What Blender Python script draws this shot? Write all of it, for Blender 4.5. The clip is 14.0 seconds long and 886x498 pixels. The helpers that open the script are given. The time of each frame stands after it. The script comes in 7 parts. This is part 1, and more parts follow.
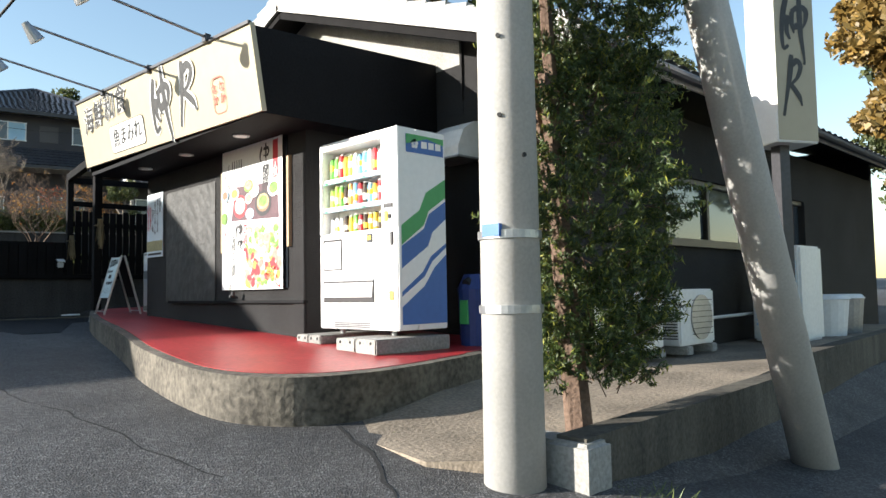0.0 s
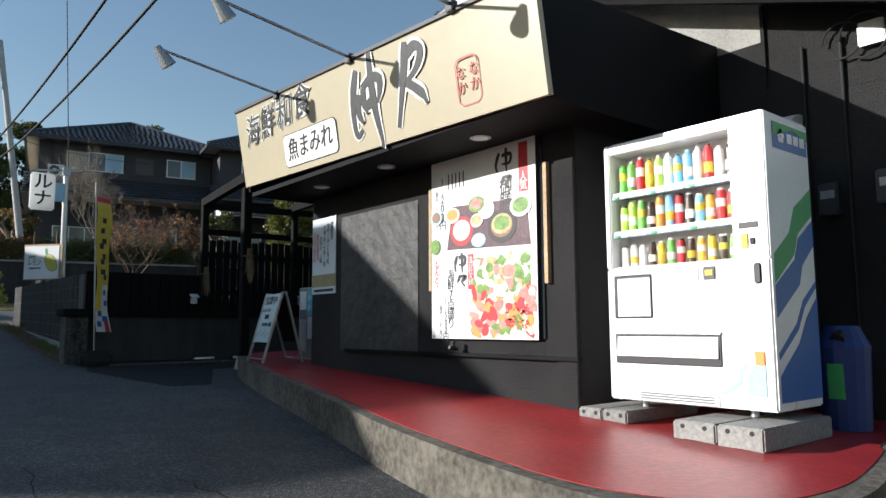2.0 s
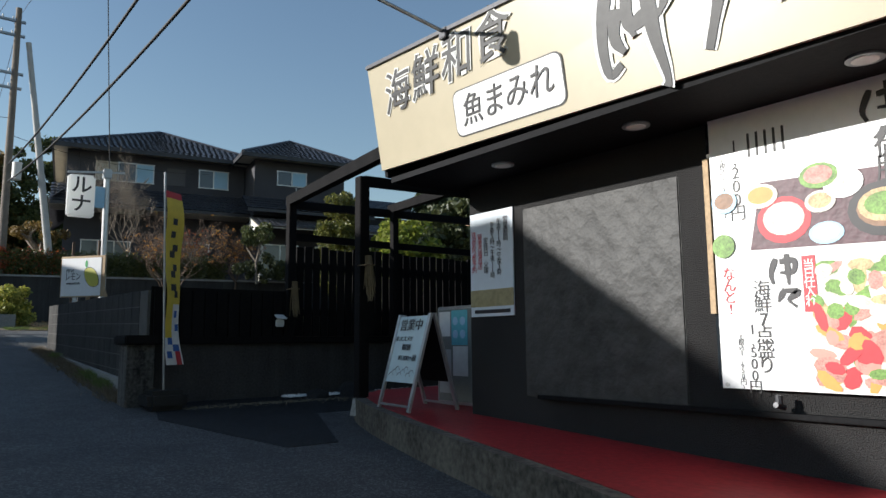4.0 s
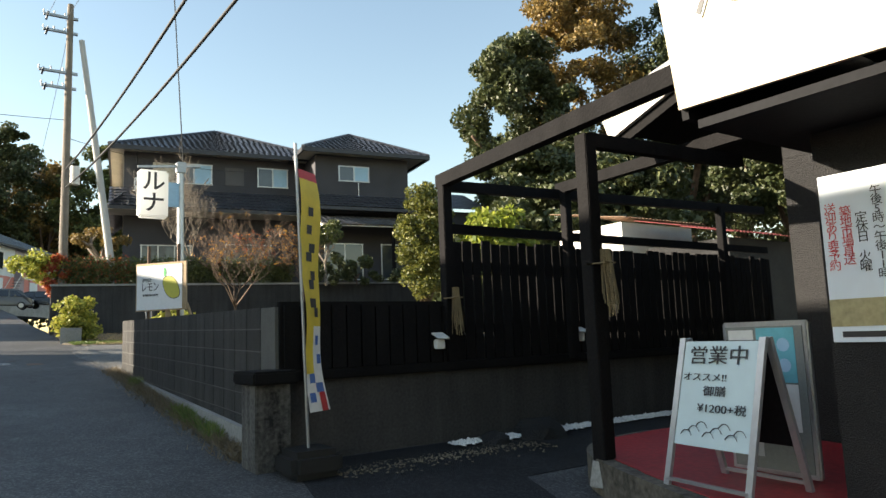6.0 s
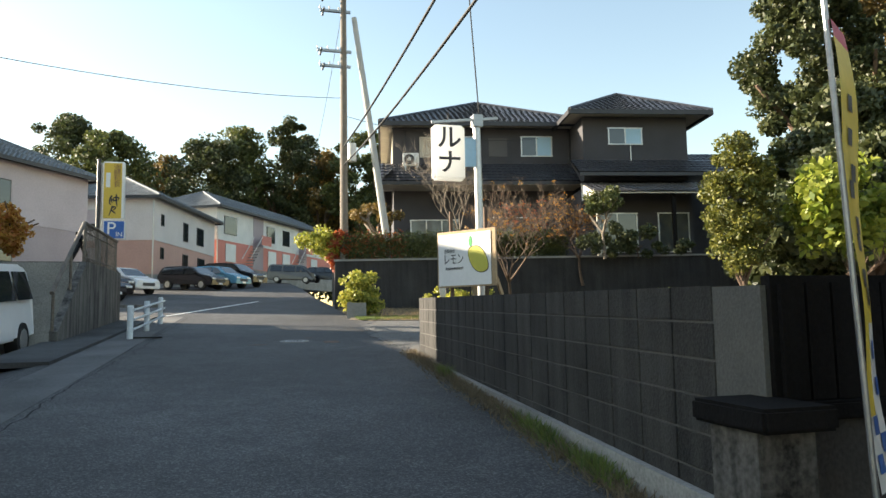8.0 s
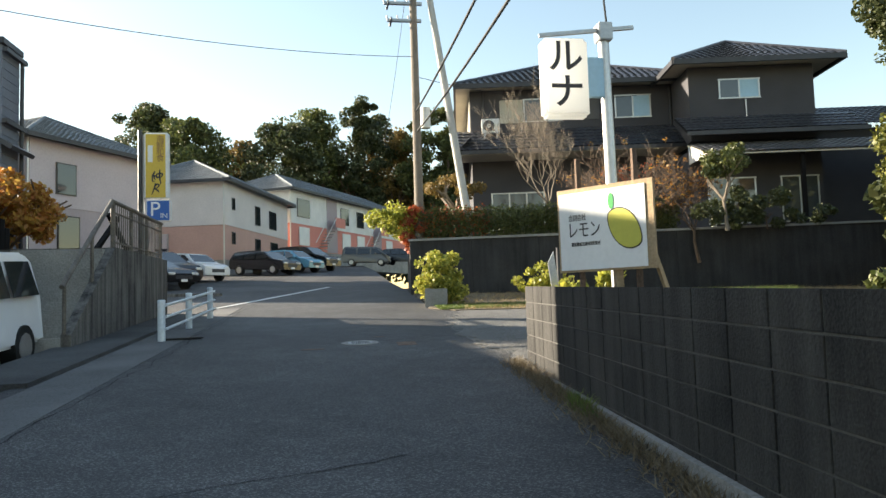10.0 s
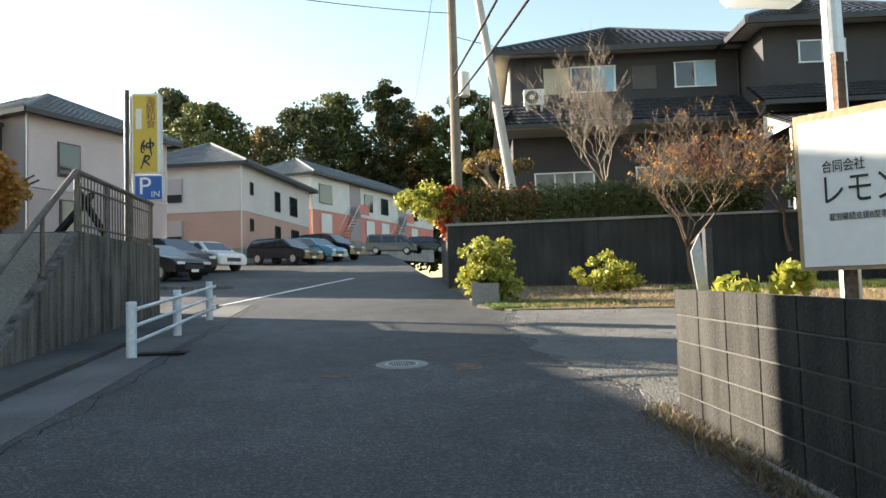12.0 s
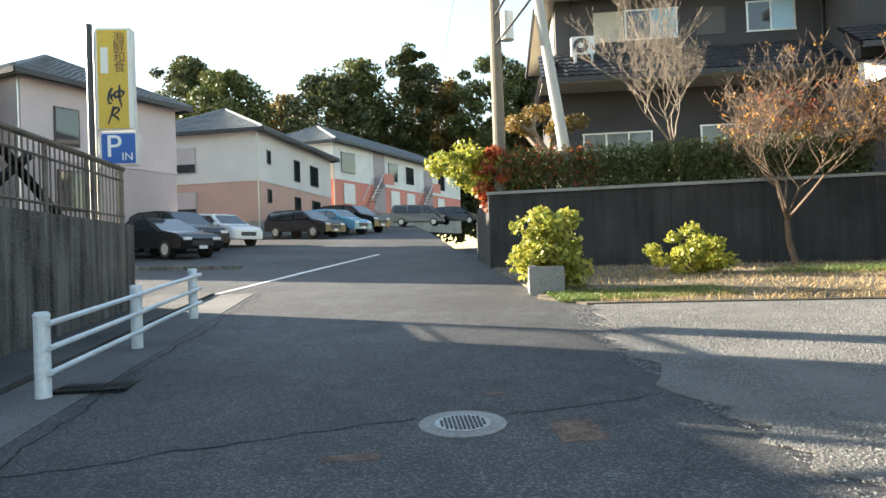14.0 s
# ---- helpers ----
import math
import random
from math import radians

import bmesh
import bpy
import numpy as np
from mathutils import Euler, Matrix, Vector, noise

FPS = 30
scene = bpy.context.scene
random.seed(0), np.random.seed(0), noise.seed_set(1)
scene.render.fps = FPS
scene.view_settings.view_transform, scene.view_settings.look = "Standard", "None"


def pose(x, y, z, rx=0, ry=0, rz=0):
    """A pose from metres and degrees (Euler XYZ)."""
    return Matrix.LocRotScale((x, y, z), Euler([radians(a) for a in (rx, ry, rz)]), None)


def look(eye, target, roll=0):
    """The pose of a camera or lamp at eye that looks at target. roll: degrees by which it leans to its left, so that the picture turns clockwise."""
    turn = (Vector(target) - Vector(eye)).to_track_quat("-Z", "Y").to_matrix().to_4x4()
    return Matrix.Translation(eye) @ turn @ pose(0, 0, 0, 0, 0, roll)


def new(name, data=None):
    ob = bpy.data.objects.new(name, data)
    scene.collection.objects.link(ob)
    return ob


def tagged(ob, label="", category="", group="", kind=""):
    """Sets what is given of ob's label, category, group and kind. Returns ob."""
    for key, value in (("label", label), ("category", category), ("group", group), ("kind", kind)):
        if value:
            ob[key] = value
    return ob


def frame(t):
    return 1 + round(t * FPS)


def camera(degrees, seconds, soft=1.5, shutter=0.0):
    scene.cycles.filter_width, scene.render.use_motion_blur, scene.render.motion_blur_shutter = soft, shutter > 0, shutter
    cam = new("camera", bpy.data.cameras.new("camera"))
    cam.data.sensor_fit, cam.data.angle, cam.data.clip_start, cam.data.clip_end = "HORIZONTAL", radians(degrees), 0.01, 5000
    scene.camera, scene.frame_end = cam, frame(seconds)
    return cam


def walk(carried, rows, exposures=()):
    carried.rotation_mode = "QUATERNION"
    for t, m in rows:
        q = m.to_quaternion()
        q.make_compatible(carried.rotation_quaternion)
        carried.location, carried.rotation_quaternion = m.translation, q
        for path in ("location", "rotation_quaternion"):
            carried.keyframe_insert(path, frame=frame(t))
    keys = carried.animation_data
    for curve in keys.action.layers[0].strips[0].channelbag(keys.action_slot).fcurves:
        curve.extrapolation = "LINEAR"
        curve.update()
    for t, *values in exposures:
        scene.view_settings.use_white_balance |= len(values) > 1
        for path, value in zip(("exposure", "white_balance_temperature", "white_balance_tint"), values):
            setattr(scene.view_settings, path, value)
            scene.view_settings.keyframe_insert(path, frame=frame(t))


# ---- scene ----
cam = camera(64.6, 14.0)
EXPO = [(0.0, 1.45, 6250, 10), (1.5, 0.7, 5950, 10), (3.7, 0.5, 5900, 10), (6.0, 1.75, 7100, 10), (8.5, 1.9, 7350, 10), (11.0, 1.85, 7250, 10), (14.0, 2.35, 7150, 10)]
PATH = [
    (0, (0.025, 0.12, 1.235), (1.423, 1.544, 1.355), -1.0),
    (0.5, (-0.017, 0.741, 1.295), (1.36, 2.185, 1.439), -0.5),
    (1, (-0.109, 1.374, 1.337), (1.231, 2.849, 1.505), -0.3),
    (1.5, (-0.116, 2.036, 1.363), (1.178, 3.55, 1.552), -0.3),
    (2, (-0.09, 2.716, 1.399), (1.174, 4.251, 1.618), -0.3),
    (2.5, (-0.067, 3.375, 1.424), (1.178, 4.922, 1.661), -0.3),
    (3, (0.007, 4.057, 1.488), (1.235, 5.616, 1.734), -0.4),
    (3.5, (0.042, 4.75, 1.528), (1.262, 6.313, 1.79), -0.4),
    (3.7, (0.043, 5.029, 1.542), (1.27, 6.588, 1.801), -0.5),
    (5.8, (0.164, 7.854, 1.865), (1.331, 9.458, 2.118), -2.0),
    (6, (0.171, 8.103, 1.877), (1.301, 9.734, 2.123), -2.1),
    (6.5, (0.172, 8.767, 1.919), (1.145, 10.499, 2.152), -1.9),
    (7, (0.14, 9.404, 1.966), (0.976, 11.208, 2.187), -1.6),
    (7.5, (0.122, 10.1, 1.987), (0.764, 11.982, 2.198), -1.3),
    (7.6, (0.123, 10.254, 1.993), (0.735, 12.147, 2.193), -1.1),
    (8, (0.074, 10.855, 2.038), (0.587, 12.778, 2.232), -1.0),
    (8.5, (0.103, 11.618, 2.086), (0.499, 13.57, 2.27), -0.8),
    (8.7, (0.133, 11.922, 2.066), (0.499, 13.88, 2.246), -0.7),
    (10.8, (0.549, 15.348, 2.373), (0.834, 17.323, 2.505), -1.9),
    (11, (0.501, 15.658, 2.388), (0.778, 17.634, 2.522), -1.7),
    (11.5, (0.401, 16.376, 2.404), (0.658, 18.356, 2.529), -1.7),
    (12, (0.352, 17.166, 2.424), (0.592, 19.148, 2.535), -1.8),
    (12.5, (0.348, 17.948, 2.472), (0.579, 19.933, 2.562), -1.8),
    (12.7, (0.337, 18.272, 2.489), (0.567, 20.257, 2.571), -1.6),
    (12.9, (0.331, 18.604, 2.504), (0.553, 20.591, 2.577), -1.5),
    (13, (0.321, 18.755, 2.512), (0.534, 20.743, 2.569), -1.9),
    (13.5, (0.293, 19.479, 2.618), (0.484, 21.47, 2.651), -1.9),
    (14, (0.322, 20.194, 2.676), (0.491, 22.186, 2.704), -2.1),
]
walk(cam, [(t, look(eye, target, roll)) for t, eye, target, roll in PATH], exposures=EXPO)

# ---- world and sun ----
SUN = Vector((-1.0, 0.57, 0.37)).normalized()
world = bpy.data.worlds.new("sky")
scene.world = world
world.use_nodes = True
wn = world.node_tree
sky = wn.nodes.new("ShaderNodeTexSky")
sky.sky_type, sky.sun_disc = "NISHITA", False
sky.sun_elevation = math.asin(SUN.z)
sky.sun_rotation = math.atan2(SUN.x, SUN.y)
sky.air_density, sky.dust_density, sky.ozone_density = 1.3, 0.5, 1.4
wn.links.new(sky.outputs[0], wn.nodes["Background"].inputs[0])
wn.nodes["Background"].inputs[1].default_value = 0.09
sun = new("sun", bpy.data.lights.new("sun", "SUN"))
sun.data.energy, sun.data.angle, sun.data.color = 5.0, radians(0.55), (1.0, 0.93, 0.82)
sun.matrix_world = Matrix.Translation((0, 0, 30)) @ SUN.to_track_quat("Z", "Y").to_matrix().to_4x4()

# ---- materials ----
MATS = {}


def mat(name, col, rough=0.7, metal=0.0, vary=0.25, big=0.6, fine=30.0, bump=0.15, streak=0.0, spec=0.4, rand=0.0, alpha_tr=0.0):
    """A procedural surface: base colour with stains at one scale, grain at another, optional vertical streaks, fine relief."""
    if name in MATS:
        return MATS[name]
    m = bpy.data.materials.new(name)
    m.use_nodes = True
    nt = m.node_tree
    b = nt.nodes["Principled BSDF"]
    b.inputs["Roughness"].default_value, b.inputs["Metallic"].default_value = rough, metal
    b.inputs["Specular IOR Level"].default_value = spec
    geo = nt.nodes.new("ShaderNodeNewGeometry")
    n1, n2 = nt.nodes.new("ShaderNodeTexNoise"), nt.nodes.new("ShaderNodeTexNoise")
    n1.inputs["Scale"].default_value, n1.inputs["Detail"].default_value = big, 5
    n2.inputs["Scale"].default_value, n2.inputs["Detail"].default_value = fine, 3
    for n in (n1, n2):
        nt.links.new(geo.outputs["Position"], n.inputs["Vector"])
    add = nt.nodes.new("ShaderNodeMath")
    add.operation = "ADD"
    nt.links.new(n1.outputs[0], add.inputs[0])
    nt.links.new(n2.outputs[0], add.inputs[1])
    last = add.outputs[0]
    if streak:
        mp = nt.nodes.new("ShaderNodeMapping")
        mp.inputs["Scale"].default_value = (6.0, 6.0, 0.5)
        n3 = nt.nodes.new("ShaderNodeTexNoise")
        n3.inputs["Scale"].default_value, n3.inputs["Detail"].default_value = 1.2, 4
        nt.links.new(geo.outputs["Position"], mp.inputs["Vector"])
        nt.links.new(mp.outputs[0], n3.inputs["Vector"])
        mm = nt.nodes.new("ShaderNodeMath")
        mm.operation = "MULTIPLY_ADD"
        mm.inputs[1].default_value = streak * 2
        nt.links.new(n3.outputs[0], mm.inputs[0])
        nt.links.new(last, mm.inputs[2])
        last = mm.outputs[0]
    if rand:
        oi = nt.nodes.new("ShaderNodeObjectInfo")
        mr = nt.nodes.new("ShaderNodeMath")
        mr.operation = "MULTIPLY_ADD"
        mr.inputs[1].default_value = rand
        nt.links.new(oi.outputs["Random"], mr.inputs[0])
        nt.links.new(last, mr.inputs[2])
        last = mr.outputs[0]
    ramp = nt.nodes.new("ShaderNodeMapRange")
    mid, half = 1 + streak + rand / 2, 0.28 + 0.3 * streak + 0.4 * rand
    ramp.inputs["From Min"].default_value = mid - half
    ramp.inputs["From Max"].default_value = mid + half
    ramp.inputs["To Min"].default_value, ramp.inputs["To Max"].default_value = 1 - vary, 1 + vary
    nt.links.new(last, ramp.inputs["Value"])
    mul = nt.nodes.new("ShaderNodeVectorMath")
    mul.operation = "SCALE"
    mul.inputs[0].default_value = col
    nt.links.new(ramp.outputs[0], mul.inputs["Scale"])
    nt.links.new(mul.outputs[0], b.inputs["Base Color"])
    if bump:
        bp = nt.nodes.new("ShaderNodeBump")
        bp.inputs["Strength"].default_value, bp.inputs["Distance"].default_value = bump, 0.02
        nt.links.new(n2.outputs[0], bp.inputs["Height"])
        nt.links.new(bp.outputs[0], b.inputs["Normal"])
    MATS[name] = m
    return m


def leafmat(name, c1, c2, trans=0.25):
    """Leaves: colour varies from leaf to leaf, with some light through them."""
    m = bpy.data.materials.new(name)
    m.use_nodes = True
    nt = m.node_tree
    b = nt.nodes["Principled BSDF"]
    b.inputs["Roughness"].default_value = 0.5
    geo = nt.nodes.new("ShaderNodeNewGeometry")
    mix = nt.nodes.new("ShaderNodeMix")
    mix.data_type = "RGBA"
    nt.links.new(geo.outputs["Random Per Island"], mix.inputs["Factor"])
    mix.inputs["A"].default_value, mix.inputs["B"].default_value = (*c1, 1), (*c2, 1)
    nt.links.new(mix.outputs["Result"], b.inputs["Base Color"])
    tr = nt.nodes.new("ShaderNodeBsdfTranslucent")
    nt.links.new(mix.outputs["Result"], tr.inputs["Color"])
    ms = nt.nodes.new("ShaderNodeMixShader")
    ms.inputs[0].default_value = trans
    nt.links.new(b.outputs[0], ms.inputs[1])
    nt.links.new(tr.outputs[0], ms.inputs[2])
    nt.links.new(ms.outputs[0], nt.nodes["Material Output"].inputs[0])
    return m


def glassmat(name, col=(0.02, 0.025, 0.03), rough=0.05):
    """Window glass over a dark room: a dark, sharply reflecting pane."""
    m = mat(name, col, rough, 0.0, 0.1, 0.5, 3, 0.0, spec=0.9)
    return m


def asphaltmat(name, col, spec=0.35):
    """Worn asphalt: pale and dark aggregate in a dark binder, with broad worn and oily patches."""
    m = bpy.data.materials.new(name)
    m.use_nodes = True
    nt = m.node_tree
    b = nt.nodes["Principled BSDF"]
    b.inputs["Roughness"].default_value, b.inputs["Specular IOR Level"].default_value = 0.72, spec
    geo = nt.nodes.new("ShaderNodeNewGeometry")
    vor = nt.nodes.new("ShaderNodeTexVoronoi")
    vor.inputs["Scale"].default_value = 85.0
    big, mid, fine = (nt.nodes.new("ShaderNodeTexNoise") for _ in range(3))
    for n, sc, de in ((big, 0.35, 6), (mid, 3.0, 5), (fine, 260.0, 2)):
        n.inputs["Scale"].default_value, n.inputs["Detail"].default_value = sc, de
    for n in (vor, big, mid, fine):
        nt.links.new(geo.outputs["Position"], n.inputs["Vector"])
    grain = nt.nodes.new("ShaderNodeSeparateColor")
    nt.links.new(vor.outputs["Color"], grain.inputs[0])
    chip = nt.nodes.new("ShaderNodeMapRange")
    for k, v in (("From Min", 0.55), ("From Max", 1.0), ("To Min", 0.72), ("To Max", 2.2)):
        chip.inputs[k].default_value = v
    nt.links.new(grain.outputs[0], chip.inputs["Value"])
    last = chip.outputs[0]
    for n, lo, hi in ((big, 0.72, 1.28), (mid, 0.82, 1.18), (fine, 0.8, 1.2)):
        r = nt.nodes.new("ShaderNodeMapRange")
        for k, v in (("From Min", 0.32), ("From Max", 0.68), ("To Min", lo), ("To Max", hi)):
            r.inputs[k].default_value = v
        nt.links.new(n.outputs[0], r.inputs["Value"])
        mu = nt.nodes.new("ShaderNodeMath")
        mu.operation = "MULTIPLY"
        nt.links.new(last, mu.inputs[0])
        nt.links.new(r.outputs[0], mu.inputs[1])
        last = mu.outputs[0]
    sc = nt.nodes.new("ShaderNodeVectorMath")
    sc.operation = "SCALE"
    sc.inputs[0].default_value = col
    nt.links.new(last, sc.inputs["Scale"])
    nt.links.new(sc.outputs[0], b.inputs["Base Color"])
    bp = nt.nodes.new("ShaderNodeBump")
    bp.inputs["Strength"].default_value, bp.inputs["Distance"].default_value = 0.7, 0.006
    nt.links.new(vor.outputs["Distance"], bp.inputs["Height"])
    nt.links.new(bp.outputs[0], b.inputs["Normal"])
    return m


ASPHALT = asphaltmat("asphalt", (0.062, 0.061, 0.061))
DARKASPH = asphaltmat("dark_asphalt", (0.02, 0.02, 0.021), 0.2)
GUTTER = mat("gutter_concrete", (0.125, 0.123, 0.12), 0.9, 0, 0.4, 1.1, 50, 0.4)
FOOTWAY = mat("footway_concrete", (0.07, 0.07, 0.07), 0.9, 0, 0.5, 1.0, 50, 0.4)
CONCRETE = mat("concrete", (0.27, 0.262, 0.245), 0.85, 0, 0.3, 1.2, 40, 0.3)
CONC_OLD = mat("stained_concrete", (0.11, 0.103, 0.094), 0.9, 0, 0.9, 1.6, 35, 0.4, streak=1.1)
YARDC = mat("brown_yard_concrete", (0.2, 0.165, 0.125), 0.9, 0, 0.45, 1.6, 40, 0.4)
YARDW = mat("mossy_retaining_concrete", (0.07, 0.063, 0.05), 0.9, 0, 0.6, 1.5, 35, 0.4, streak=0.5)
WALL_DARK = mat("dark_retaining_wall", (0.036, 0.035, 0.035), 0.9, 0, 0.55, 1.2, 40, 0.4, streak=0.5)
KERB = mat("worn_dark_kerb", (0.1, 0.088, 0.07), 0.85, 0, 0.65, 2.2, 22, 0.5)
BLOCK = mat("concrete_block", (0.036, 0.034, 0.031), 0.9, 0, 0.85, 1.4, 60, 0.45, streak=0.8, rand=0.22)
MORTAR = mat("mortar", (0.1, 0.097, 0.09), 0.9, 0, 0.2, 3, 60, 0.3)
REDPAINT = mat("red_floor_paint", (0.33, 0.025, 0.028), 0.42, 0, 0.3, 1.3, 25, 0.12)
BLACKWALL = mat("black_stucco", (0.036, 0.035, 0.035), 0.7, 0, 0.35, 1.0, 130, 1.0, spec=0.15)
BLACKPAINT = mat("black_paint", (0.009, 0.009, 0.01), 0.7, 0, 0.3, 1.5, 40, 0.1, spec=0.12)
BLACKWOOD = mat("black_stained_wood", (0.008, 0.0072, 0.0072), 0.8, 0, 0.6, 2, 50, 0.3, streak=0.6, rand=0.4, spec=0.12)
PLASTER = mat("white_plaster", (0.72, 0.70, 0.66), 0.85, 0, 0.12, 1.0, 60, 0.2, streak=0.1)
SIGN = mat("cream_gold_sign", (0.42, 0.365, 0.255), 0.35, 0, 0.04, 0.6, 8, 0.0)
WHITE = mat("white_enamel", (0.8, 0.8, 0.79), 0.3, 0, 0.04, 1.0, 20, 0.02)
WHITE2 = mat("white_plastic", (0.72, 0.72, 0.7), 0.45, 0, 0.08, 1.5, 20, 0.03)
GREYM = mat("grey_metal", (0.35, 0.36, 0.37), 0.4, 0.8, 0.15, 2, 30, 0.05)
DARKM = mat("dark_metal", (0.05, 0.05, 0.055), 0.45, 0.3, 0.2, 2, 30, 0.05)
POLE = mat("pole_concrete", (0.45, 0.44, 0.42), 0.8, 0, 0.14, 2.6, 60, 0.05, streak=0.3)
RAILW = mat("rail_paint", (0.62, 0.68, 0.72), 0.4, 0, 0.15, 2, 25, 0.05)
TILE = mat("dark_roof_tile", (0.045, 0.047, 0.056), 0.32, 0, 0.35, 1.5, 20, 0.1, spec=0.6)
SHINGLE = mat("grey_shingle", (0.14, 0.16, 0.18), 0.7, 0, 0.3, 1.5, 20, 0.2)
HOUSEW = mat("grey_house_render", (0.062, 0.06, 0.066), 0.85, 0, 0.18, 0.8, 70, 0.3)
CREAMW = mat("cream_render", (0.5, 0.46, 0.38), 0.85, 0, 0.15, 0.8, 50, 0.2)
APT_W = mat("pale_siding", (0.64, 0.6, 0.58), 0.8, 0, 0.08, 0.7, 12, 0.1)
APT_P = mat("pink_siding", (0.52, 0.33, 0.28), 0.8, 0, 0.08, 0.7, 12, 0.1)
APT_PINK = mat("coral_siding", (0.66, 0.25, 0.2), 0.8, 0, 0.08, 0.7, 12, 0.1)
APT_L = mat("mauve_siding", (0.5, 0.43, 0.44), 0.8, 0, 0.08, 0.7, 12, 0.1)
APT_L2 = mat("mauve_dark_siding", (0.38, 0.32, 0.33), 0.8, 0, 0.08, 0.7, 12, 0.1)
SIDING = mat("blue_grey_siding", (0.16, 0.18, 0.22), 0.7, 0, 0.12, 1, 20, 0.1)
GLASS = glassmat("window_glass")
GLASSB = glassmat("window_glass_sky", (0.045, 0.055, 0.065), 0.04)
FRAME = mat("bronze_frame", (0.05, 0.045, 0.04), 0.4, 0.4, 0.1, 2, 20, 0.02)
ALU = mat("aluminium", (0.5, 0.5, 0.5), 0.35, 0.7, 0.1, 2, 20, 0.02)
BARK = mat("bark", (0.13, 0.085, 0.06), 0.9, 0, 0.5, 3, 40, 0.8, streak=0.4)
TWIG = mat("pale_twig", (0.19, 0.155, 0.12), 0.85, 0, 0.35, 4, 40, 0.4)
WOODP = mat("raw_timber", (0.42, 0.3, 0.18), 0.75, 0, 0.3, 2, 40, 0.2, streak=0.3)
WOODPOLE = mat("weathered_pole", (0.2, 0.17, 0.14), 0.85, 0, 0.3, 2, 30, 0.3, streak=0.4)
BLACK = mat("black_rubber", (0.012, 0.012, 0.012), 0.6, 0, 0.2, 2, 30, 0.05)
SEALRED = mat("faded_red_print", (0.5, 0.13, 0.1), 0.5, 0, 0.1, 2, 20, 0.0)
RED = mat("red_print", (0.5, 0.03, 0.04), 0.5, 0, 0.1, 2, 20, 0.0)
INK = mat("dark_ink", (0.03, 0.028, 0.03), 0.5, 0, 0.1, 2, 20, 0.0)
INKG = mat("grey_ink", (0.035, 0.034, 0.033), 0.5, 0, 0.3, 2, 20, 0.0)
YELLOW = mat("yellow_print", (0.68, 0.5, 0.05), 0.5, 0, 0.08, 2, 20, 0.0)
GOLD = mat("amber_sign", (0.62, 0.42, 0.06), 0.4, 0, 0.06, 2, 20, 0.0)
LEMON = mat("lemon_print", (0.55, 0.52, 0.1), 0.5, 0, 0.06, 2, 20, 0.0)
GREEN = mat("green_print", (0.06, 0.34, 0.1), 0.45, 0, 0.06, 2, 20, 0.0)
BLUE = mat("blue_print", (0.03, 0.12, 0.4), 0.4, 0, 0.06, 2, 20, 0.0)
ORANGE = mat("orange_print", (0.75, 0.28, 0.06), 0.5, 0, 0.1, 2, 20, 0.0)
SALMON = mat("salmon_print", (0.68, 0.25, 0.2), 0.5, 0, 0.1, 2, 20, 0.0)
PALEBLUE = mat("pale_blue_print", (0.35, 0.55, 0.7), 0.5, 0, 0.06, 2, 20, 0.0)
BROWN = mat("brown_print", (0.2, 0.1, 0.05), 0.5, 0, 0.1, 2, 20, 0.0)
BINBLUE = mat("bin_blue", (0.02, 0.04, 0.16), 0.45, 0, 0.12, 2, 20, 0.03)
GRAVELM = mat("gravel_base", (0.15, 0.143, 0.13), 0.95, 0, 0.4, 1.2, 55, 1.0)
STONES = mat("gravel_stone", (0.2, 0.198, 0.192), 0.9, 0, 0.3, 5, 40, 0.3, rand=0.3)
PEBBLE = mat("white_pebble", (0.7, 0.68, 0.64), 0.8, 0, 0.2, 5, 40, 0.2)
SOIL = mat("soil", (0.12, 0.1, 0.07), 0.95, 0, 0.5, 1.0, 30, 0.8)
DRYG = leafmat("dry_grass", (0.34, 0.22, 0.1), (0.5, 0.38, 0.2), 0.3)
GRASS = leafmat("green_grass", (0.08, 0.14, 0.03), (0.2, 0.24, 0.06), 0.3)
LEAF_D = leafmat("dark_leaves", (0.03, 0.045, 0.016), (0.095, 0.105, 0.036))
LEAF_M = leafmat("mid_leaves", (0.045, 0.066, 0.018), (0.15, 0.16, 0.045))
LEAF_Y = leafmat("yellow_leaves", (0.2, 0.24, 0.04), (0.5, 0.46, 0.08), 0.4)
LEAF_O = leafmat("orange_leaves", (0.4, 0.14, 0.03), (0.5, 0.3, 0.06), 0.4)
LEAF_R = leafmat("red_leaves", (0.35, 0.05, 0.03), (0.45, 0.16, 0.05), 0.4)
LEAF_B = leafmat("autumn_leaves", (0.12, 0.09, 0.03), (0.3, 0.19, 0.05), 0.3)
STRAW = mat("straw", (0.16, 0.12, 0.065), 0.9, 0, 0.3, 5, 60, 0.4, streak=0.4)

# ---- building blocks ----


def part(name, bm, material, parent=None, label="", smooth=False):
    """Links a bmesh (or a ready mesh) as one mesh object, under a thing where one is given."""
    if isinstance(bm, bmesh.types.BMesh):
        me = bpy.data.meshes.new(name)
        bm.to_mesh(me)
        bm.free()
    else:
        me = bm
    if smooth:
        me.polygons.foreach_set("use_smooth", [True] * len(me.polygons))
    if material and not me.materials:
        me.materials.append(material)
    ob = new(name, me)
    if parent:
        ob.parent = parent
    if label:
        ob["label"] = label
    return ob


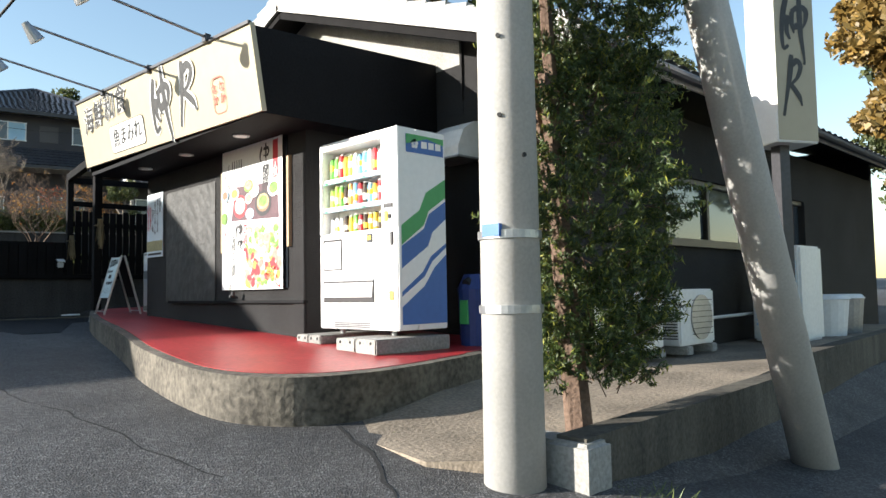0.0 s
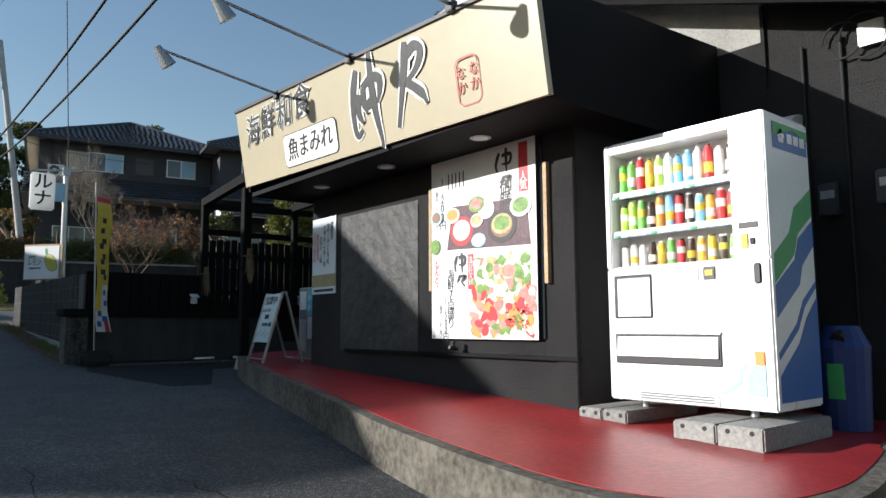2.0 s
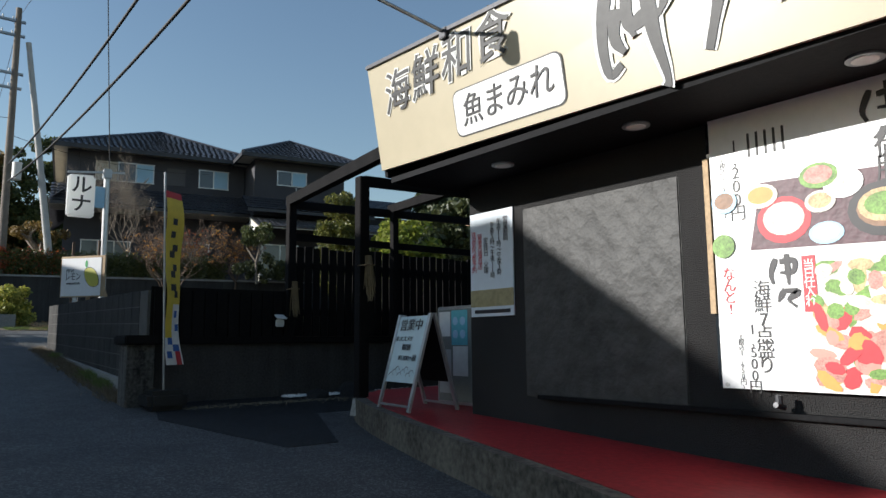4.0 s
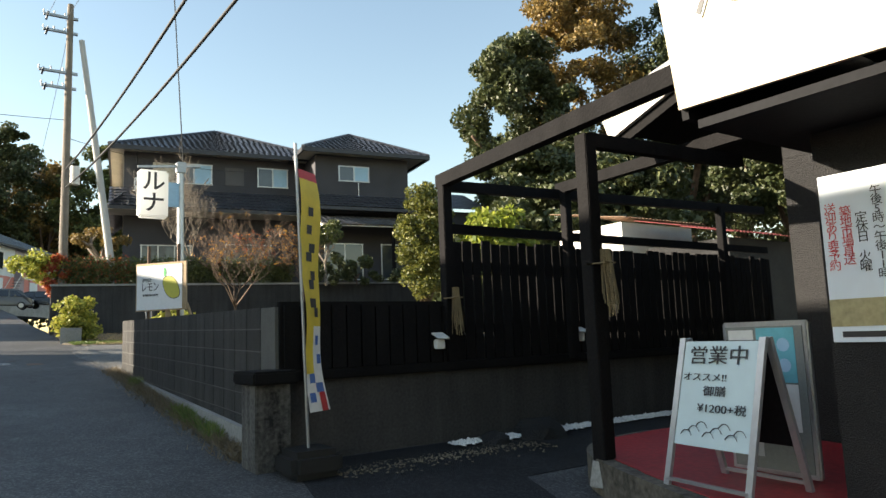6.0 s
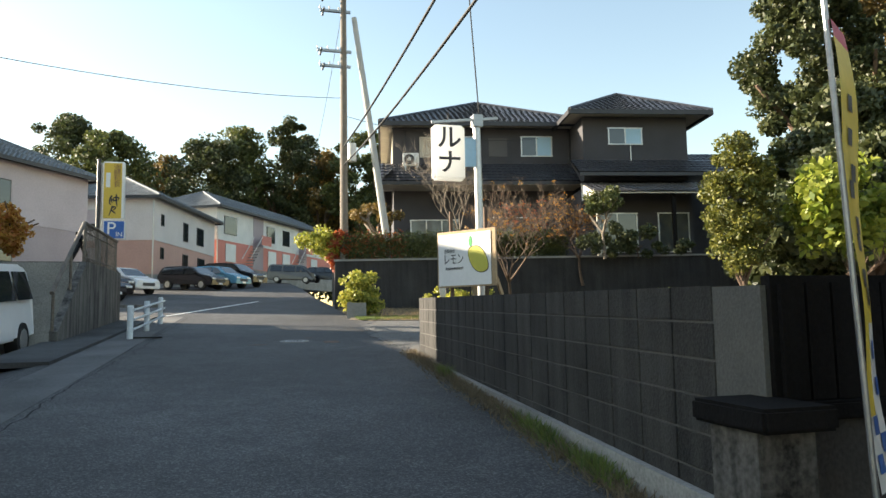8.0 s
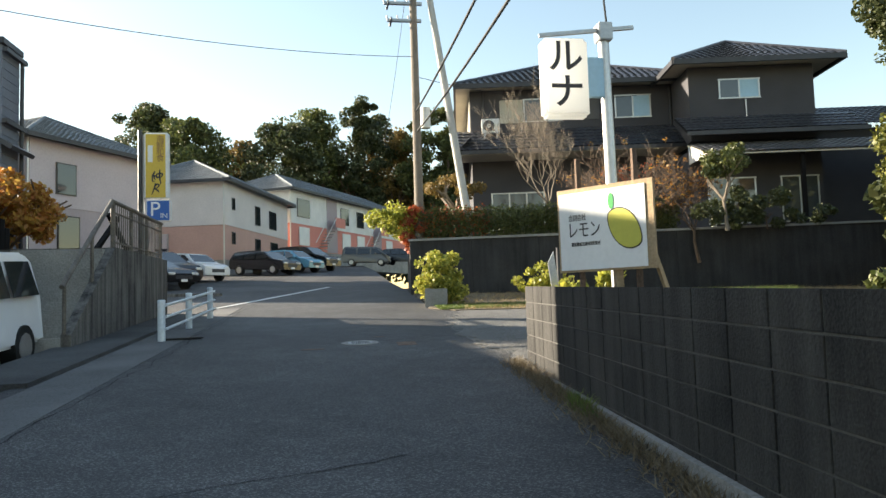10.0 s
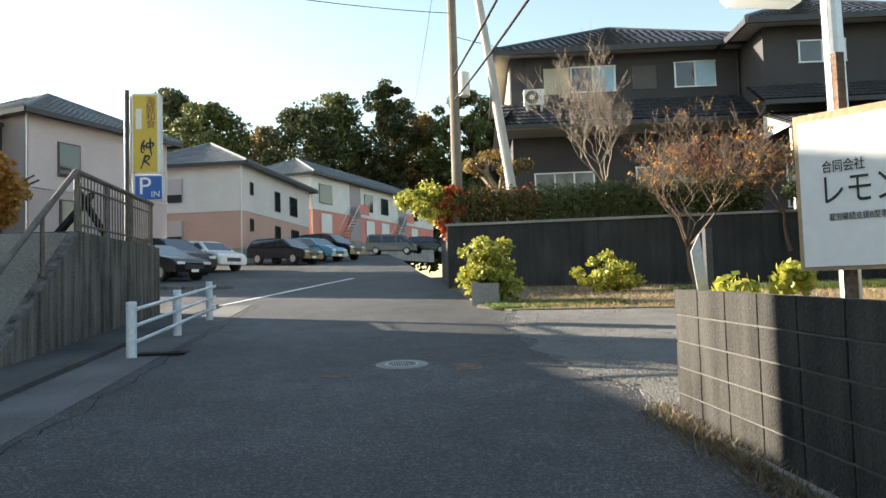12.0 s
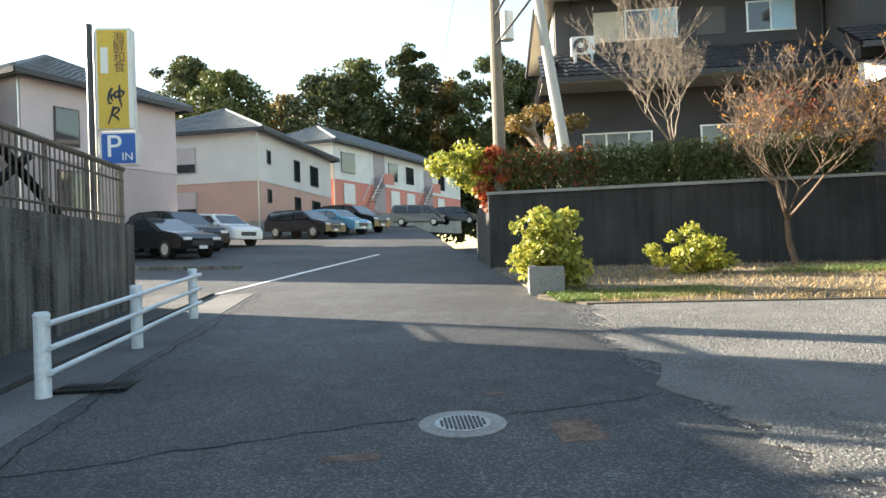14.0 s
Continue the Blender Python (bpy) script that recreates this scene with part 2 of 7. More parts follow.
def thing(name, label, category, at=(0, 0, 0), turn=0.0, group="", kind=""):
    ob = new(name)
    ob.empty_display_size = 0.1
    ob.location, ob.rotation_euler = at, (0, 0, radians(turn))
    return tagged(ob, label, category, group, kind)


def box(x0, y0, z0, x1, y1, z1, bev=0.0, bm=None):
    bm = bm or bmesh.new()
    r = bmesh.ops.create_cube(bm, size=1.0)
    for v in r["verts"]:
        v.co = Vector(((x0 + x1) / 2 + v.co.x * (x1 - x0), (y0 + y1) / 2 + v.co.y * (y1 - y0), (z0 + z1) / 2 + v.co.z * (z1 - z0)))
    if bev:
        es = list({e for v in r["verts"] for e in v.link_edges})
        bmesh.ops.bevel(bm, geom=es, offset=bev, segments=2, affect="EDGES", clamp_overlap=True)
    return bm


def tube(p0, p1, r0, r1=None, n=10, bm=None):
    """A round bar from p0 to p1, tapering from r0 to r1."""
    bm = bm or bmesh.new()
    p0, p1 = Vector(p0), Vector(p1)
    r1 = r0 if r1 is None else r1
    q = (p1 - p0).to_track_quat("Z", "Y").to_matrix().to_4x4()
    m = Matrix.Translation((p0 + p1) / 2) @ q
    bmesh.ops.create_cone(bm, cap_ends=True, segments=n, radius1=r0, radius2=r1, depth=(p1 - p0).length, matrix=m)
    return bm


def beam(p0, p1, w, h, bm=None):
    """A squared timber from p0 to p1."""
    bm = bm or bmesh.new()
    p0, p1 = Vector(p0), Vector(p1)
    q = (p1 - p0).to_track_quat("Y", "Z").to_matrix().to_4x4()
    m = Matrix.Translation((p0 + p1) / 2) @ q @ Matrix.Diagonal((w, (p1 - p0).length, h, 1))
    bmesh.ops.create_cube(bm, size=1.0, matrix=m)
    return bm


def prism(pts, z0, z1, bm=None, bev=0.0):
    """An upright prism over a plan outline; z0 and z1 may be functions of (x, y)."""
    bm = bm or bmesh.new()
    f0 = z0 if callable(z0) else (lambda x, y: z0)
    f1 = z1 if callable(z1) else (lambda x, y: z1)
    lo = [bm.verts.new((x, y, f0(x, y))) for x, y in pts]
    hi = [bm.verts.new((x, y, f1(x, y))) for x, y in pts]
    n = len(pts)
    top = bm.faces.new(hi)
    bm.faces.new(lo[::-1])
    for i in range(n):
        bm.faces.new((lo[i], lo[(i + 1) % n], hi[(i + 1) % n], hi[i]))
    if bev:
        bmesh.ops.bevel(bm, geom=list(top.edges), offset=bev, segments=3, affect="EDGES")
    bmesh.ops.recalc_face_normals(bm, faces=bm.faces)
    return bm


def plate(pts, thick, bm=None):
    """A flat plate through 3D corner points, with a thickness along its normal."""
    bm = bm or bmesh.new()
    ps = [Vector(p) for p in pts]
    n = (ps[1] - ps[0]).cross(ps[2] - ps[0]).normalized() * thick
    a = [bm.verts.new(p) for p in ps]
    b = [bm.verts.new(p - n) for p in ps]
    k = len(ps)
    bm.faces.new(a)
    bm.faces.new(b[::-1])
    for i in range(k):
        bm.faces.new((a[i], b[i], b[(i + 1) % k], a[(i + 1) % k]))
    bmesh.ops.recalc_face_normals(bm, faces=bm.faces)
    return bm


def quads(name, co, per=4):
    """A mesh of loose faces from an array of corners."""
    co = np.asarray(co, dtype=np.float32).reshape(-1, 3)
    n = len(co) // per
    me = bpy.data.meshes.new(name)
    me.vertices.add(len(co))
    me.vertices.foreach_set("co", co.ravel())
    me.loops.add(n * per)
    me.loops.foreach_set("vertex_index", np.arange(n * per, dtype=np.int32))
    me.polygons.add(n)
    me.polygons.foreach_set("loop_start", np.arange(0, n * per, per, dtype=np.int32))
    me.polygons.foreach_set("loop_total", np.full(n, per, dtype=np.int32))
    me.update(calc_edges=True)
    return me


def leaves(name, centres, size, seed=0, long=1.6, up=0.0):
    """Small leaves (a folded diamond each) at the given centres, turned at random."""
    rng = np.random.default_rng(seed)
    c = np.asarray(centres, dtype=float)
    n = len(c)
    d = rng.normal(size=(n, 3))
    d[:, 2] += up
    d /= np.linalg.norm(d, axis=1)[:, None]
    e = np.cross(d, rng.normal(size=(n, 3)))
    e /= np.linalg.norm(e, axis=1)[:, None] + 1e-9
    s = size * rng.uniform(0.6, 1.4, (n, 1))
    L, W = d * s * long, e * s * 0.5
    co = np.stack([c - L / 2, c + W, c + L / 2, c - W], axis=1)
    return quads(name, co)


def blob(n, centre, radii, seed=0, hollow=0.55):
    """Points in the shell of an ellipsoid, denser outside."""
    rng = np.random.default_rng(seed)
    d = rng.normal(size=(n, 3))
    d /= np.linalg.norm(d, axis=1)[:, None]
    r = hollow + (1 - hollow) * rng.random((n, 1)) ** 0.6
    return np.asarray(centre) + d * r * np.asarray(radii)


def clumps(n, k, centre, radii, size, seed=0):
    """Points gathered in k clumps over an ellipsoid, so that the crown has gaps and an uneven edge."""
    rng = np.random.default_rng(seed)
    cs = blob(k, (0, 0, 0), radii, seed + 1, 0.35)
    out = []
    for i in range(k):
        out.append(blob(n // k, cs[i], np.array([1, 1, 0.75]) * size * rng.uniform(0.6, 1.3), seed + 7 + i, 0.3))
    return np.concatenate(out) + np.asarray(centre)


def branches(start, height, spread, levels, r, seed=0, n0=5, bm=None, droop=0.0):
    """A trunk with forking limbs; returns the bmesh and the tips."""
    rng = random.Random(seed)
    bm = bm or bmesh.new()
    tips = []

    def grow(p, d, length, rad, lev):
        q = p + d * length
        tube(p, q, rad, rad * 0.7, 7 if lev == 0 else 5, bm)
        if lev >= levels:
            tips.append(q)
            return
        for i in range(n0 if lev == 0 else rng.choice((2, 3, 3))):
            a = rng.uniform(0, 6.28)
            nd = (d * rng.uniform(0.6, 1.0) + Vector((math.cos(a), math.sin(a), rng.uniform(-0.1, 0.5) - droop)) * spread).normalized()
            grow(p.lerp(q, rng.uniform(0.75, 1.0)), nd, length * rng.uniform(0.55, 0.85), rad * 0.58, lev + 1)

    grow(Vector(start), Vector((rng.uniform(-.1, .1), rng.uniform(-.1, .1), 1)).normalized(), height, r, 0)
    return bm, tips


def letters(name, text, size, material, parent, at, facing, up=(0, 0, 1), vertical=False, label="", extrude=0.002, width=None, bold=0.0, lean=0.0):
    """Words in the built-in font as a mesh, set on a surface: at is the middle, facing the way they look."""
    cu = bpy.data.curves.new(name, "FONT")
    cu.body = "\n".join(text) if vertical else text
    cu.align_x, cu.align_y = "CENTER", "CENTER"
    cu.size, cu.extrude, cu.offset, cu.shear = size, extrude, bold, lean
    if vertical:
        cu.space_line = 0.8
    tmp = bpy.data.objects.new("tmp", cu)
    scene.collection.objects.link(tmp)
    dg = bpy.context.evaluated_depsgraph_get()
    me = bpy.data.meshes.new_from_object(tmp.evaluated_get(dg))
    bpy.data.objects.remove(tmp)
    f, u = Vector(facing).normalized(), Vector(up).normalized()
    r = u.cross(f).normalized()
    u = f.cross(r)
    rot = Matrix((r, u, f)).transposed().to_4x4()
    if width and len(me.vertices):
        xs = [v.co.x for v in me.vertices]
        rot = rot @ Matrix.Diagonal((width / max(max(xs) - min(xs), 1e-3), 1, 1, 1))
    me.transform(Matrix.Translation(Vector(at) + f * 0.004) @ rot)
    me.materials.clear()
    return part(name, me, material, parent, label)


def panel(name, o, r, u, pts, material, parent, lift=0.003, label="", thick=0.002):
    """A flat printed shape on a surface: pts are (right, up) from o along r and u."""
    o, r, u = Vector(o), Vector(r).normalized(), Vector(u).normalized()
    n = r.cross(u).normalized()
    return part(name, plate([o + r * a + u * b + n * lift for a, b in pts], thick), material, parent, label)


def rect(a0, b0, a1, b1):
    return [(a0, b0), (a1, b0), (a1, b1), (a0, b1)]


def oval(a, b, ra, rb, n=16):
    return [(a + ra * math.cos(6.2832 * i / n), b + rb * math.sin(6.2832 * i / n)) for i in range(n)]


def stroke(pts, w0, w1=None):
    """The outline of a brush stroke along (right, up) points."""
    w1 = w0 if w1 is None else w1
    k = len(pts)
    le, ri = [], []
    for i, (a, b) in enumerate(pts):
        p, q = pts[max(i - 1, 0)], pts[min(i + 1, k - 1)]
        dx, dy = q[0] - p[0], q[1] - p[1]
        L = math.hypot(dx, dy) or 1
        w = (w0 + (w1 - w0) * i / (k - 1)) / 2
        le.append((a - dy / L * w, b + dx / L * w))
        ri.append((a + dy / L * w, b - dx / L * w))
    return ri + le[::-1]


def strokes(name, o, r, u, lines, w, material, parent, lift=0.004, label=""):
    """Several rounded brush strokes, swelling and tapering, in one printed shape."""
    o, r, u = Vector(o), Vector(r).normalized(), Vector(u).normalized()
    n = r.cross(u).normalized()
    bm = bmesh.new()
    for j, ln in enumerate(lines):
        k, fine = len(ln), []
        for i in range(k - 1):
            p0, p1, p2, p3 = (Vector((*ln[min(max(i + d, 0), k - 1)], 0)) for d in (-1, 0, 1, 2))
            for f in (0, 0.2, 0.4, 0.6, 0.8):
                fine.append(0.5 * (2 * p1 + (p2 - p0) * f + (2 * p0 - 5 * p1 + 4 * p2 - p3) * f * f + (3 * p1 - p0 - 3 * p2 + p3) * f ** 3))
        fine.append(Vector((*ln[-1], 0)))
        m = len(fine)
        rows = []
        for i, p in enumerate(fine):
            d = (fine[min(i + 1, m - 1)] - fine[max(i - 1, 0)]).normalized()
            f = i / (m - 1)
            half = w / 2 * (0.55 + 0.6 * math.sin(math.pi * min(1, f * 1.15 + 0.12)) ** 0.7 + 0.12 * math.sin(f * 9 + j))
            side = Vector((-d.y, d.x, 0)) * half
            rows.append([bm.verts.new(o + r * q.x + u * q.y + n * (lift + 0.0002 * j)) for q in (p - side, p + side)])
        for a, b in zip(rows, rows[1:]):
            bm.faces.new((a[0], b[0], b[1], a[1]))
    return part(name, bm, material, parent, label)


def steps(v, *kn):
    """Straight-line interpolation through (v, value) knots."""
    for (a, p), (b, q) in zip(kn, kn[1:]):
        if v <= b or (b, q) == kn[-1]:
            return p + (q - p) * (v - a) / (b - a)

# ---- ground ----


def zr(y):
    return steps(y, (-60, -2.5), (-10, -0.45), (0, 0.1), (5, 0.45), (13.3, 0.91), (22, 1.46), (31, 2.05), (37, 2.42), (47, 3.1), (60, 4.2), (80, 5.6), (100, 6.2), (160, 6.5), (3000, 6.5))


def zg(x, y):
    z = zr(y)
    if x > 3.0 and y > 30:
        z = min(z, 2.1 + 0.02 * (y - 30))
    if x > 3.0 and y < 2.2:
        z -= min(0.25, (x - 3.0) * 0.12)
    if x < -3.0 and y < 27:
        z -= min(0.2, (-3.0 - x) * 0.25)
    if x < -14:
        z = z * 0.5 + 1.5
    return z


def ground_mesh():
    xs = [-3000, -400, -120, -60, -40, -30, -22] + [-18 + i for i in range(14)] + [-4, -3.4, -2.9, -2.5] + [-2 + 0.5 * i for i in range(10)] + [2.99, 3.01, 3.6, 4.5, 6, 8, 10, 13, 16, 20, 26, 34, 45, 60, 120, 400, 3000]
    ys = [-3000, -400, -100, -60, -30, -20] + [-14 + i for i in range(14)] + [0.5 * i for i in range(0, 90)] + [45 + i for i in range(40)] + [88, 95, 105, 130, 160, 400, 3000]
    verts = [(x, y, zg(x, y)) for y in ys for x in xs]
    w = len(xs)
    faces = [(j * w + i, j * w + i + 1, (j + 1) * w + i + 1, (j + 1) * w + i) for j in range(len(ys) - 1) for i in range(w - 1)]
    me = bpy.data.meshes.new("ground")
    me.from_pydata(verts, [], faces)
    return me


def sheet(name, outline, lift, material, label, category, zf=zr, edge=0.03):
    """A thin layer over the road: a filled outline cut in strips that follow the slope."""
    bm = bmesh.new()
    vs = [bm.verts.new((x, y, 0)) for x, y in outline]
    bm.faces.new(vs)
    y0, y1 = min(p[1] for p in outline), max(p[1] for p in outline)
    n = max(2, int((y1 - y0) / 1.0))
    for i in range(1, n):
        bmesh.ops.bisect_plane(bm, geom=bm.verts[:] + bm.edges[:] + bm.faces[:], plane_co=(0, y0 + (y1 - y0) * i / n, 0), plane_no=(0, 1, 0))
    r = bmesh.ops.extrude_face_region(bm, geom=bm.faces[:])
    ups = [v for v in r["geom"] if isinstance(v, bmesh.types.BMVert)]
    for v in bm.verts:
        v.co.z = zf(v.co.y) - edge
    for v in ups:
        v.co.z = zf(v.co.y) + lift
    bmesh.ops.recalc_face_normals(bm, faces=bm.faces)
    return tagged(part(name, bm, material), label, category, kind="structure")


tagged(part("ground", ground_mesh(), ASPHALT), "grey asphalt lane climbing between the buildings", "ground", kind="structure")

# concrete gutter strip and footway along the lane
sheet("gutter", [(-2.75, 8), (-2.05, 8), (-2.0, 33), (-2.7, 33)], 0.006, GUTTER, "pale concrete gutter strip along the lane", "gutter")
sheet("pavement", [(-3.7, 22), (-2.76, 22), (-2.72, 33), (-3.7, 33)], 0.05, FOOTWAY, "narrow stained concrete footway behind the guard rail", "pavement")
# near-black asphalt sheet laid over the lane before the fence
sheet("forecourt", [(2.35, 13.45), (2.1, 12.4), (2.55, 10.6), (3.0, 10.6), (3.6, 12.1), (5.4, 12.1), (9.5, 12.1), (9.5, 13.45)], 0.006, DARKASPH, "near-black asphalt before the timber fence", "forecourt")
# gravel lot and verge in front of the garden wall
rgl = random.Random(6)
fray = [(steps(y, (22.2, 2.75), (24.6, 2.4), (27.2, 2.6), (29.6, 3.2)) + rgl.gauss(0, 0.1), y) for y in [22.2 + 0.22 * k for k in range(34)]]
sheet("gravel_lot", fray + [(3.2, 29.7), (14, 27.6), (24, 26), (24, 20), (10, 20), (2.9, 22.2)], 0.012, GRAVELM, "grey gravel lot beside the lane", "gravel")
sheet("verge", [(2.75, 31.2), (2.6, 30.6), (3.1, 29.7), (14, 27.7), (24, 26), (24, 31.5), (11.3, 34.4), (2.9, 36.6)], 0.03, SOIL, "strip of soil and dry grass below the garden wall", "verge", edge=0.05)

CRACK = mat("crack_shadow", (0.018, 0.018, 0.018), 0.95, 0, 0.3, 6, 40, 0.2)


def crack(p0, p1, width, seed):
    """A wandering crack in the asphalt, filled with dirt."""
    rc = random.Random(seed)
    n = max(6, int(math.hypot(p1[0] - p0[0], p1[1] - p0[1]) / 0.12))
    bm, rows, wob = bmesh.new(), [], 0.0
    dx, dy = p1[0] - p0[0], p1[1] - p0[1]
    L = math.hypot(dx, dy)
    for i in range(n + 1):
        f = i / n
        wob = wob * 0.85 + rc.gauss(0, 0.02)
        x, y = p0[0] + dx * f - dy / L * wob, p0[1] + dy * f + dx / L * wob
        w = width * rc.uniform(0.4, 1.2) / 2
        rows.append([bm.verts.new((x - dy / L * w * k, y + dx / L * w * k, zr(y) + 0.003)) for k in (-1, 1)])
    for a, b in zip(rows, rows[1:]):
        bm.faces.new((a[0], a[1], b[1], b[0]))
    return tagged(part("road_crack", bm, CRACK), "fine dirt-filled crack in the asphalt", "crack", kind="structure")


for k, (a, b, w) in enumerate((((-1.9, 24.1), (0.5, 24.75), 0.016), ((1.05, 24.7), (2.3, 25.0), 0.016), ((2.2, 2.6), (2.75, 3.9), 0.03), ((1.7, 3.4), (1.3, 6.8), 0.014), ((0.4, 3.0), (0.7, 7.5), 0.014), ((-1.2, 18.0), (0.9, 18.6), 0.012), ((-1.95, 8.5), (-1.85, 33.0), 0.02), ((-2.72, 20.0), (-2.7, 33.0), 0.025))):
    crack(a, b, w, k)
GRATE = mat("rusty_grate", (0.03, 0.028, 0.026), 0.6, 0.5, 0.4, 6, 40, 0.2)
dg_ = thing("drain_grate", "rusty steel drain grating in the gutter", "drain", (-2.05, 26.2, zr(26.2)))
for k in range(13):
    part("bar", box(-0.28 + k * 0.046, -0.28, -0.01, -0.262 + k * 0.046, 0.28, 0.014), GRATE, dg_)
for y in (-0.28, 0.26):
    part("edge_bar", box(-0.3, y, -0.01, 0.31, y + 0.025, 0.016), GRATE, dg_)
for x, y, w, d in ((0.1, 24.1, 0.32, 0.1), (1.45, 24.35, 0.28, 0.4), (1.1, 25.3, 0.16, 0.08)):
    sheet("worn_mark", [(x - w / 2, y - d / 2), (x + w / 2, y - d / 2), (x + w / 2, y + d / 2), (x - w / 2, y + d / 2)], 0.003, mat("faded_mark", (0.14, 0.09, 0.065), 0.9, 0, 0.6, 8, 60, 0.2), "worn reddish paint mark on the asphalt", "mark", edge=0.01)

# ---- manhole ----
mh = thing("manhole_cover", "round cast-iron manhole cover with a pale ring in the asphalt", "manhole", (0.78, 24.6, zr(24.6)))
mh.scale = (0.66, 0.66, 1.0)
mh.rotation_euler = (math.atan2(zr(25) - zr(24), 1), 0, 0)
part("ring", tube((0, 0, -0.03), (0, 0, 0.008), 0.42, n=40), CONCRETE, mh, "pale concrete ring")
part("lid", tube((0, 0, -0.03), (0, 0, 0.012), 0.27, n=36), GREYM, mh, "worn iron lid")
bm = bmesh.new()
for i in range(-6, 7):
    for j in range(-6, 7):
        if i * i + j * j < 34:
            box(i * 0.04 - 0.013, j * 0.04 - 0.013, 0.012, i * 0.04 + 0.013, j * 0.04 + 0.013, 0.017, 0, bm)
part("tread_pattern", bm, DARKM, mh)

# ---- shop: platform, front, sign ----


def zp(x, y):
    return 0.79 + (y - 6.0) * 0.045


PLAT = [(5.45, 4.35), (4.6, 4.2), (3.8, 4.02), (3.2, 3.92), (2.75, 3.95), (2.45, 4.1), (2.25, 4.4), (2.2, 4.8), (2.25, 5.4), (2.4, 6.3), (2.62, 7.2), (2.85, 8.2), (3.05, 9.2), (3.25, 10.1), (3.5, 11.0), (3.75, 11.6), (4.1, 11.9), (4.7, 12.0), (5.45, 12.0)]
plat = thing("platform", "raised shop platform with a red painted floor and a worn concrete kerb", "platform", kind="structure")


def smooth(pts, n=4):
    """A closed outline rounded through its points."""
    out, k = [], len(pts)
    for i in range(k):
        p0, p1, p2, p3 = (Vector((*pts[(i + j) % k], 0)) for j in (-1, 0, 1, 2))
        if (p2 - p1).length > 2.0 or p1.x > 5 or p2.x > 5:
            out.append(tuple(p1.xy))
            continue
        for j in range(n):
            t = j / n
            q = 0.5 * (2 * p1 + (p2 - p0) * t + (2 * p0 - 5 * p1 + 4 * p2 - p3) * t * t + (3 * p1 - p0 - 3 * p2 + p3) * t ** 3)
            out.append(tuple(q.xy))
    return out


PLAT = smooth(PLAT)
part("kerb", prism(PLAT, lambda x, y: zg(min(x, 2.9), y) - 0.2, lambda x, y: zp(x, y) - 0.004, bev=0.07), KERB, plat, "stained rounded concrete kerb")
cx = 4.2
inner = [(x + (0.1 if x < 5 else 0) * (1 if x < cx else -0.3), y + 0.12 * (1 if y < 5 else -0.4 if y > 11 else 0)) for x, y in PLAT]
part("red_floor", prism(inner, lambda x, y: zp(x, y) - 0.05, zp), REDPAINT, plat, "glossy red painted floor")

# yard beside the shop, with its low retaining wall
YARD = [(2.95, 2.3), (6.6, 2.5), (14, 2.9), (14, 4.3), (5.4, 4.3), (3.8, 4.05), (3.0, 3.95), (2.7, 3.6), (2.6, 2.9)]
tagged(part("yard", prism(YARD, -0.6, lambda x, y: 0.33 + min(0.2, max(0, x - 2.6) * 0.12)), YARDC), "worn concrete yard beside the shop", "yard", kind="structure")
lw = thing("retaining_wall", "low weathered concrete retaining wall at the yard's edge", "wall", kind="structure")
part("wall_near", prism([(2.95, 2.12), (6.6, 2.34), (6.6, 2.5), (2.95, 2.3)], -0.7, 0.5), YARDW, lw)
part("wall_beyond", prism([(6.6, 2.34), (14, 2.8), (14, 2.95), (6.6, 2.5)], -0.7, 0.62), YARDW, lw)
part("planter_corner", prism([(2.9, 2.08), (3.1, 2.08), (3.1, 2.75), (2.9, 2.75)], -0.5, 0.48, bev=0.02), CONCRETE, lw)

# front block of the shop
part_front = thing("wall_front", "black rough-rendered shop front wall", "wall", kind="structure")
part("front", box(3.93, 6.04, 0.6, 4.1, 10.0, 2.92), BLACKWALL, part_front)
part("side_south", box(4.1, 6.04, 0.6, 5.46, 6.2, 2.92), BLACKWALL, part_front)
part("side_north", box(4.1, 9.84, 0.6, 6.5, 10.0, 2.92), BLACKWALL, part_front)
part("ledge", box(3.88, 6.02, 1.14, 3.935, 9.2, 1.17, 0.004), BLACKPAINT, part_front, "thin black pipe ledge")
part("corner_pilaster", box(3.905, 6.045, 0.7, 3.935, 6.24, 2.66, 0.006), BLACKWALL, part_front)
part("trowelled_panel", box(3.918, 7.95, 1.15, 3.935, 9.35, 2.6, 0.008), mat("trowelled_render", (0.05, 0.049, 0.047), 0.6, 0, 0.35, 3.5, 9, 1.0), part_front, "roughly trowelled patch of render")

# main building behind
mainb = thing("wall_main", "dark plastered main building with white upper walls", "wall", kind="structure")
part("wall_west", box(5.45, 4.1, 0.4, 5.62, 11.0, 3.15), BLACKWALL, mainb)
VERGEW = mat("stained_plaster", (0.3, 0.29, 0.27), 0.85, 0, 0.25, 1.6, 50, 0.2, streak=0.3)
RY, RZ, RS = 8.2, 5.2, 0.36


def gable_z(x, y):
    """The underside of the main roof."""
    return RZ - 0.12 - RS * abs(y - RY)


def gable(y0, y1):
    return [(5.455, y0), (5.455, y1), (5.6, y1), (5.6, y0)]


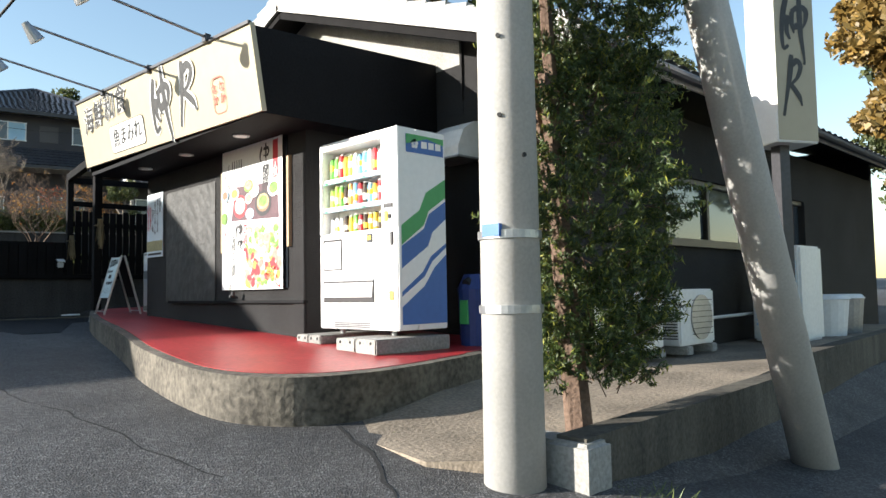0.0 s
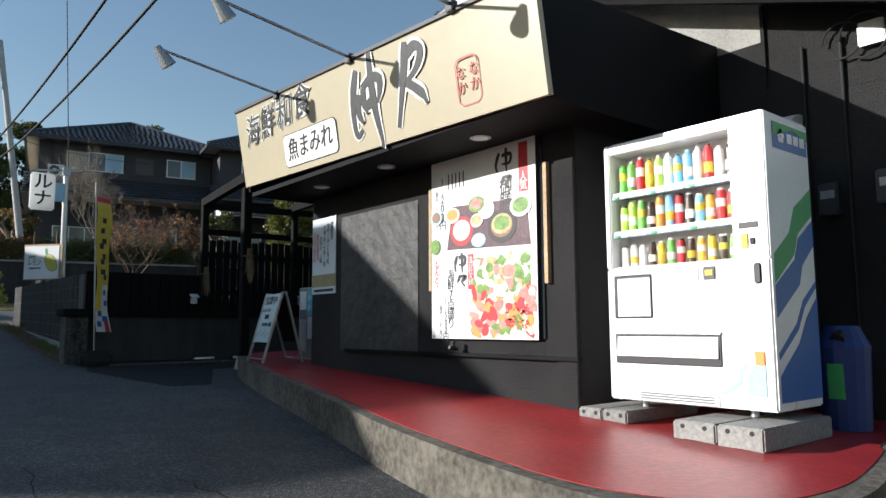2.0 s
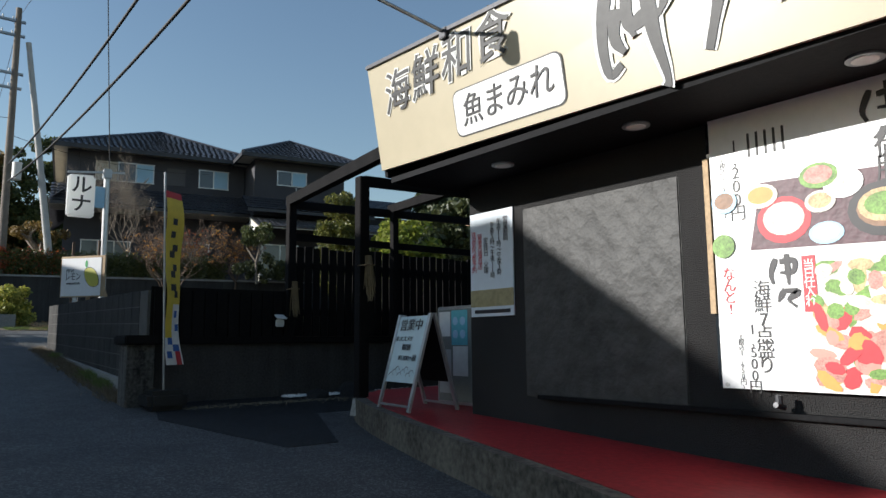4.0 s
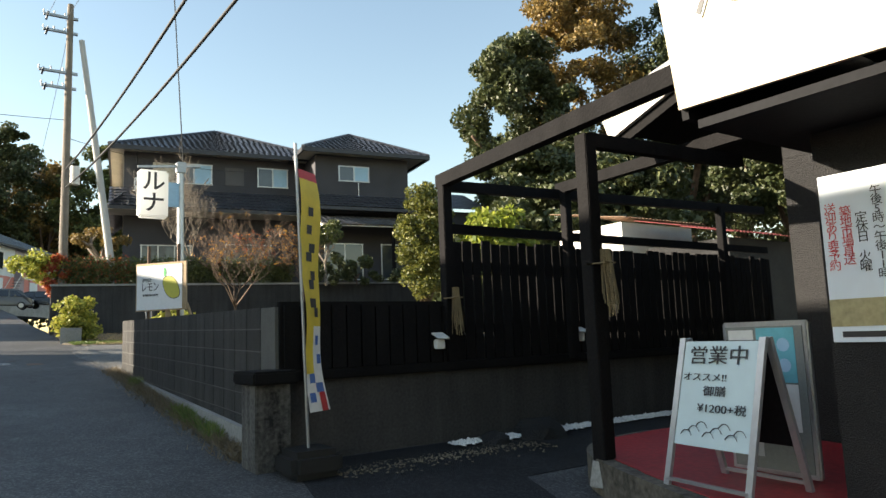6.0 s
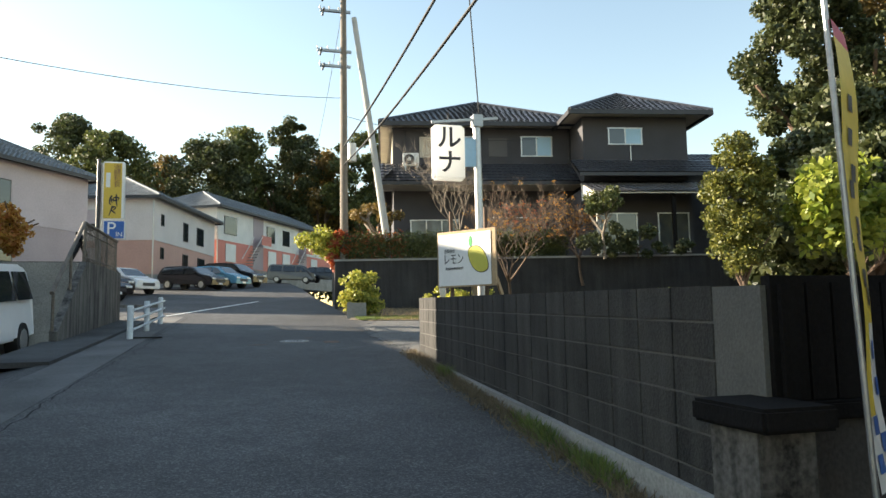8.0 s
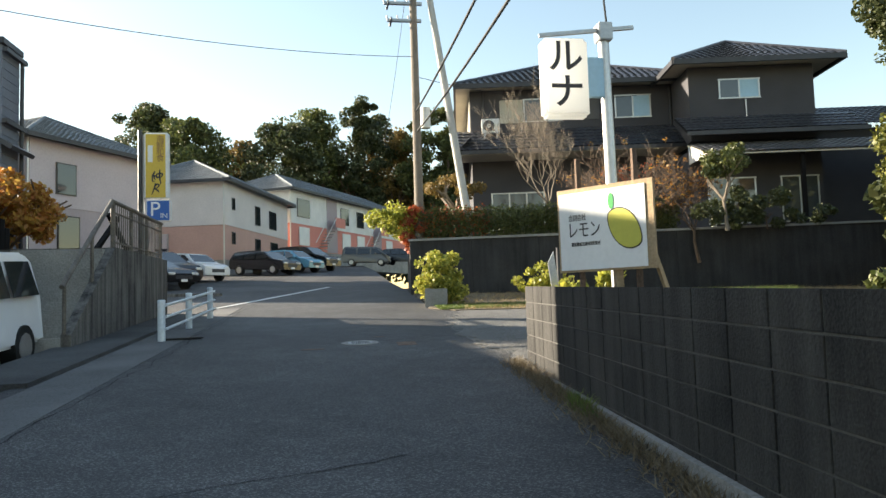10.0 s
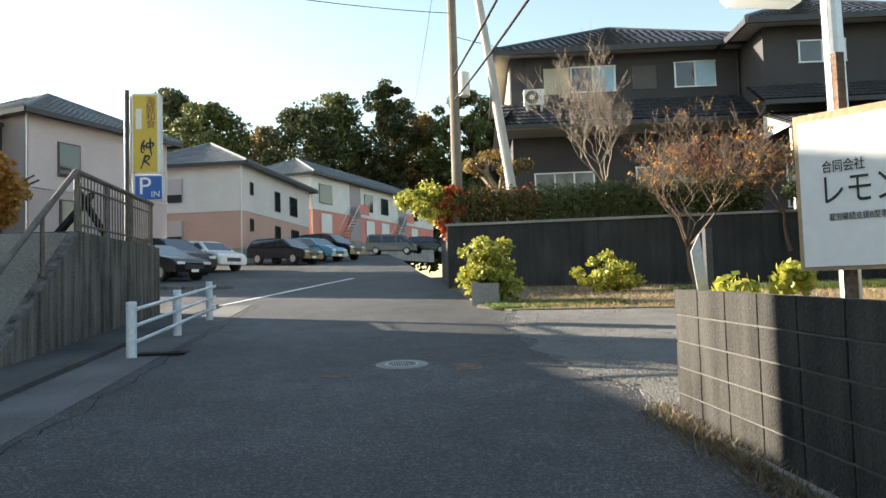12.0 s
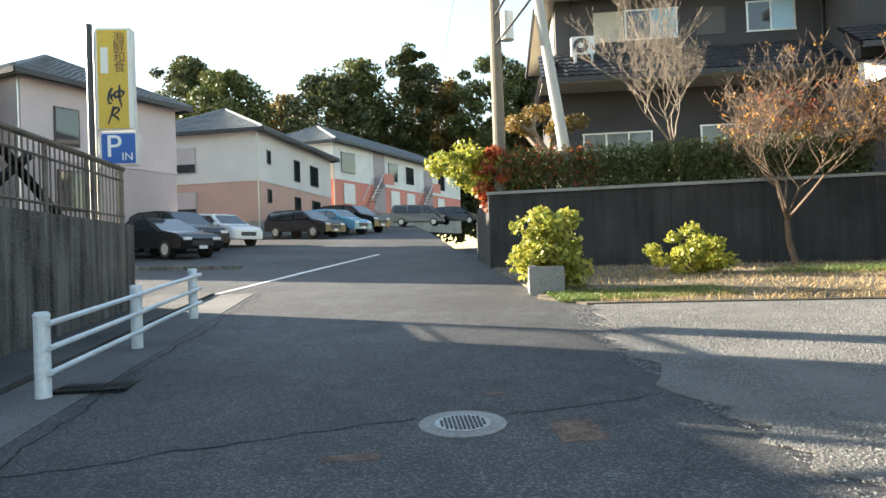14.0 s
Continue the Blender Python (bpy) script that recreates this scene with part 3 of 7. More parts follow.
part("gable_wall", prism(gable(5.3, RY), 3.704, gable_z), VERGEW, mainb, "white plaster gable under the roof")
part("gable_wall", prism(gable(RY, 11.0), 3.704, gable_z), VERGEW, mainb, "white plaster gable under the roof")
part("gable_base", prism(gable(5.3, 11.0), 3.154, 3.7), BLACKWALL, mainb)
part("gable_foot", prism(gable(4.1, 5.296), 3.154, gable_z), BLACKWALL, mainb)
part("gable_batten", beam((5.44, 5.3, 3.3), (5.44, 5.3, 4.0), 0.03, 0.03), BLACKWALL, mainb)
bm = box(5.62, 4.1, 0.4, 7.6, 4.26, 3.3)
box(12.2, 4.1, 0.4, 16, 4.26, 3.3, 0, bm)
box(7.6, 4.1, 0.4, 12.2, 4.26, 1.76, 0, bm)
box(7.6, 4.1, 2.58, 12.2, 4.26, 3.3, 0, bm)
part("wall_south", bm, BLACKWALL, mainb)
part("wall_north", box(5.62, 10.9, 0.4, 16, 11.06, 4.0), BLACKWALL, mainb)
part("wall_east", box(16, 4.1, 0.4, 16.16, 11.06, 4.0), BLACKWALL, mainb)
part("room_floor", box(5.62, 4.26, 0.5, 16, 10.9, 0.6), CONC_OLD, mainb)


def tiled_roof(name, label, e0, e1, up, n_rows, n_cols, parent=None, material=None, thick=0.05, wave=0.03):
    """A slope of curved tiles: e0 to e1 the eave, up the way to the ridge. Rows overlap, columns roll."""
    e0, e1, up = Vector(e0), Vector(e1), Vector(up)
    nrm = (e1 - e0).cross(up).normalized()
    if nrm.z < 0:
        nrm = -nrm
    per = 4
    vs, fs = [], []
    for r in range(n_rows):
        for k in range(2):
            f = (r + k) / n_rows
            for c in range(n_cols * per + 1):
                w = abs(math.sin(math.pi * c / per)) * wave
                lift = w + (0.035 if k == 0 else 0.0)
                p = e0.lerp(e1, c / (n_cols * per)) + up * f + nrm * lift
                vs.append(p)
    w = n_cols * per + 1
    for r in range(n_rows):
        for k in range(2):
            a = (2 * r + k) * w
            b = a + w
            if r == n_rows - 1 and k == 1:
                continue
            for c in range(w - 1):
                fs.append((a + c, a + c + 1, b + c + 1, b + c))
    me = bpy.data.meshes.new(name)
    me.from_pydata([tuple(v) for v in vs], [], fs)
    ob = part(name, me, material or TILE, parent, label)
    if parent is None:
        tagged(ob, label, "roof", kind="structure")
    return ob


OLDT = mat("weathered_tile", (0.3, 0.3, 0.3), 0.7, 0, 0.35, 2, 20, 0.2)
VERGE = mat("weathered_verge_board", (0.5, 0.48, 0.44), 0.8, 0, 0.3, 2.5, 40, 0.2, streak=0.3)
mroof = thing("roof_main", "grey tiled gable roof with white weathered verge boards", "roof", kind="structure")
ES, EN, VX0, VX1 = 3.55, 12.3, 4.95, 16.6
zs, zn = RZ - RS * (RY - ES), RZ - RS * (EN - RY)
tiled_roof("tiles_south", "", (VX0, ES, zs), (VX1, ES, zs), (0, RY - ES, RZ - zs), 18, 42, mroof, OLDT)
tiled_roof("tiles_north", "", (VX0, EN, zn), (VX1, EN, zn), (0, RY - EN, RZ - zn), 16, 42, mroof, OLDT)
part("deck_south", plate([(VX0, ES, zs - 0.02), (VX1, ES, zs - 0.02), (VX1, RY, RZ - 0.02), (VX0, RY, RZ - 0.02)], 0.06), BLACKWOOD, mroof)
part("deck_north", plate([(VX0, RY, RZ - 0.02), (VX1, RY, RZ - 0.02), (VX1, EN, zn - 0.02), (VX0, EN, zn - 0.02)], 0.06), BLACKWOOD, mroof)
for y0, z0 in ((ES, zs), (EN, zn)):
    part("verge_board", beam((VX0 - 0.02, y0, z0 - 0.06), (VX0 - 0.02, RY, RZ - 0.06), 0.04, 0.22), VERGE, mroof, "white weathered verge board")
    part("barge_batten", beam((VX0 + 0.03, y0, z0 - 0.22), (VX0 + 0.03, RY, RZ - 0.22), 0.05, 0.1), BLACKWOOD, mroof)
    n_t = 16
    for i in range(n_t):
        f0, f1 = i / n_t, (i + 1) / n_t
        part("verge_tile", beam((VX0 + 0.06, y0 + (RY - y0) * f0, z0 + (RZ - z0) * f0 + 0.085), (VX0 + 0.06, y0 + (RY - y0) * f1, z0 + (RZ - z0) * f1 + 0.05), 0.2, 0.05), OLDT, mroof)
part("ridge", tube((VX0, RY, RZ + 0.06), (VX1, RY, RZ + 0.06), 0.11, n=12), OLDT, mroof)
part("fascia_south", box(VX0, ES - 0.03, zs - 0.17, VX1, ES, zs - 0.02), VERGE, mroof)
part("gutter", tube((VX0, ES - 0.09, zs - 0.1), (VX1, ES - 0.09, zs - 0.1), 0.055), DARKM, mroof)

# window of the main building
w1 = thing("window_1", "brown sliding window with green garden reflections", "window", kind="structure")
for i in range(4):
    x0 = 7.6 + i * 1.15
    part("pane", box(x0 + 0.06, 4.19, 1.83, x0 + 1.1, 4.2, 2.52), GLASSB, w1)
    fb = box(x0, 4.14, 1.77, x0 + 0.06, 4.22, 2.58)
    box(x0 + 0.06, 4.14, 1.77, x0 + 1.15, 4.22, 1.83, 0, fb)
    box(x0 + 0.06, 4.14, 2.52, x0 + 1.15, 4.22, 2.58, 0, fb)
    part("window_frame", fb, FRAME, w1)
part("window_sill", box(7.5, 4.02, 1.72, 12.3, 4.12, 1.765), FRAME, w1)

# flat-roofed fascia block carrying the sign
fas = thing("canopy", "black fascia box over the shop front", "canopy", kind="structure")
part("soffit", box(3.26, 5.72, 2.885, 5.44, 10.22, 2.93), BLACKPAINT, fas)
part("side_panel", plate([(3.26, 5.7, 2.88), (5.44, 5.7, 2.88), (5.44, 5.7, 3.78), (3.16, 5.7, 3.66)], 0.04), BLACKPAINT, fas)
part("side_panel_north", plate([(3.26, 10.27, 2.95), (5.44, 10.27, 2.95), (5.44, 10.27, 3.78), (3.16, 10.27, 3.78)], 0.04), BLACKPAINT, fas)
part("top", plate([(3.17, 5.72, 3.62), (5.44, 5.72, 3.68), (5.44, 10.22, 3.7), (3.17, 10.22, 3.7)], 0.04), BLACKPAINT, fas)
for i, y in enumerate((6.7, 8.0, 9.2)):
    dl = thing("downlight", "round recessed downlight in the black soffit", "light", (3.58, y, 2.885), group="downlights")
    part("trim_ring", tube((0, 0, -0.012), (0, 0, 0.0), 0.085, n=24), GREYM, dl)
    part("lens", tube((0, 0, -0.016), (0, 0, -0.012), 0.06, n=24), WHITE2, dl)

SB0, SB1, ST0, ST1 = Vector((3.22, 5.66, 2.88)), Vector((3.22, 10.3, 3.0)), Vector((3.1, 5.66, 3.66)), Vector((3.07, 10.3, 3.86))
sg = thing("shop_sign", "cream-gold fascia sign with grey brush lettering, leaning outward", "sign")
part("board", plate([SB1, SB0, ST0, ST1], 0.05), SIGN, sg)
part("edge_trim", beam(ST0, ST1, 0.04, 0.03), DARKM, sg)
SR = (SB0 - SB1).normalized()
SU = (ST1 - SB1).normalized()
SN = SR.cross(SU).normalized()


def sgp(a, b):
    """A point of the sign: a metres from its far end, b metres up."""
    return SB1 + SR * a + SU * b


for i, ch in enumerate("海鮮和食"):
    at_ = sgp(0.36 + i * 0.38, 0.56 + 0.03 * i)
    letters("lettering_edge", ch, 0.36, WHITE2, sg, at_, SN, SU, label="white edge of the brushed words", bold=0.012, lean=0.18)
    letters("lettering_small", ch, 0.36, INKG, sg, at_ + SN * 0.003, SN, SU, label="brushed grey words", bold=0.002, lean=0.18)
corner = [(0.5 + 0.46 * sx + 0.06 * math.cos(t), 0.17 + 0.1 * sy + 0.06 * math.sin(t)) for sx, sy, q in ((1, 1, 0), (-1, 1, 1), (-1, -1, 2), (1, -1, 3)) for t in [1.5708 * (q + k / 4) for k in range(5)]]
panel("plaque_edge", sgp(1.06, 0.06), SR, SU, [(0.5 + (a - 0.5) * 1.02, 0.17 + (b - 0.17) * 1.06) for a, b in corner], INKG, sg, 0.003)
panel("plaque", sgp(1.06, 0.06), SR, SU, corner, WHITE2, sg, 0.006, "white rounded plaque")
letters("plaque_lettering", "魚まみれ", 0.24, INK, sg, sgp(1.56, 0.23) + SN * 0.006, SN, SU, width=0.88, lean=0.15)
A = [[(.13, .68), (.06, .5), (.02, .28), (.04, .1), (.12, .14)], [(.13, .46), (.1, .3), (.15, .2)], [(.2, .5), (.19, .38), (.22, .27)], [(.19, .5), (.32, .56), (.43, .52), (.4, .38), (.34, .32)], [(.21, .32), (.3, .36), (.39, .35)], [(.33, .78), (.32, .5), (.33, .25), (.37, .0), (.36, -.06)]]
B = [[(.16, .72), (.12, .5), (.06, .28), (.0, .06)], [(.15, .6), (.24, .66), (.3, .6), (.24, .48), (.13, .4)], [(.13, .4), (.2, .34), (.27, .26), (.3, .18)]]
for ofs, lines in ((2.38, A), (3.04, [[(a * 1.2, b) for a, b in l] for l in B])):
    for w, m_, l_ in ((0.125, WHITE2, 0.004), (0.075, INKG, 0.009)):
        strokes("brush_mark", sgp(ofs, 0.04), SR, SU, [[(a * 1.1, b * 0.98) for a, b in l] for l in lines], w, m_, sg, l_)
letters("red_seal", "な な\nか か", 0.11, SEALRED, sg, sgp(3.92, 0.28), SN, SU)
ring_ = [(3.92 + sx * 0.06 + 0.06 * math.cos(t), 0.27 + sy * 0.11 + 0.06 * math.sin(t)) for sx, sy, q in ((1, 1, 0), (-1, 1, 1), (-1, -1, 2), (1, -1, 3)) for t in [1.5708 * (q + k / 3) for k in range(4)]]
strokes("seal_frame", sgp(0, 0), SR, SU, [ring_ + ring_[:2]], 0.012, SEALRED, sg, 0.004)
for a in (1.05, 2.45, 3.85):
    base = sgp(a, 0.84)
    sl = thing("sign_spotlight", "grey spotlight on a long arm over the sign", "lamp", base, group="sign spotlights")
    tip = Vector((-1.15, 0.05, 0.2))
    part("arm", tube((0.02, 0, 0), tip, 0.014, n=8), GREYM, sl)
    part("lamp_head", tube(tip + Vector((-0.06, 0, 0.02)), tip + Vector((0.06, 0, -0.14)), 0.035, 0.075, 14), GREYM, sl)
    part("bracket", box(-0.03, -0.04, -0.05, 0.03, 0.04, 0.03, 0.005), DARKM, sl)

# ---- block wall with timber fence, gate post and pergola ----
BW0, BW1 = Vector((2.27, 13.55, 0)), Vector((2.66, 22.1, 0))


def bwtop(y):
    return 2.17 + (y - 13.55) * 0.023


bw = thing("block_wall", "weathered grey concrete block garden wall, stained dark", "wall", kind="structure")
bwd = (BW1 - BW0).normalized()
bwn = Vector((-bwd.y, bwd.x, 0))
part("core", prism([(BW0.x + 0.0015, BW0.y), (BW1.x + 0.0015, BW1.y - 0.01), (BW1.x + 0.13, BW1.y - 0.01), (BW0.x + 0.13, BW0.y)], lambda x, y: zr(y) - 0.3, lambda x, y: bwtop(y) - 0.012), MORTAR, bw)
part("footing", prism([(BW0.x - 0.06, BW0.y), (BW1.x - 0.05, BW1.y), (BW1.x + 0.1, BW1.y), (BW0.x + 0.1, BW0.y)], lambda x, y: zr(y) - 0.3, lambda x, y: max(zr(y) - 0.02, 1.17 + (y - 15.9) * 0.023)), CONCRETE, bw, "rough concrete footing")

# black fence over the low block wall facing the yard
fw = thing("yard_wall", "black-stained low block wall below the timber fence", "wall", kind="structure")
part("base", box(2.3, 13.5, 0.5, 9.5, 13.62, 1.58), mat("black_block", (0.05, 0.047, 0.045), 0.9, 0, 0.45, 1.2, 40, 0.4, streak=0.4), fw)
part("low_backing", box(2.3, 13.52, 1.58, 4.0, 13.58, 2.2), BLACKWOOD, fw)
part("cap_rail", box(2.28, 13.44, 1.56, 9.5, 13.66, 1.64, 0.01), BLACKWOOD, fw)
pil = thing("gate_pillar", "short block pillar with a weathered timber cap", "pillar")
part("pillar", box(2.02, 13.3, 0.6, 2.3, 13.62, 1.56, 0.01), CONC_OLD, pil)
part("timber_cap", box(1.97, 13.2, 1.56, 2.33, 13.68, 1.66, 0.015), BLACKWOOD, pil, "weathered black timber cap")
fen = thing("timber_fence", "black-stained vertical board fence", "fence", kind="structure")
rngf = random.Random(5)
for i in range(12):
    x = 2.33 + i * 0.14
    part("low_board", box(x, 13.49, 1.645, x + 0.125, 13.515, 2.16 + rngf.uniform(-.01, .01)), BLACKWOOD, fen)
for i in range(46):
    x = 4.05 + i * 0.118
    part("board", box(x, 13.53, 1.645, x + 0.1 + rngf.uniform(-.006, .004), 13.555, 2.78 + rngf.uniform(-.02, .02)), BLACKWOOD, fen)
for z in (1.9, 2.5, 2.86):
    part("rail", box(4.0, 13.56, z, 9.5, 13.62, z + 0.09), BLACKWOOD, fen)
perg = thing("pergola", "black-stained timber pergola at the shop entrance", "pergola")
for x, y, z0, z1, w in ((3.95, 13.5, 1.6, 3.34, .1), (3.74, 11.46, 0.95, 3.24, .11), (5.45, 13.4, 1.6, 3.36, .09), (8.2, 13.4, 1.6, 3.4, .09)):
    part("post", box(x - w / 2, y - w / 2, z0, x + w / 2, y + w / 2, z1, 0.006), BLACKWOOD, perg)
part("post_base", tube((3.74, 11.46, 0.86), (3.74, 11.46, 1.02), 0.11, 0.08, 12), CONCRETE, perg, "small concrete footing")
part("beam", beam((3.97, 13.6, 3.36), (3.5, 10.2, 3.32), 0.1, 0.12), BLACKWOOD, perg)
part("beam", beam((5.45, 13.5, 3.4), (5.3, 10.6, 3.42), 0.09, 0.11), BLACKWOOD, perg)
part("beam", beam((3.9, 13.5, 3.3), (9.2, 13.42, 3.42), 0.08, 0.1), BLACKWOOD, perg)
part("cross_beam", beam((3.75, 11.46, 3.2), (5.6, 11.46, 3.26), 0.08, 0.1), BLACKWOOD, perg)

# ---- garden wall and house on the terrace ----
tagged(part("garden", prism([(2.75, 13.65), (2.85, 22.0), (12, 21.5), (30, 19), (30, 13.65)], 0, lambda x, y: 1.85 + (y - 13.6) * 0.02), SOIL), "raised garden behind the block wall", "garden", kind="structure")
TW = [(2.85, 36.7), (11.3, 34.6), (24, 31.4), (34, 29), (44, 45), (44, 60), (9, 60), (4.6, 52), (3.3, 42)]
tw = thing("terrace_wall", "grey concrete retaining wall below the house", "wall", kind="structure")
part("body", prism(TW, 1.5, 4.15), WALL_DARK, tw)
part("coping", prism([(2.8, 36.65), (11.3, 34.54), (24, 31.34), (24, 31.6), (11.3, 34.8), (2.95, 36.9)], 4.15, 4.22), CONCRETE, tw)
for i in range(5):
    a = 2.0 + i * 2.15
    x, y = 2.85 + 0.97 * a, 36.7 - 0.2405 * a
    part("joint", plate([(x, y - 0.012, 1.9), (x + 0.03, y - 0.02, 1.9), (x + 0.03, y - 0.02, 4.14), (x, y - 0.012, 4.14)], 0.01), BLACK, tw)

H = thing("house", "two-storey dark grey house with black tiled hip roofs", "house", (6.3, 43.1, 4.2), -10.0)


def hwin(x0, z0, x1, z1, y, split=2, light=False, curtain=False):
    w = part("window", box(x0 - 0.05, y - 0.04, z0 - 0.05, x1 + 0.05, y + 0.02, z0), ALU, H)
    fb = box(x0 - 0.05, y - 0.04, z1, x1 + 0.05, y + 0.02, z1 + 0.05)
    for i in range(split + 1):
        x = x0 + (x1 - x0) * i / split
        box(x - 0.03, y - 0.035, z0, x + 0.03, y + 0.02, z1, 0, fb)
    part("frame", fb, ALU, w)
    for i in range(split):
        a, b = x0 + (x1 - x0) * i / split, x0 + (x1 - x0) * (i + 1) / split
        part("pane", box(a + 0.03, y - 0.02, z0, b - 0.03, y + 0.01, z1), (PALEBLUE if light and i == split - 1 else GLASSB), w)
    return w


def hip(name, x0, y0, x1, y1, z, rise, over, parent, ridge_along="x", mat_=None, cols=None):
    """A hip roof of tiled slopes over a rectangle, with soffit and ridge."""
    a0, b0, a1, b1 = x0 - over, y0 - over, x1 + over, y1 + over
    half = min(a1 - a0, b1 - b0) / 2
    if ridge_along == "x":
        r0, r1 = Vector((a0 + half, (b0 + b1) / 2, z + rise)), Vector((a1 - half, (b0 + b1) / 2, z + rise))
    else:
        r0, r1 = Vector(((a0 + a1) / 2, b0 + half, z + rise)), Vector(((a0 + a1) / 2, b1 - half, z + rise))
    c = [Vector((a0, b0, z)), Vector((a1, b0, z)), Vector((a1, b1, z)), Vector((a0, b1, z))]
    m_ = mat_ or TILE
    ridges = (((c[0], c[1], r1, r0), (c[1], c[2], r1), (c[2], c[3], r0, r1), (c[3], c[0], r0)) if ridge_along == "x" else
              ((c[0], c[1], r0), (c[1], c[2], r1, r0), (c[2], c[3], r1), (c[3], c[0], r0, r1)))
    roof = part("roof", plate([c[0], c[3], c[2], c[1]], 0.05), CREAMW, parent, "pale boarded soffit")
    for f in ridges:
        e0, e1 = f[0], f[1]
        L = (e1 - e0).length
        top = f[2]
        along = (e1 - e0).normalized()
        s0 = (f[-1] - e0) if len(f) == 4 else (top - e0)
        upv = s0 - along * s0.dot(along)
        n_rows = max(4, int(upv.length / 0.28))
        nrm = along.cross(upv).normalized()
        if nrm.z < 0:
            nrm = -nrm
        la = s0.dot(along)
        lb = (e1 - top).dot(along)
        vs, fs = [], []
        for r in range(n_rows):
            f0, f1 = r / n_rows, (r + 1) / n_rows
            A0, A1 = la * f0, L - lb * f0
            k = max(1, int((A1 - A0) / 0.28))
            rows = []
            for (ff, lift) in ((f0, 0.06), (f1, 0.02)):
                B0, B1 = A0, A1
                if ff == f1:
                    B0, B1 = max(A0, la * f1), min(A1, L - lb * f1)
                row = []
                for c_ in range(k * 4 + 1):
                    t_ = c_ / (k * 4)
                    w = abs(math.sin(math.pi * c_ / 4)) * 0.045
                    row.append(e0 + along * (B0 + (B1 - B0) * t_) + upv * ff + nrm * (lift + w))
                rows.append(row)
            base = len(vs)
            vs += rows[0] + rows[1]
            under = [p - nrm * 0.06 for p in rows[0]]
            w_ = len(rows[0])
            vs += under
            for c_ in range(w_ - 1):
                fs.append((base + c_, base + c_ + 1, base + w_ + c_ + 1, base + w_ + c_))
                fs.append((base + 2 * w_ + c_, base + 2 * w_ + c_ + 1, base + c_ + 1, base + c_))
        me = bpy.data.meshes.new("tiles")
        me.from_pydata([tuple(v) for v in vs], [], fs)
        part("tiles", me, m_, roof)
    rb = tube(r0 + Vector((0, 0, 0.06)), r1 + Vector((0, 0, 0.06)), 0.11, n=8) if (r1 - r0).length > 0.1 else bmesh.new()
    for a, b in ((c[0], r0), (c[3], r0 if ridge_along == "x" else r1), (c[1], r1 if ridge_along == "x" else r0), (c[2], r1)):
        part("ridge_cap", tube(a + Vector((0, 0, 0.08)), b + Vector((0, 0, 0.08)), 0.09, n=8), m_, roof)
    part("ridge_cap", rb, m_, roof)
    fb = bmesh.new()
    for i in range(4):
        beam(c[i] + Vector((0, 0, -0.04)), c[(i + 1) % 4] + Vector((0, 0, -0.04)), 0.1, 0.2, fb)
    part("fascia", fb, DARKM, roof)
    return roof


part("wall", box(0, 0, 0, 13.4, 9, 4.6), HOUSEW, H)
part("wall", box(0.004, 0.004, 4.6, 8.6, 9, 6.9), HOUSEW, H)
part("wall", box(8.6, -2.2, 3.9, 13.5, 7, 6.85), HOUSEW, H)
part("wall", box(8.3, -2.6, 0, 13.4, 0, 3.4), HOUSEW, H)
part("gable_panel", box(-0.03, 0.5, 4.2, 0.0, 8.6, 6.8), CREAMW, H, "cream rendered side wall")
hip("upper_roof", 0.1, 0, 9.2, 9, 6.95, 2.5, 0.75, H)
hip("wing_roof", 8.6, -2.2, 13.6, 7, 6.9, 1.75, 0.8, H, "y")
# skirt roof along the front, its returns and the porch
tiled_roof("skirt_tiles", "", (-0.6, -1.55, 4.0), (8.7, -1.55, 4.0), (0, 1.6, 1.15), 6, 34, H)
part("skirt_deck", plate([(-0.6, -1.55, 3.98), (8.7, -1.55, 3.98), (8.7, 0.05, 5.13), (-0.6, 0.05, 5.13)], 0.06), BLACKWOOD, H)
part("skirt_fascia", box(-0.6, -1.6, 3.84, 8.7, -1.54, 4.0), DARKM, H)
part("skirt_soffit", box(-0.6, -1.54, 3.82, 8.7, 0.0, 3.85), CREAMW, H, "pale boarded soffit")
tiled_roof("skirt_return", "", (-0.65, 8.8, 4.0), (-0.65, -1.5, 4.0), (0.65, 0, 0.6), 3, 36, H)
tiled_roof("wing_skirt", "", (8.0, -3.55, 4.0), (14.8, -3.55, 4.0), (0, 1.4, 0.85), 5, 24, H)
part("wing_skirt_deck", plate([(8.0, -3.55, 3.98), (14.8, -3.55, 3.98), (14.8, -2.15, 4.83), (8.0, -2.15, 4.83)], 0.06), BLACKWOOD, H)
part("wing_skirt_fascia", box(8.0, -3.6, 3.84, 14.8, -3.54, 4.0), DARKM, H)
tiled_roof("side_roof", "", (13.5, -1.0, 4.6), (19.0, -1.0, 4.6), (0, 3.4, 1.6), 11, 20, H)
part("side_wall", box(13.5, -0.4, 0, 18.4, 6, 4.6), HOUSEW, H)
PORCHT = mat("porch_tile", (0.1, 0.1, 0.11), 0.35, 0, 0.3, 2, 20, 0.1)
tiled_roof("porch_tiles", "", (8.3, -4.6, 2.95), (15.4, -4.6, 2.95), (0, 2.0, 0.75), 7, 26, H, PORCHT)
part("porch_deck", plate([(8.3, -4.6, 2.93), (15.4, -4.6, 2.93), (15.4, -2.6, 3.68), (8.3, -2.6, 3.68)], 0.05), CREAMW, H)
part("porch_gable", plate([(8.36, -4.5, 2.9), (8.36, -2.6, 2.9), (8.36, -2.6, 3.62)], 0.04), PLASTER, H, "white plastered porch gable")
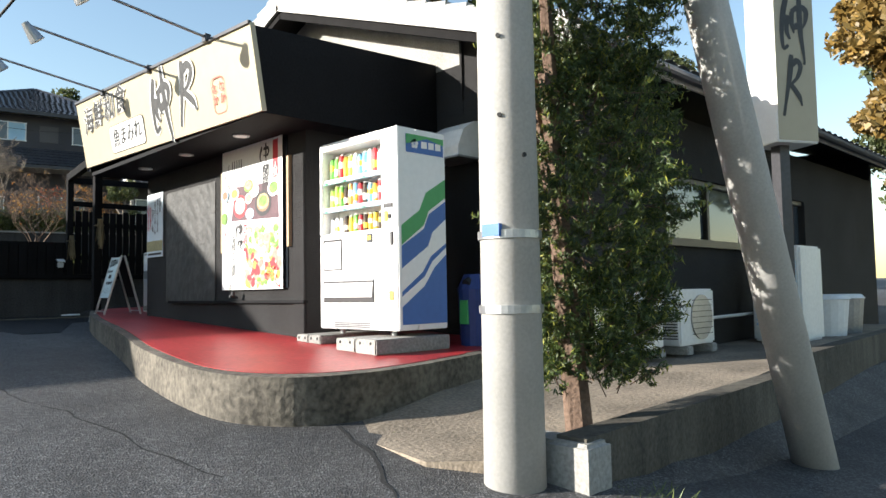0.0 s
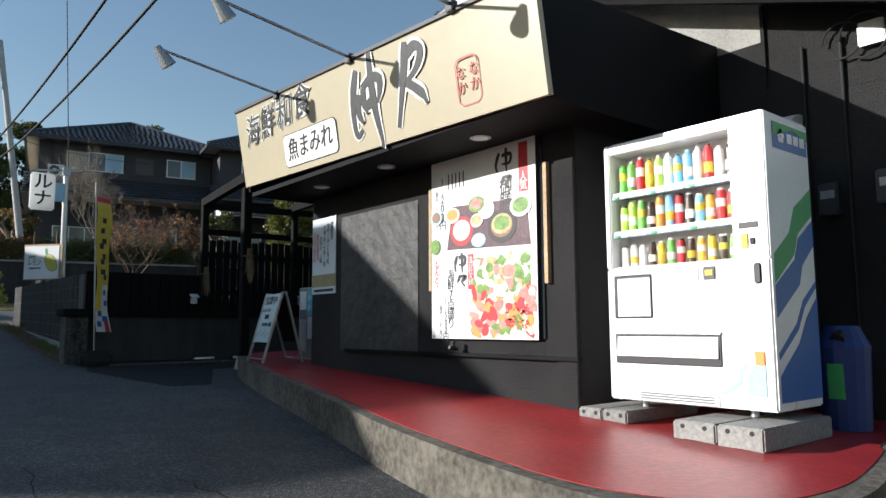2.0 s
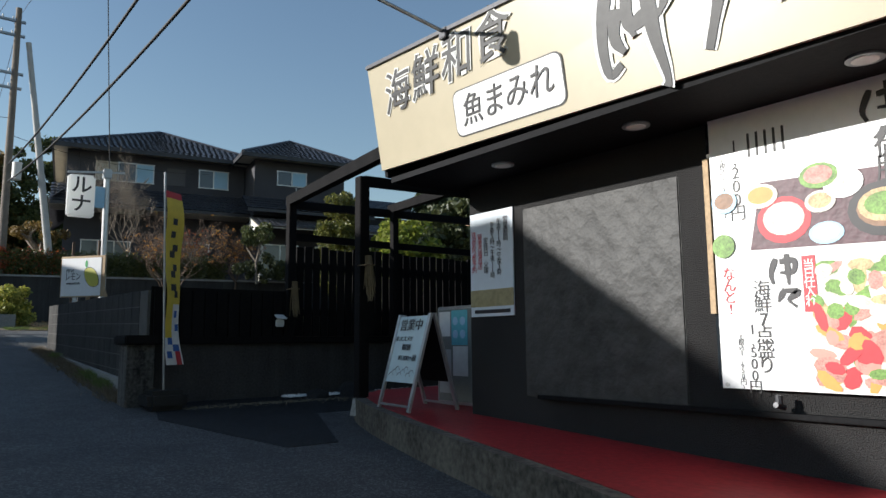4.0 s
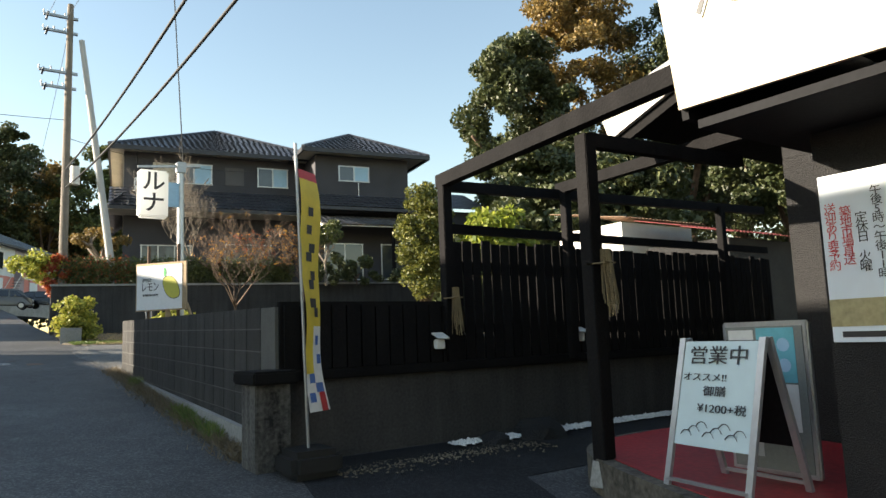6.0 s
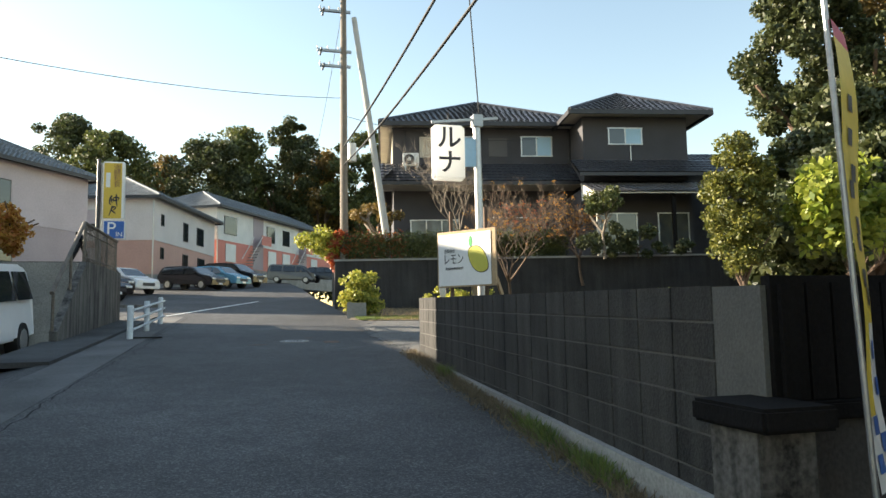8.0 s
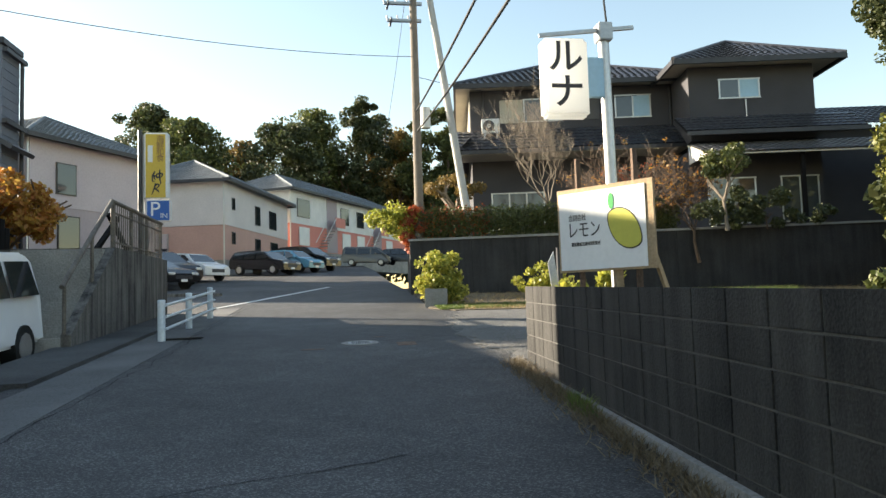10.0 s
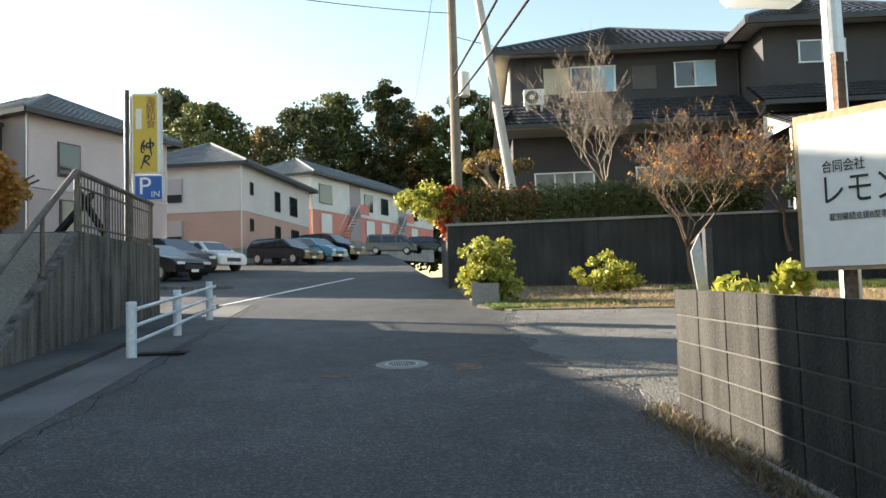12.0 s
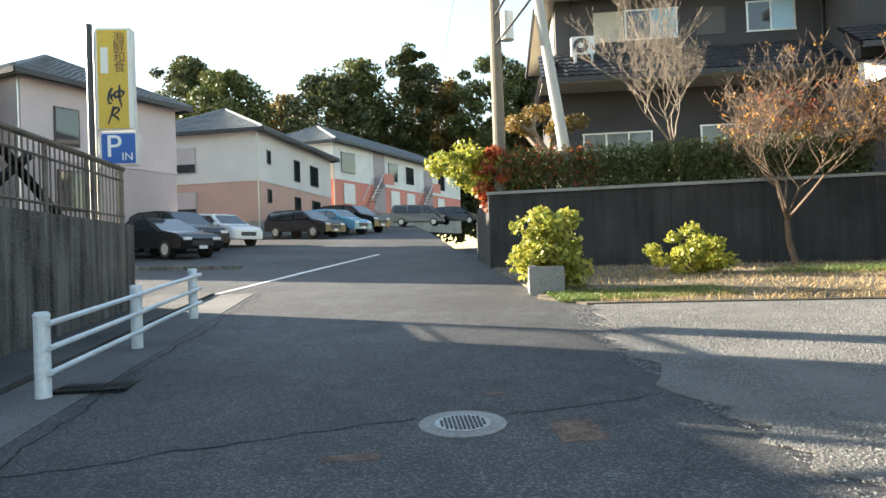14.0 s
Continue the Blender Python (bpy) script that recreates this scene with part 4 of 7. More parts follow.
for x in (8.5, 11.8, 15.2):
    part("porch_post", box(x - 0.07, -4.4, -0.1, x + 0.07, -4.26, 2.95), BLACKWOOD if x > 9 else CREAMW, H)
hwin(2.3, 5.52, 3.95, 6.43, 0.004, 2, True)
hwin(6.2, 5.55, 7.68, 6.45, 0.004, 2, True)
hwin(9.8, 5.6, 11.35, 6.3, -2.2, 2, True)
part("shutter_panel", box(1.26, -0.04, 5.45, 2.24, 0.0, 6.45), CREAMW, H, "cream shutter panel")
part("shutter_panel", box(4.6, -0.03, 5.5, 5.5, 0.0, 6.4), mat("grey_shutter", (0.1, 0.095, 0.095), 0.7, 0, 0.1, 2, 20, 0.1), H, "grey sliding shutter")
hwin(0.8, 0.9, 3.0, 2.4, 0.0, 3)
hwin(4.6, 0.5, 6.8, 2.5, 0.0, 2)
hwin(9.0, 0.6, 10.8, 2.3, -2.6, 2)
hwin(11.8, 0.6, 13.2, 2.3, -2.6, 2)
part("downpipe", tube((0.55, -0.05, 5.0), (0.55, -0.05, 6.9), 0.04), DARKM, H)
part("downpipe", tube((8.5, -0.1, 4.9), (8.5, -0.1, 6.8), 0.04), DARKM, H)
part("conduit", tube((10.8, -2.24, 4.6), (10.8, -2.24, 5.5), 0.025), ALU, H)
part("conduit", tube((10.8, -2.24, 4.62), (13.5, -2.24, 4.66), 0.025), ALU, H)
hca, hsa = math.cos(radians(-10)), math.sin(radians(-10))
hac = thing("air_conditioner", "white outdoor air-conditioner unit on the lower roof", "air conditioner", (6.3 + 0.82 * hca + 0.5 * hsa, 43.1 + 0.82 * hsa - 0.5 * hca, 4.2 + 4.86), -10)
part("case", box(-0.38, -0.15, 0.06, 0.38, 0.15, 0.66, 0.015), WHITE2, hac)
part("fan_grille", tube((-0.08, -0.17, 0.36), (-0.08, -0.14, 0.36), 0.24, n=24), DARKM, hac)
part("fan_hub", tube((-0.08, -0.18, 0.36), (-0.08, -0.17, 0.36), 0.09, n=16), WHITE2, hac)
for x in (-0.26, 0.26):
    part("foot", box(x - 0.04, -0.2, -0.3, x + 0.04, 0.14, 0.06), GREYM, hac)

# ---- left side: stair wall, apartments ----
sw = thing("stair_wall", "stained concrete retaining wall beside the steps", "wall", kind="structure")
part("body", prism([(-3.45, 27.3), (-3.45, 31.2), (-6.2, 31.2), (-6.2, 27.3)], 1.0, 3.36), CONC_OLD, sw)
part("low_wall", prism([(-3.45, 25.2), (-3.45, 27.3), (-3.6, 27.3), (-3.6, 25.2)], 1.0, lambda x, y: 1.9 + (y - 25.2) * 0.69), CONC_OLD, sw)
st = thing("steps", "concrete steps up to the parking terrace", "stairs", kind="structure")
for i in range(9):
    part("step", box(-5.1, 25.2 + i * 0.235, 1.2, -3.6, 25.2 + (i + 1) * 0.235 + 0.01, 1.66 + (i + 1) * 0.185), CONCRETE, st)


def apartment(name, label, at, turn, L, W, h, up_mat, low_mat, roof_mat, wins, front_wins=()):
    """A two-storey block: its near corner at the origin, W along x to the back, L along y away."""
    a = thing(name, label, "apartment building", at, turn)
    part("plinth", box(-W, 0, -1.0, 0, L, 0.45), CONCRETE, a)
    part("wall", box(-W + 0.02, 0.02, 0.45, -0.02, L - 0.02, h / 2), low_mat, a)
    part("wall", box(-W, 0, h / 2 + 0.02, 0, L, h), up_mat, a)
    part("band", box(-W - 0.02, -0.02, h / 2 - 0.06, 0.02, L + 0.02, h / 2 + 0.06), up_mat, a)
    hip("roof", -W, 0, 0, L, h + 0.05, 2.1, 0.55, a, "y" if L > W else "x", roof_mat)
    for x in (-0.05, -W + 0.05):
        part("downpipe", tube((x, -0.06, 0), (x, -0.06, h), 0.05), ALU, a)
    for y0, z0, y1, z1 in wins:
        w = part("window", box(-0.04, y0 - 0.06, z0 - 0.06, 0.05, y1 + 0.06, z1 + 0.06), FRAME, a)
        part("pane", box(0.05, y0, z0, 0.06, y1, z1), GLASS, w)
    for x0, z0, x1, z1, shut in front_wins:
        w = part("window", box(x0 - 0.06, -0.05, z0 - 0.06, x1 + 0.06, 0.04, z1 + 0.06), ALU, a)
        part("pane", box(x0, -0.06, z0, x1, -0.05, z1), GLASS, w)
        if shut:
            part("shutter", box(x0, -0.08, z0 + (z1 - z0) * 0.35, x1, -0.062, z1), APT_L, w)
    return a


apartment("apartment_building", "mauve two-storey apartment block with a grey hip roof", (-13.1, 47.7, 4.2), -30, 7.6, 9, 6.0, APT_L, APT_L2, SHINGLE,
          [(1.5, 1.0, 2.6, 2.5), (1.4, 3.6, 2.4, 5.0)])
apartment("apartment_building", "cream and dusty-pink two-storey apartment block with a grey hip roof", (-6.6, 60.9, 4.8), -14, 13, 7.5, 5.6, APT_W, APT_P, SHINGLE,
          [(1.2, 3.9, 1.6, 4.6), (5.5, 3.3, 6.4, 4.6), (8.5, 3.3, 10, 4.6), (1.2, 1.6, 1.6, 2.3), (5.5, .7, 6.4, 2.2), (8.8, .7, 10.3, 2.2)],
          [(-5.6, 3.4, -3.9, 4.8, True), (-5.6, 0.8, -3.9, 2.2, True)])
apartment("apartment_building", "white and coral two-storey apartment block with outside stairs", (-3.2, 74.4, 6.4), -28, 26, 8, 5.6, PLASTER, APT_PINK, SHINGLE,
          [(1, 3.4, 3, 4.9), (9, 3.4, 10.6, 4.9), (12.5, 3.4, 14, 4.9), (20, 3.4, 21.5, 4.9)],
          [(-5, 3.4, -3, 4.9, False)])
apts = [o for o in bpy.data.objects if o.name.startswith("apartment_building")]
far_apt = max(apts, key=lambda o: o.location.y)
for y in (6.2, 16.4):
    # flat panel on the wall; its darker colour stands in for the opening's shade
    part("recess", box(-0.01, y, 0.5, 0.03, y + 2.0, 5.55), APT_L2, far_apt, "flat panel with the stair opening's shade put into its darker colour")
    for k in range(8):
        part("stair_tread", box(0.05, y - 2.2 + k * 0.28, 0.3 + k * 0.3, 0.95, y - 1.9 + k * 0.28, 0.36 + k * 0.3), GREYM, far_apt)
    for x in (0.08, 0.95):
        part("stair_rail", beam((x, y - 2.2, 1.3), (x, y + 0.1, 3.6), 0.05, 0.05), WHITE2, far_apt)
    part("landing_rail", box(0.9, y, 2.8, 0.95, y + 1.9, 3.7), APT_PINK, far_apt)
for y in (1.2, 9.2, 12.4, 19.6):
    part("roller_shutter", box(0.02, y, 0.9, 0.07, y + 1.7, 2.5), WHITE2, far_apt, "white roller shutter")

# house across the lane, and unseen blocks added to cast shadows
lh = thing("siding_house", "blue-grey horizontally sided house across the lane", "house", (-7.0, 31.0, 1.4))
part("wall", box(-1.5, 0, -0.5, 0, 0.9, 7.0), SIDING, lh)
# the low block and its parapet are added, unseen, to shade the left lane
part("low_wing", box(-5.0, -5.2, -0.5, 0, -0.01, 3.5), SIDING, lh)
part("parapet", box(-1.58, -0.08, 7.0, 0.08, 0.98, 7.15, 0.01), DARKM, lh)
part("low_parapet", box(-5.05, -5.25, 3.5, 0.05, -0.1, 3.58, 0.01), DARKM, lh)
for i in range(30):
    part("siding_board", box(0.0, 0.0, 0.3 + i * 0.22, 0.018, 0.9, 0.3 + i * 0.22 + 0.2), SIDING, lh)
for z in (5.2, 6.85):
    part("gutter", beam((0.12, -0.1, z), (0.12, 1.0, z), 0.1, 0.1), DARKM, lh)
part("downpipe", tube((0.1, 0.85, 0.2), (0.1, 0.85, 6.8), 0.045), DARKM, lh)
part("annex_roof", plate([(0.35, -0.2, 4.6), (0.35, 1.0, 4.6), (-0.1, 1.0, 4.9), (-0.1, -0.2, 4.9)], 0.1), DARKM, lh)
# unseen block, added so its edges shade the shop front and block wall
nb = thing("unseen_shade_house", "plain grey house block out of view, added to shade the lane and shop front", "house", (-5.6, 15.0, 0.9))
part("wall", box(-8, 0, -0.5, 0, 10.45, 5.1), HOUSEW, nb)
part("roof", box(-8.1, -0.05, 5.1, 0.05, 10.5, 5.18), DARKM, nb)
# another added block out of view: it shades the far stretch of lane
nb2 = thing("unseen_shade_house", "plain grey block out of view past the parking lot, added to shade the lane", "house", (-14.5, 44.2, 2.5))
part("wall", box(-3, 0, -0.5, 0, 8, 7.3), HOUSEW, nb2)
part("roof", box(-3.1, -0.05, 7.3, 0.1, 8.05, 7.45), DARKM, nb2)

# ---- poles ----
up = thing("utility_pole", "thick round concrete utility pole with a small blue plate", "utility pole", (2.76, 2.42, 0.0))
part("shaft", tube((0, 0, -0.2), (0, 0, 9), 0.158, 0.115, 64), POLE, up, smooth=True)
part("plate", box(-0.164, -0.07, 1.5, -0.14, 0.04, 1.56), BLUE, up, "small blue number plate")
for z in (1.12, 1.49):
    part("clamp_band", tube((0, 0, z), (0, 0, z + 0.04), 0.163, n=32), GREYM, up)
for z, a in ((2.1, 3.6), (2.1, 5.6), (1.9, 4.4), (2.5, 3.6)):
    part("step_bolt_hole", tube((math.cos(a) * 0.13, math.sin(a) * 0.13, z), (math.cos(a) * 0.157, math.sin(a) * 0.157, z), 0.012), BLACK, up)
lp = thing("leaning_pole", "leaning round concrete stay pole", "utility pole", (5.35, 1.8, -0.2))
part("shaft", tube((0, 0, -0.2), (-2.5, 0.4, 7.0), 0.145, 0.11, 28), POLE, lp, smooth=True)

fp = thing("utility_pole", "weathered far utility pole with cross-arms and a grey transformer", "utility pole", (3.25, 37.2, 4.1))
part("shaft", tube((0, 0, -0.3), (0, 0, 11), 0.16, 0.11, 14), WOODPOLE, fp)
for z, l in ((8.2, 1.0), (7.6, 0.9), (9.8, 0.9), (10.4, 0.9)):
    part("cross_arm", box(-l, -0.06, z, l * 0.3, 0.06, z + 0.09), GREYM, fp)
    part("cross_arm_side", box(-l * 0.9, -0.3, z - 0.02, -l * 0.9 + 0.07, 0.4, z + 0.05), GREYM, fp)
    for x in (-l, -l * 0.6, -l * 0.2):
        part("insulator", tube((x, 0, z + 0.09), (x, 0, z + 0.22), 0.03), WHITE2, fp)
part("transformer", tube((0.35, 0.3, 4.0), (0.35, 0.3, 4.7), 0.17, n=14), WHITE2, fp)
fs_ = thing("leaning_pole", "leaning grey concrete stay pole", "utility pole", (5.0, 36.9, 4.1))
part("shaft", tube((0, 0, -0.3), (-1.35, 0.2, 9.6), 0.15, 0.1, 14), POLE, fs_)


def sweep(name, q, r, n=6):
    """A round cable through a list of points, as one tube."""
    vs, fs = [], []
    for i, p in enumerate(q):
        d = (q[min(i + 1, len(q) - 1)] - q[max(i - 1, 0)]).normalized()
        u = d.orthogonal().normalized()
        w = d.cross(u)
        vs += [tuple(p + (u * math.cos(6.2832 * k / n) + w * math.sin(6.2832 * k / n)) * r) for k in range(n)]
    for i in range(len(q) - 1):
        fs += [(i * n + k, i * n + (k + 1) % n, (i + 1) * n + (k + 1) % n, (i + 1) * n + k) for k in range(n)]
    me = bpy.data.meshes.new(name)
    me.from_pydata(vs, [], fs)
    return me


def wire(name, label, pts, r, sag, material=BLACK):
    """A hanging cable through points, sagging between them."""
    q = []
    for a, b in zip(pts, pts[1:]):
        a, b = Vector(a), Vector(b)
        q += [a.lerp(b, i / 20) - Vector((0, 0, sag * 4 * (i / 20) * (1 - i / 20))) for i in range(20)]
    q.append(Vector(pts[-1]))
    return tagged(part(name, sweep(name, q, r), material, smooth=True), label, "cable")


wire("power_cable", "thick black twisted service cable", [(3.2, 2.4, 8.6), (3.25, 37.2, 8.6)], 0.03, 0.7)
wire("power_cable", "thick black twisted service cable", [(3.6, 2.4, 7.7), (3.25, 37.2, 7.9)], 0.03, 0.75)
wire("overhead_wire", "thin black overhead wire", [(2.7, 2.4, 8.9), (2.4, 37.2, 14.3)], 0.008, 0.5)
wire("overhead_wire", "thin black overhead wire", [(2.9, 2.4, 8.9), (3.1, 37.2, 14.4)], 0.008, 0.5)
wire("overhead_wire", "thin black overhead wire", [(-12, 24, 8.0), (3.2, 37.2, 10.5)], 0.01, 0.6)
wire("overhead_wire", "thin black overhead wire", [(3.3, 37.2, 9.8), (12, 39, 9.8)], 0.01, 0.4)
wire("overhead_wire", "thin black overhead wire", [(3.2, 37.2, 14.0), (4.5, 70, 15)], 0.01, 0.6)

# ---- vending machine ----
VX, VY, VZ = 3.9, 5.76, 0.885
vm = thing("vending_machine", "white drinks vending machine with blue and green side stripes", "vending machine", (VX, VY, VZ))
D, Wd, Ht = 0.58, 1.15, 1.775


def vbox(u0, z0, u1, z1, x0, x1, bev=0.0, bm=None):
    """A box on the machine: u runs across its front from its far edge, x into its depth."""
    return box(x0, -u1, z0, x1, -u0, z1, bev, bm)


part("cabinet", vbox(0, 0.02, Wd, Ht, 0.22, D, 0.01), WHITE, vm)
fr = vbox(0, 0.9, 0.045, Ht, 0.0, 0.22, 0.008)
vbox(0.045, Ht - 0.07, 0.93, Ht, 0.0, 0.22, 0.006, fr)
vbox(0.93, 0.9, Wd, Ht, 0.0, 0.22, 0.008, fr)
part("window_frame", fr, WHITE, vm)
part("lower_door", vbox(0, 0.02, Wd, 0.9, 0.0, 0.22, 0.012), WHITE, vm)
part("display_back", vbox(0.045, 0.9, 0.93, Ht - 0.07, 0.2, 0.218), WHITE2, vm)
CANM = [mat("can_green", (0.15, 0.45, 0.08), 0.35), mat("can_lime", (0.4, 0.6, 0.1), 0.35), RED, ORANGE, mat("can_amber", (0.6, 0.35, 0.05), 0.3), mat("can_sky", (0.2, 0.5, 0.75), 0.3), WHITE, mat("can_dark", (0.06, 0.04, 0.03), 0.3), YELLOW]
rv = random.Random(11)
seq = [[0, 0, 2, 4, 1, 6, 5, 5, 6, 2, 6, 7], [1, 1, 0, 7, 3, 5, 2, 7, 5, 4, 2, 2], [6, 6, 6, 7, 4, 0, 2, 7, 4, 8, 7, 0]]
for r, (zs, hh, ra) in enumerate(((1.43, 0.22, 0.03), (1.16, 0.2, 0.029), (0.91, 0.16, 0.026))):
    part("shelf", vbox(0.045, zs - 0.022, 0.93, zs, 0.03, 0.2), WHITE, vm)
    part("price_strip", vbox(0.05, zs - 0.045, 0.925, zs - 0.023, 0.02, 0.04), PALEBLUE, vm)
    for i in range(12):
        u = 0.09 + i * 0.0725
        h = hh * rv.uniform(0.85, 1.05)
        b = tube((0.1, -u, zs), (0.1, -u, zs + h * 0.88), ra, n=14)
        tube((0.1, -u, zs + h * 0.88), (0.1, -u, zs + h), ra, ra * (0.82 if r else 0.5), 14, b)
        can = part("drink_can", b, CANM[seq[r][i]], vm)
        part("can_label", tube((0.1, -u, zs + h * (.2 if i % 2 else .45)), (0.1, -u, zs + h * (.5 if i % 2 else .72)), ra * 1.03, n=12), WHITE if (i + r) % 3 else YELLOW, can)
        part("cap", tube((0.1, -u, zs + h), (0.1, -u, zs + h + 0.012), ra * (0.75 if r else 0.45), n=10), WHITE if i % 3 else DARKM, can)
        part("button", vbox(u - 0.018, zs - 0.042, u + 0.018, zs - 0.027, 0.012, 0.02), WHITE if i % 4 else GREEN, vm)
vg = part("glass_front", vbox(0.045, 0.9, 0.93, Ht - 0.07, 0.006, 0.01), None, vm, "clear front pane")
gm = bpy.data.materials.new("clear_pane")
gm.use_nodes = True
gb = gm.node_tree.nodes["Principled BSDF"]
gb.inputs["Transmission Weight"].default_value, gb.inputs["Roughness"].default_value, gb.inputs["IOR"].default_value = 1.0, 0.02, 1.1
vg.data.materials.append(gm)
vg.visible_shadow = False
part("coin_panel", vbox(0.965, 0.93, 1.1, 1.13, -0.006, 0.01, 0.004), GREYM, vm)
part("coin_display", vbox(0.975, 1.08, 1.09, 1.115, -0.012, 0.0), INK, vm)
part("coin_slot", vbox(0.985, 0.96, 1.03, 1.05, -0.014, 0.0, 0.004), YELLOW, vm)
part("coin_lever", vbox(1.04, 0.98, 1.07, 1.02, -0.016, 0.0, 0.004), BLACK, vm)
part("lock", vbox(1.05, 0.75, 1.095, 0.87, -0.01, 0.005, 0.01), INK, vm)
part("bill_window", vbox(0.62, 0.79, 0.7, 0.87, -0.008, 0.005, 0.004), GREYM, vm)
part("bill_slot", vbox(0.73, 0.79, 0.81, 0.87, -0.008, 0.005, 0.004), DARKM, vm)
part("bill_light", vbox(0.745, 0.815, 0.795, 0.85, -0.012, -0.006), YELLOW, vm)
part("side_window", vbox(0.06, 0.56, 0.36, 0.85, -0.006, 0.004, 0.01), INK, vm)
part("side_window_print", vbox(0.09, 0.57, 0.35, 0.83, -0.01, -0.005, 0.01), WHITE, vm)
part("delivery_slot", vbox(0.06, 0.26, 0.83, 0.46, -0.006, 0.004, 0.006), INK, vm)
part("delivery_flap", plate([(-0.02, -0.08, 0.31), (-0.02, -0.81, 0.31), (-0.008, -0.81, 0.44), (-0.008, -0.08, 0.44)], 0.006), WHITE2, vm)
part("delivery_rim", vbox(0.06, 0.455, 0.83, 0.47, -0.014, 0.004), GREYM, vm)
part("coin_return", vbox(1.03, 0.28, 1.09, 0.36, -0.008, 0.004, 0.004), ORANGE, vm)
part("kick_grille", vbox(0.22, 0.03, 0.8, 0.09, -0.006, 0.004), GREYM, vm)
for k in range(3):
    part("grille_bar", vbox(0.25, 0.04 + k * 0.016, 0.77, 0.046 + k * 0.016, -0.01, -0.004), INK, vm)
VO, VRr, VU = Vector((0, -Wd, 0)), Vector((0, -1, 0)), Vector((0, 0, 1))
panel("corner_print", (0, 0, 0), (0, -1, 0), (0, 0, 1), [(0.8, 0.1), (0.93, 0.19), (0.93, 0.26), (0.98, 0.3), (0.98, 0.27), (0.95, 0.24), (0.95, 0.17), (0.84, 0.1)], PALEBLUE, vm)
panel("corner_print", (0, 0, 0), (0, -1, 0), (0, 0, 1), [(0.98, 0.1), (0.98, 0.22), (1.03, 0.28), (1.09, 0.28), (1.09, 0.1)], PALEBLUE, vm)
# side stripes
so, sr, su = (0, -Wd, 0), (1, 0, 0), (0, 0, 1)
panel("stripe_white", so, sr, su, rect(0.01, 0.06, D - 0.01, Ht - 0.02), WHITE, vm, 0.001)
panel("stripe_green", so, sr, su, [(0.04, .92), (.25, 1.06), (.33, 1.22), (D - .012, 1.36), (D - .012, 1.19), (.36, 1.06), (.30, .93), (.04, .75)], GREEN, vm)
panel("stripe_blue", so, sr, su, [(0.04, .74), (.30, .9), (.36, 1.03), (D - .012, 1.16), (D - .012, 1.0), (.4, .87), (.35, .75), (.04, .55)], BLUE, vm)
panel("stripe_blue", so, sr, su, [(0.04, .35), (.28, .52), (.38, .66), (D - .012, .78), (D - .012, .74), (.4, .62), (.3, .48), (.04, .31)], BLUE, vm)
panel("stripe_blue", so, sr, su, [(0.04, .07), (0.04, .22), (.3, .4), (.42, .56), (D - .012, .68), (D - .012, .07)], BLUE, vm)
panel("badge", so, sr, su, rect(0.1, 1.56, 0.55, 1.72), BLUE, vm, 0.004)
panel("badge_band", so, sr, su, [(0.1, 1.63), (0.35, 1.7), (0.55, 1.66), (0.55, 1.72), (0.1, 1.72)], GREEN, vm, 0.006)
for a in range(5):
    panel("badge_petal", so, sr, su, oval(0.2 + 0.026 * math.cos(a * 1.2566 + 1.57), 1.64 + 0.026 * math.sin(a * 1.2566 + 1.57), 0.019, 0.019, 10), WHITE, vm, 0.008)
for a in range(3):
    panel("badge_bar", so, sr, su, rect(0.28 + a * 0.085, 1.61, 0.345 + a * 0.085, 1.67), WHITE, vm, 0.008)
for u in (0.2, 0.95):
    part("foot", tube((0.12, -u, -0.03), (0.12, -u, 0.03), 0.025), GREYM, vm)
for nm, y0, y1, x0 in (("a", 5.5, 5.9, 3.72), ("b", 4.55, 5.1, 3.6)):
    for k in range(2):
        yy = y0 + (y1 - y0) * k / 2
        fb_ = thing("footing_block", "grey precast concrete footing block under the vending machine", "concrete block", (0, 0, 0), group="footing blocks")
        part("block", box(x0, yy + 0.004, zp(0, yy) - 0.0, x0 + 0.85, yy + (y1 - y0) / 2 - 0.004, VZ - 0.035, 0.01), CONCRETE, fb_)
        for q in (0.25, 0.75):
            yq = yy + (y1 - y0) / 2 * q
            part("bolt_hole", tube((x0 - 0.002, yq, 0.82), (x0 + 0.03, yq, 0.82), 0.014), BLACK, fb_)

hd = thing("vent_hood", "white metal ventilation hood on the wall", "vent", (5.45, 5.05, 2.62))
bmh = bmesh.new()
prof = [(0, 0), (0, 0.4), (-0.12, 0.38), (-0.28, 0.28), (-0.36, 0.1), (-0.36, 0.0)]
va = [bmh.verts.new((x, -0.02, z)) for x, z in prof]
vb = [bmh.verts.new((x, 0.45, z)) for x, z in prof]
bmh.faces.new(va)
bmh.faces.new(vb[::-1])
for i in range(len(prof)):
    bmh.faces.new((va[i], vb[i], vb[(i + 1) % 6], va[(i + 1) % 6]))
bmesh.ops.recalc_face_normals(bmh, faces=bmh.faces)
part("hood", bmh, WHITE2, hd)
part("drip_edge", box(-0.37, -0.03, -0.02, 0, 0.46, 0.0), GREYM, hd)
rb = thing("recycling_bin", "dark blue plastic recycling bin with a green sticker", "bin", (4.85, 4.62, zp(0, 4.62)))
part("body", tube((0, 0, 0), (0, 0, 0.52), 0.14, 0.16, 16), BINBLUE, rb)
part("lid", tube((0, 0, 0.52), (0, 0, 0.66), 0.165, 0.1, 16), BINBLUE, rb)
part("sticker", box(-0.165, -0.05, 0.2, -0.135, 0.04, 0.42), GREEN, rb)
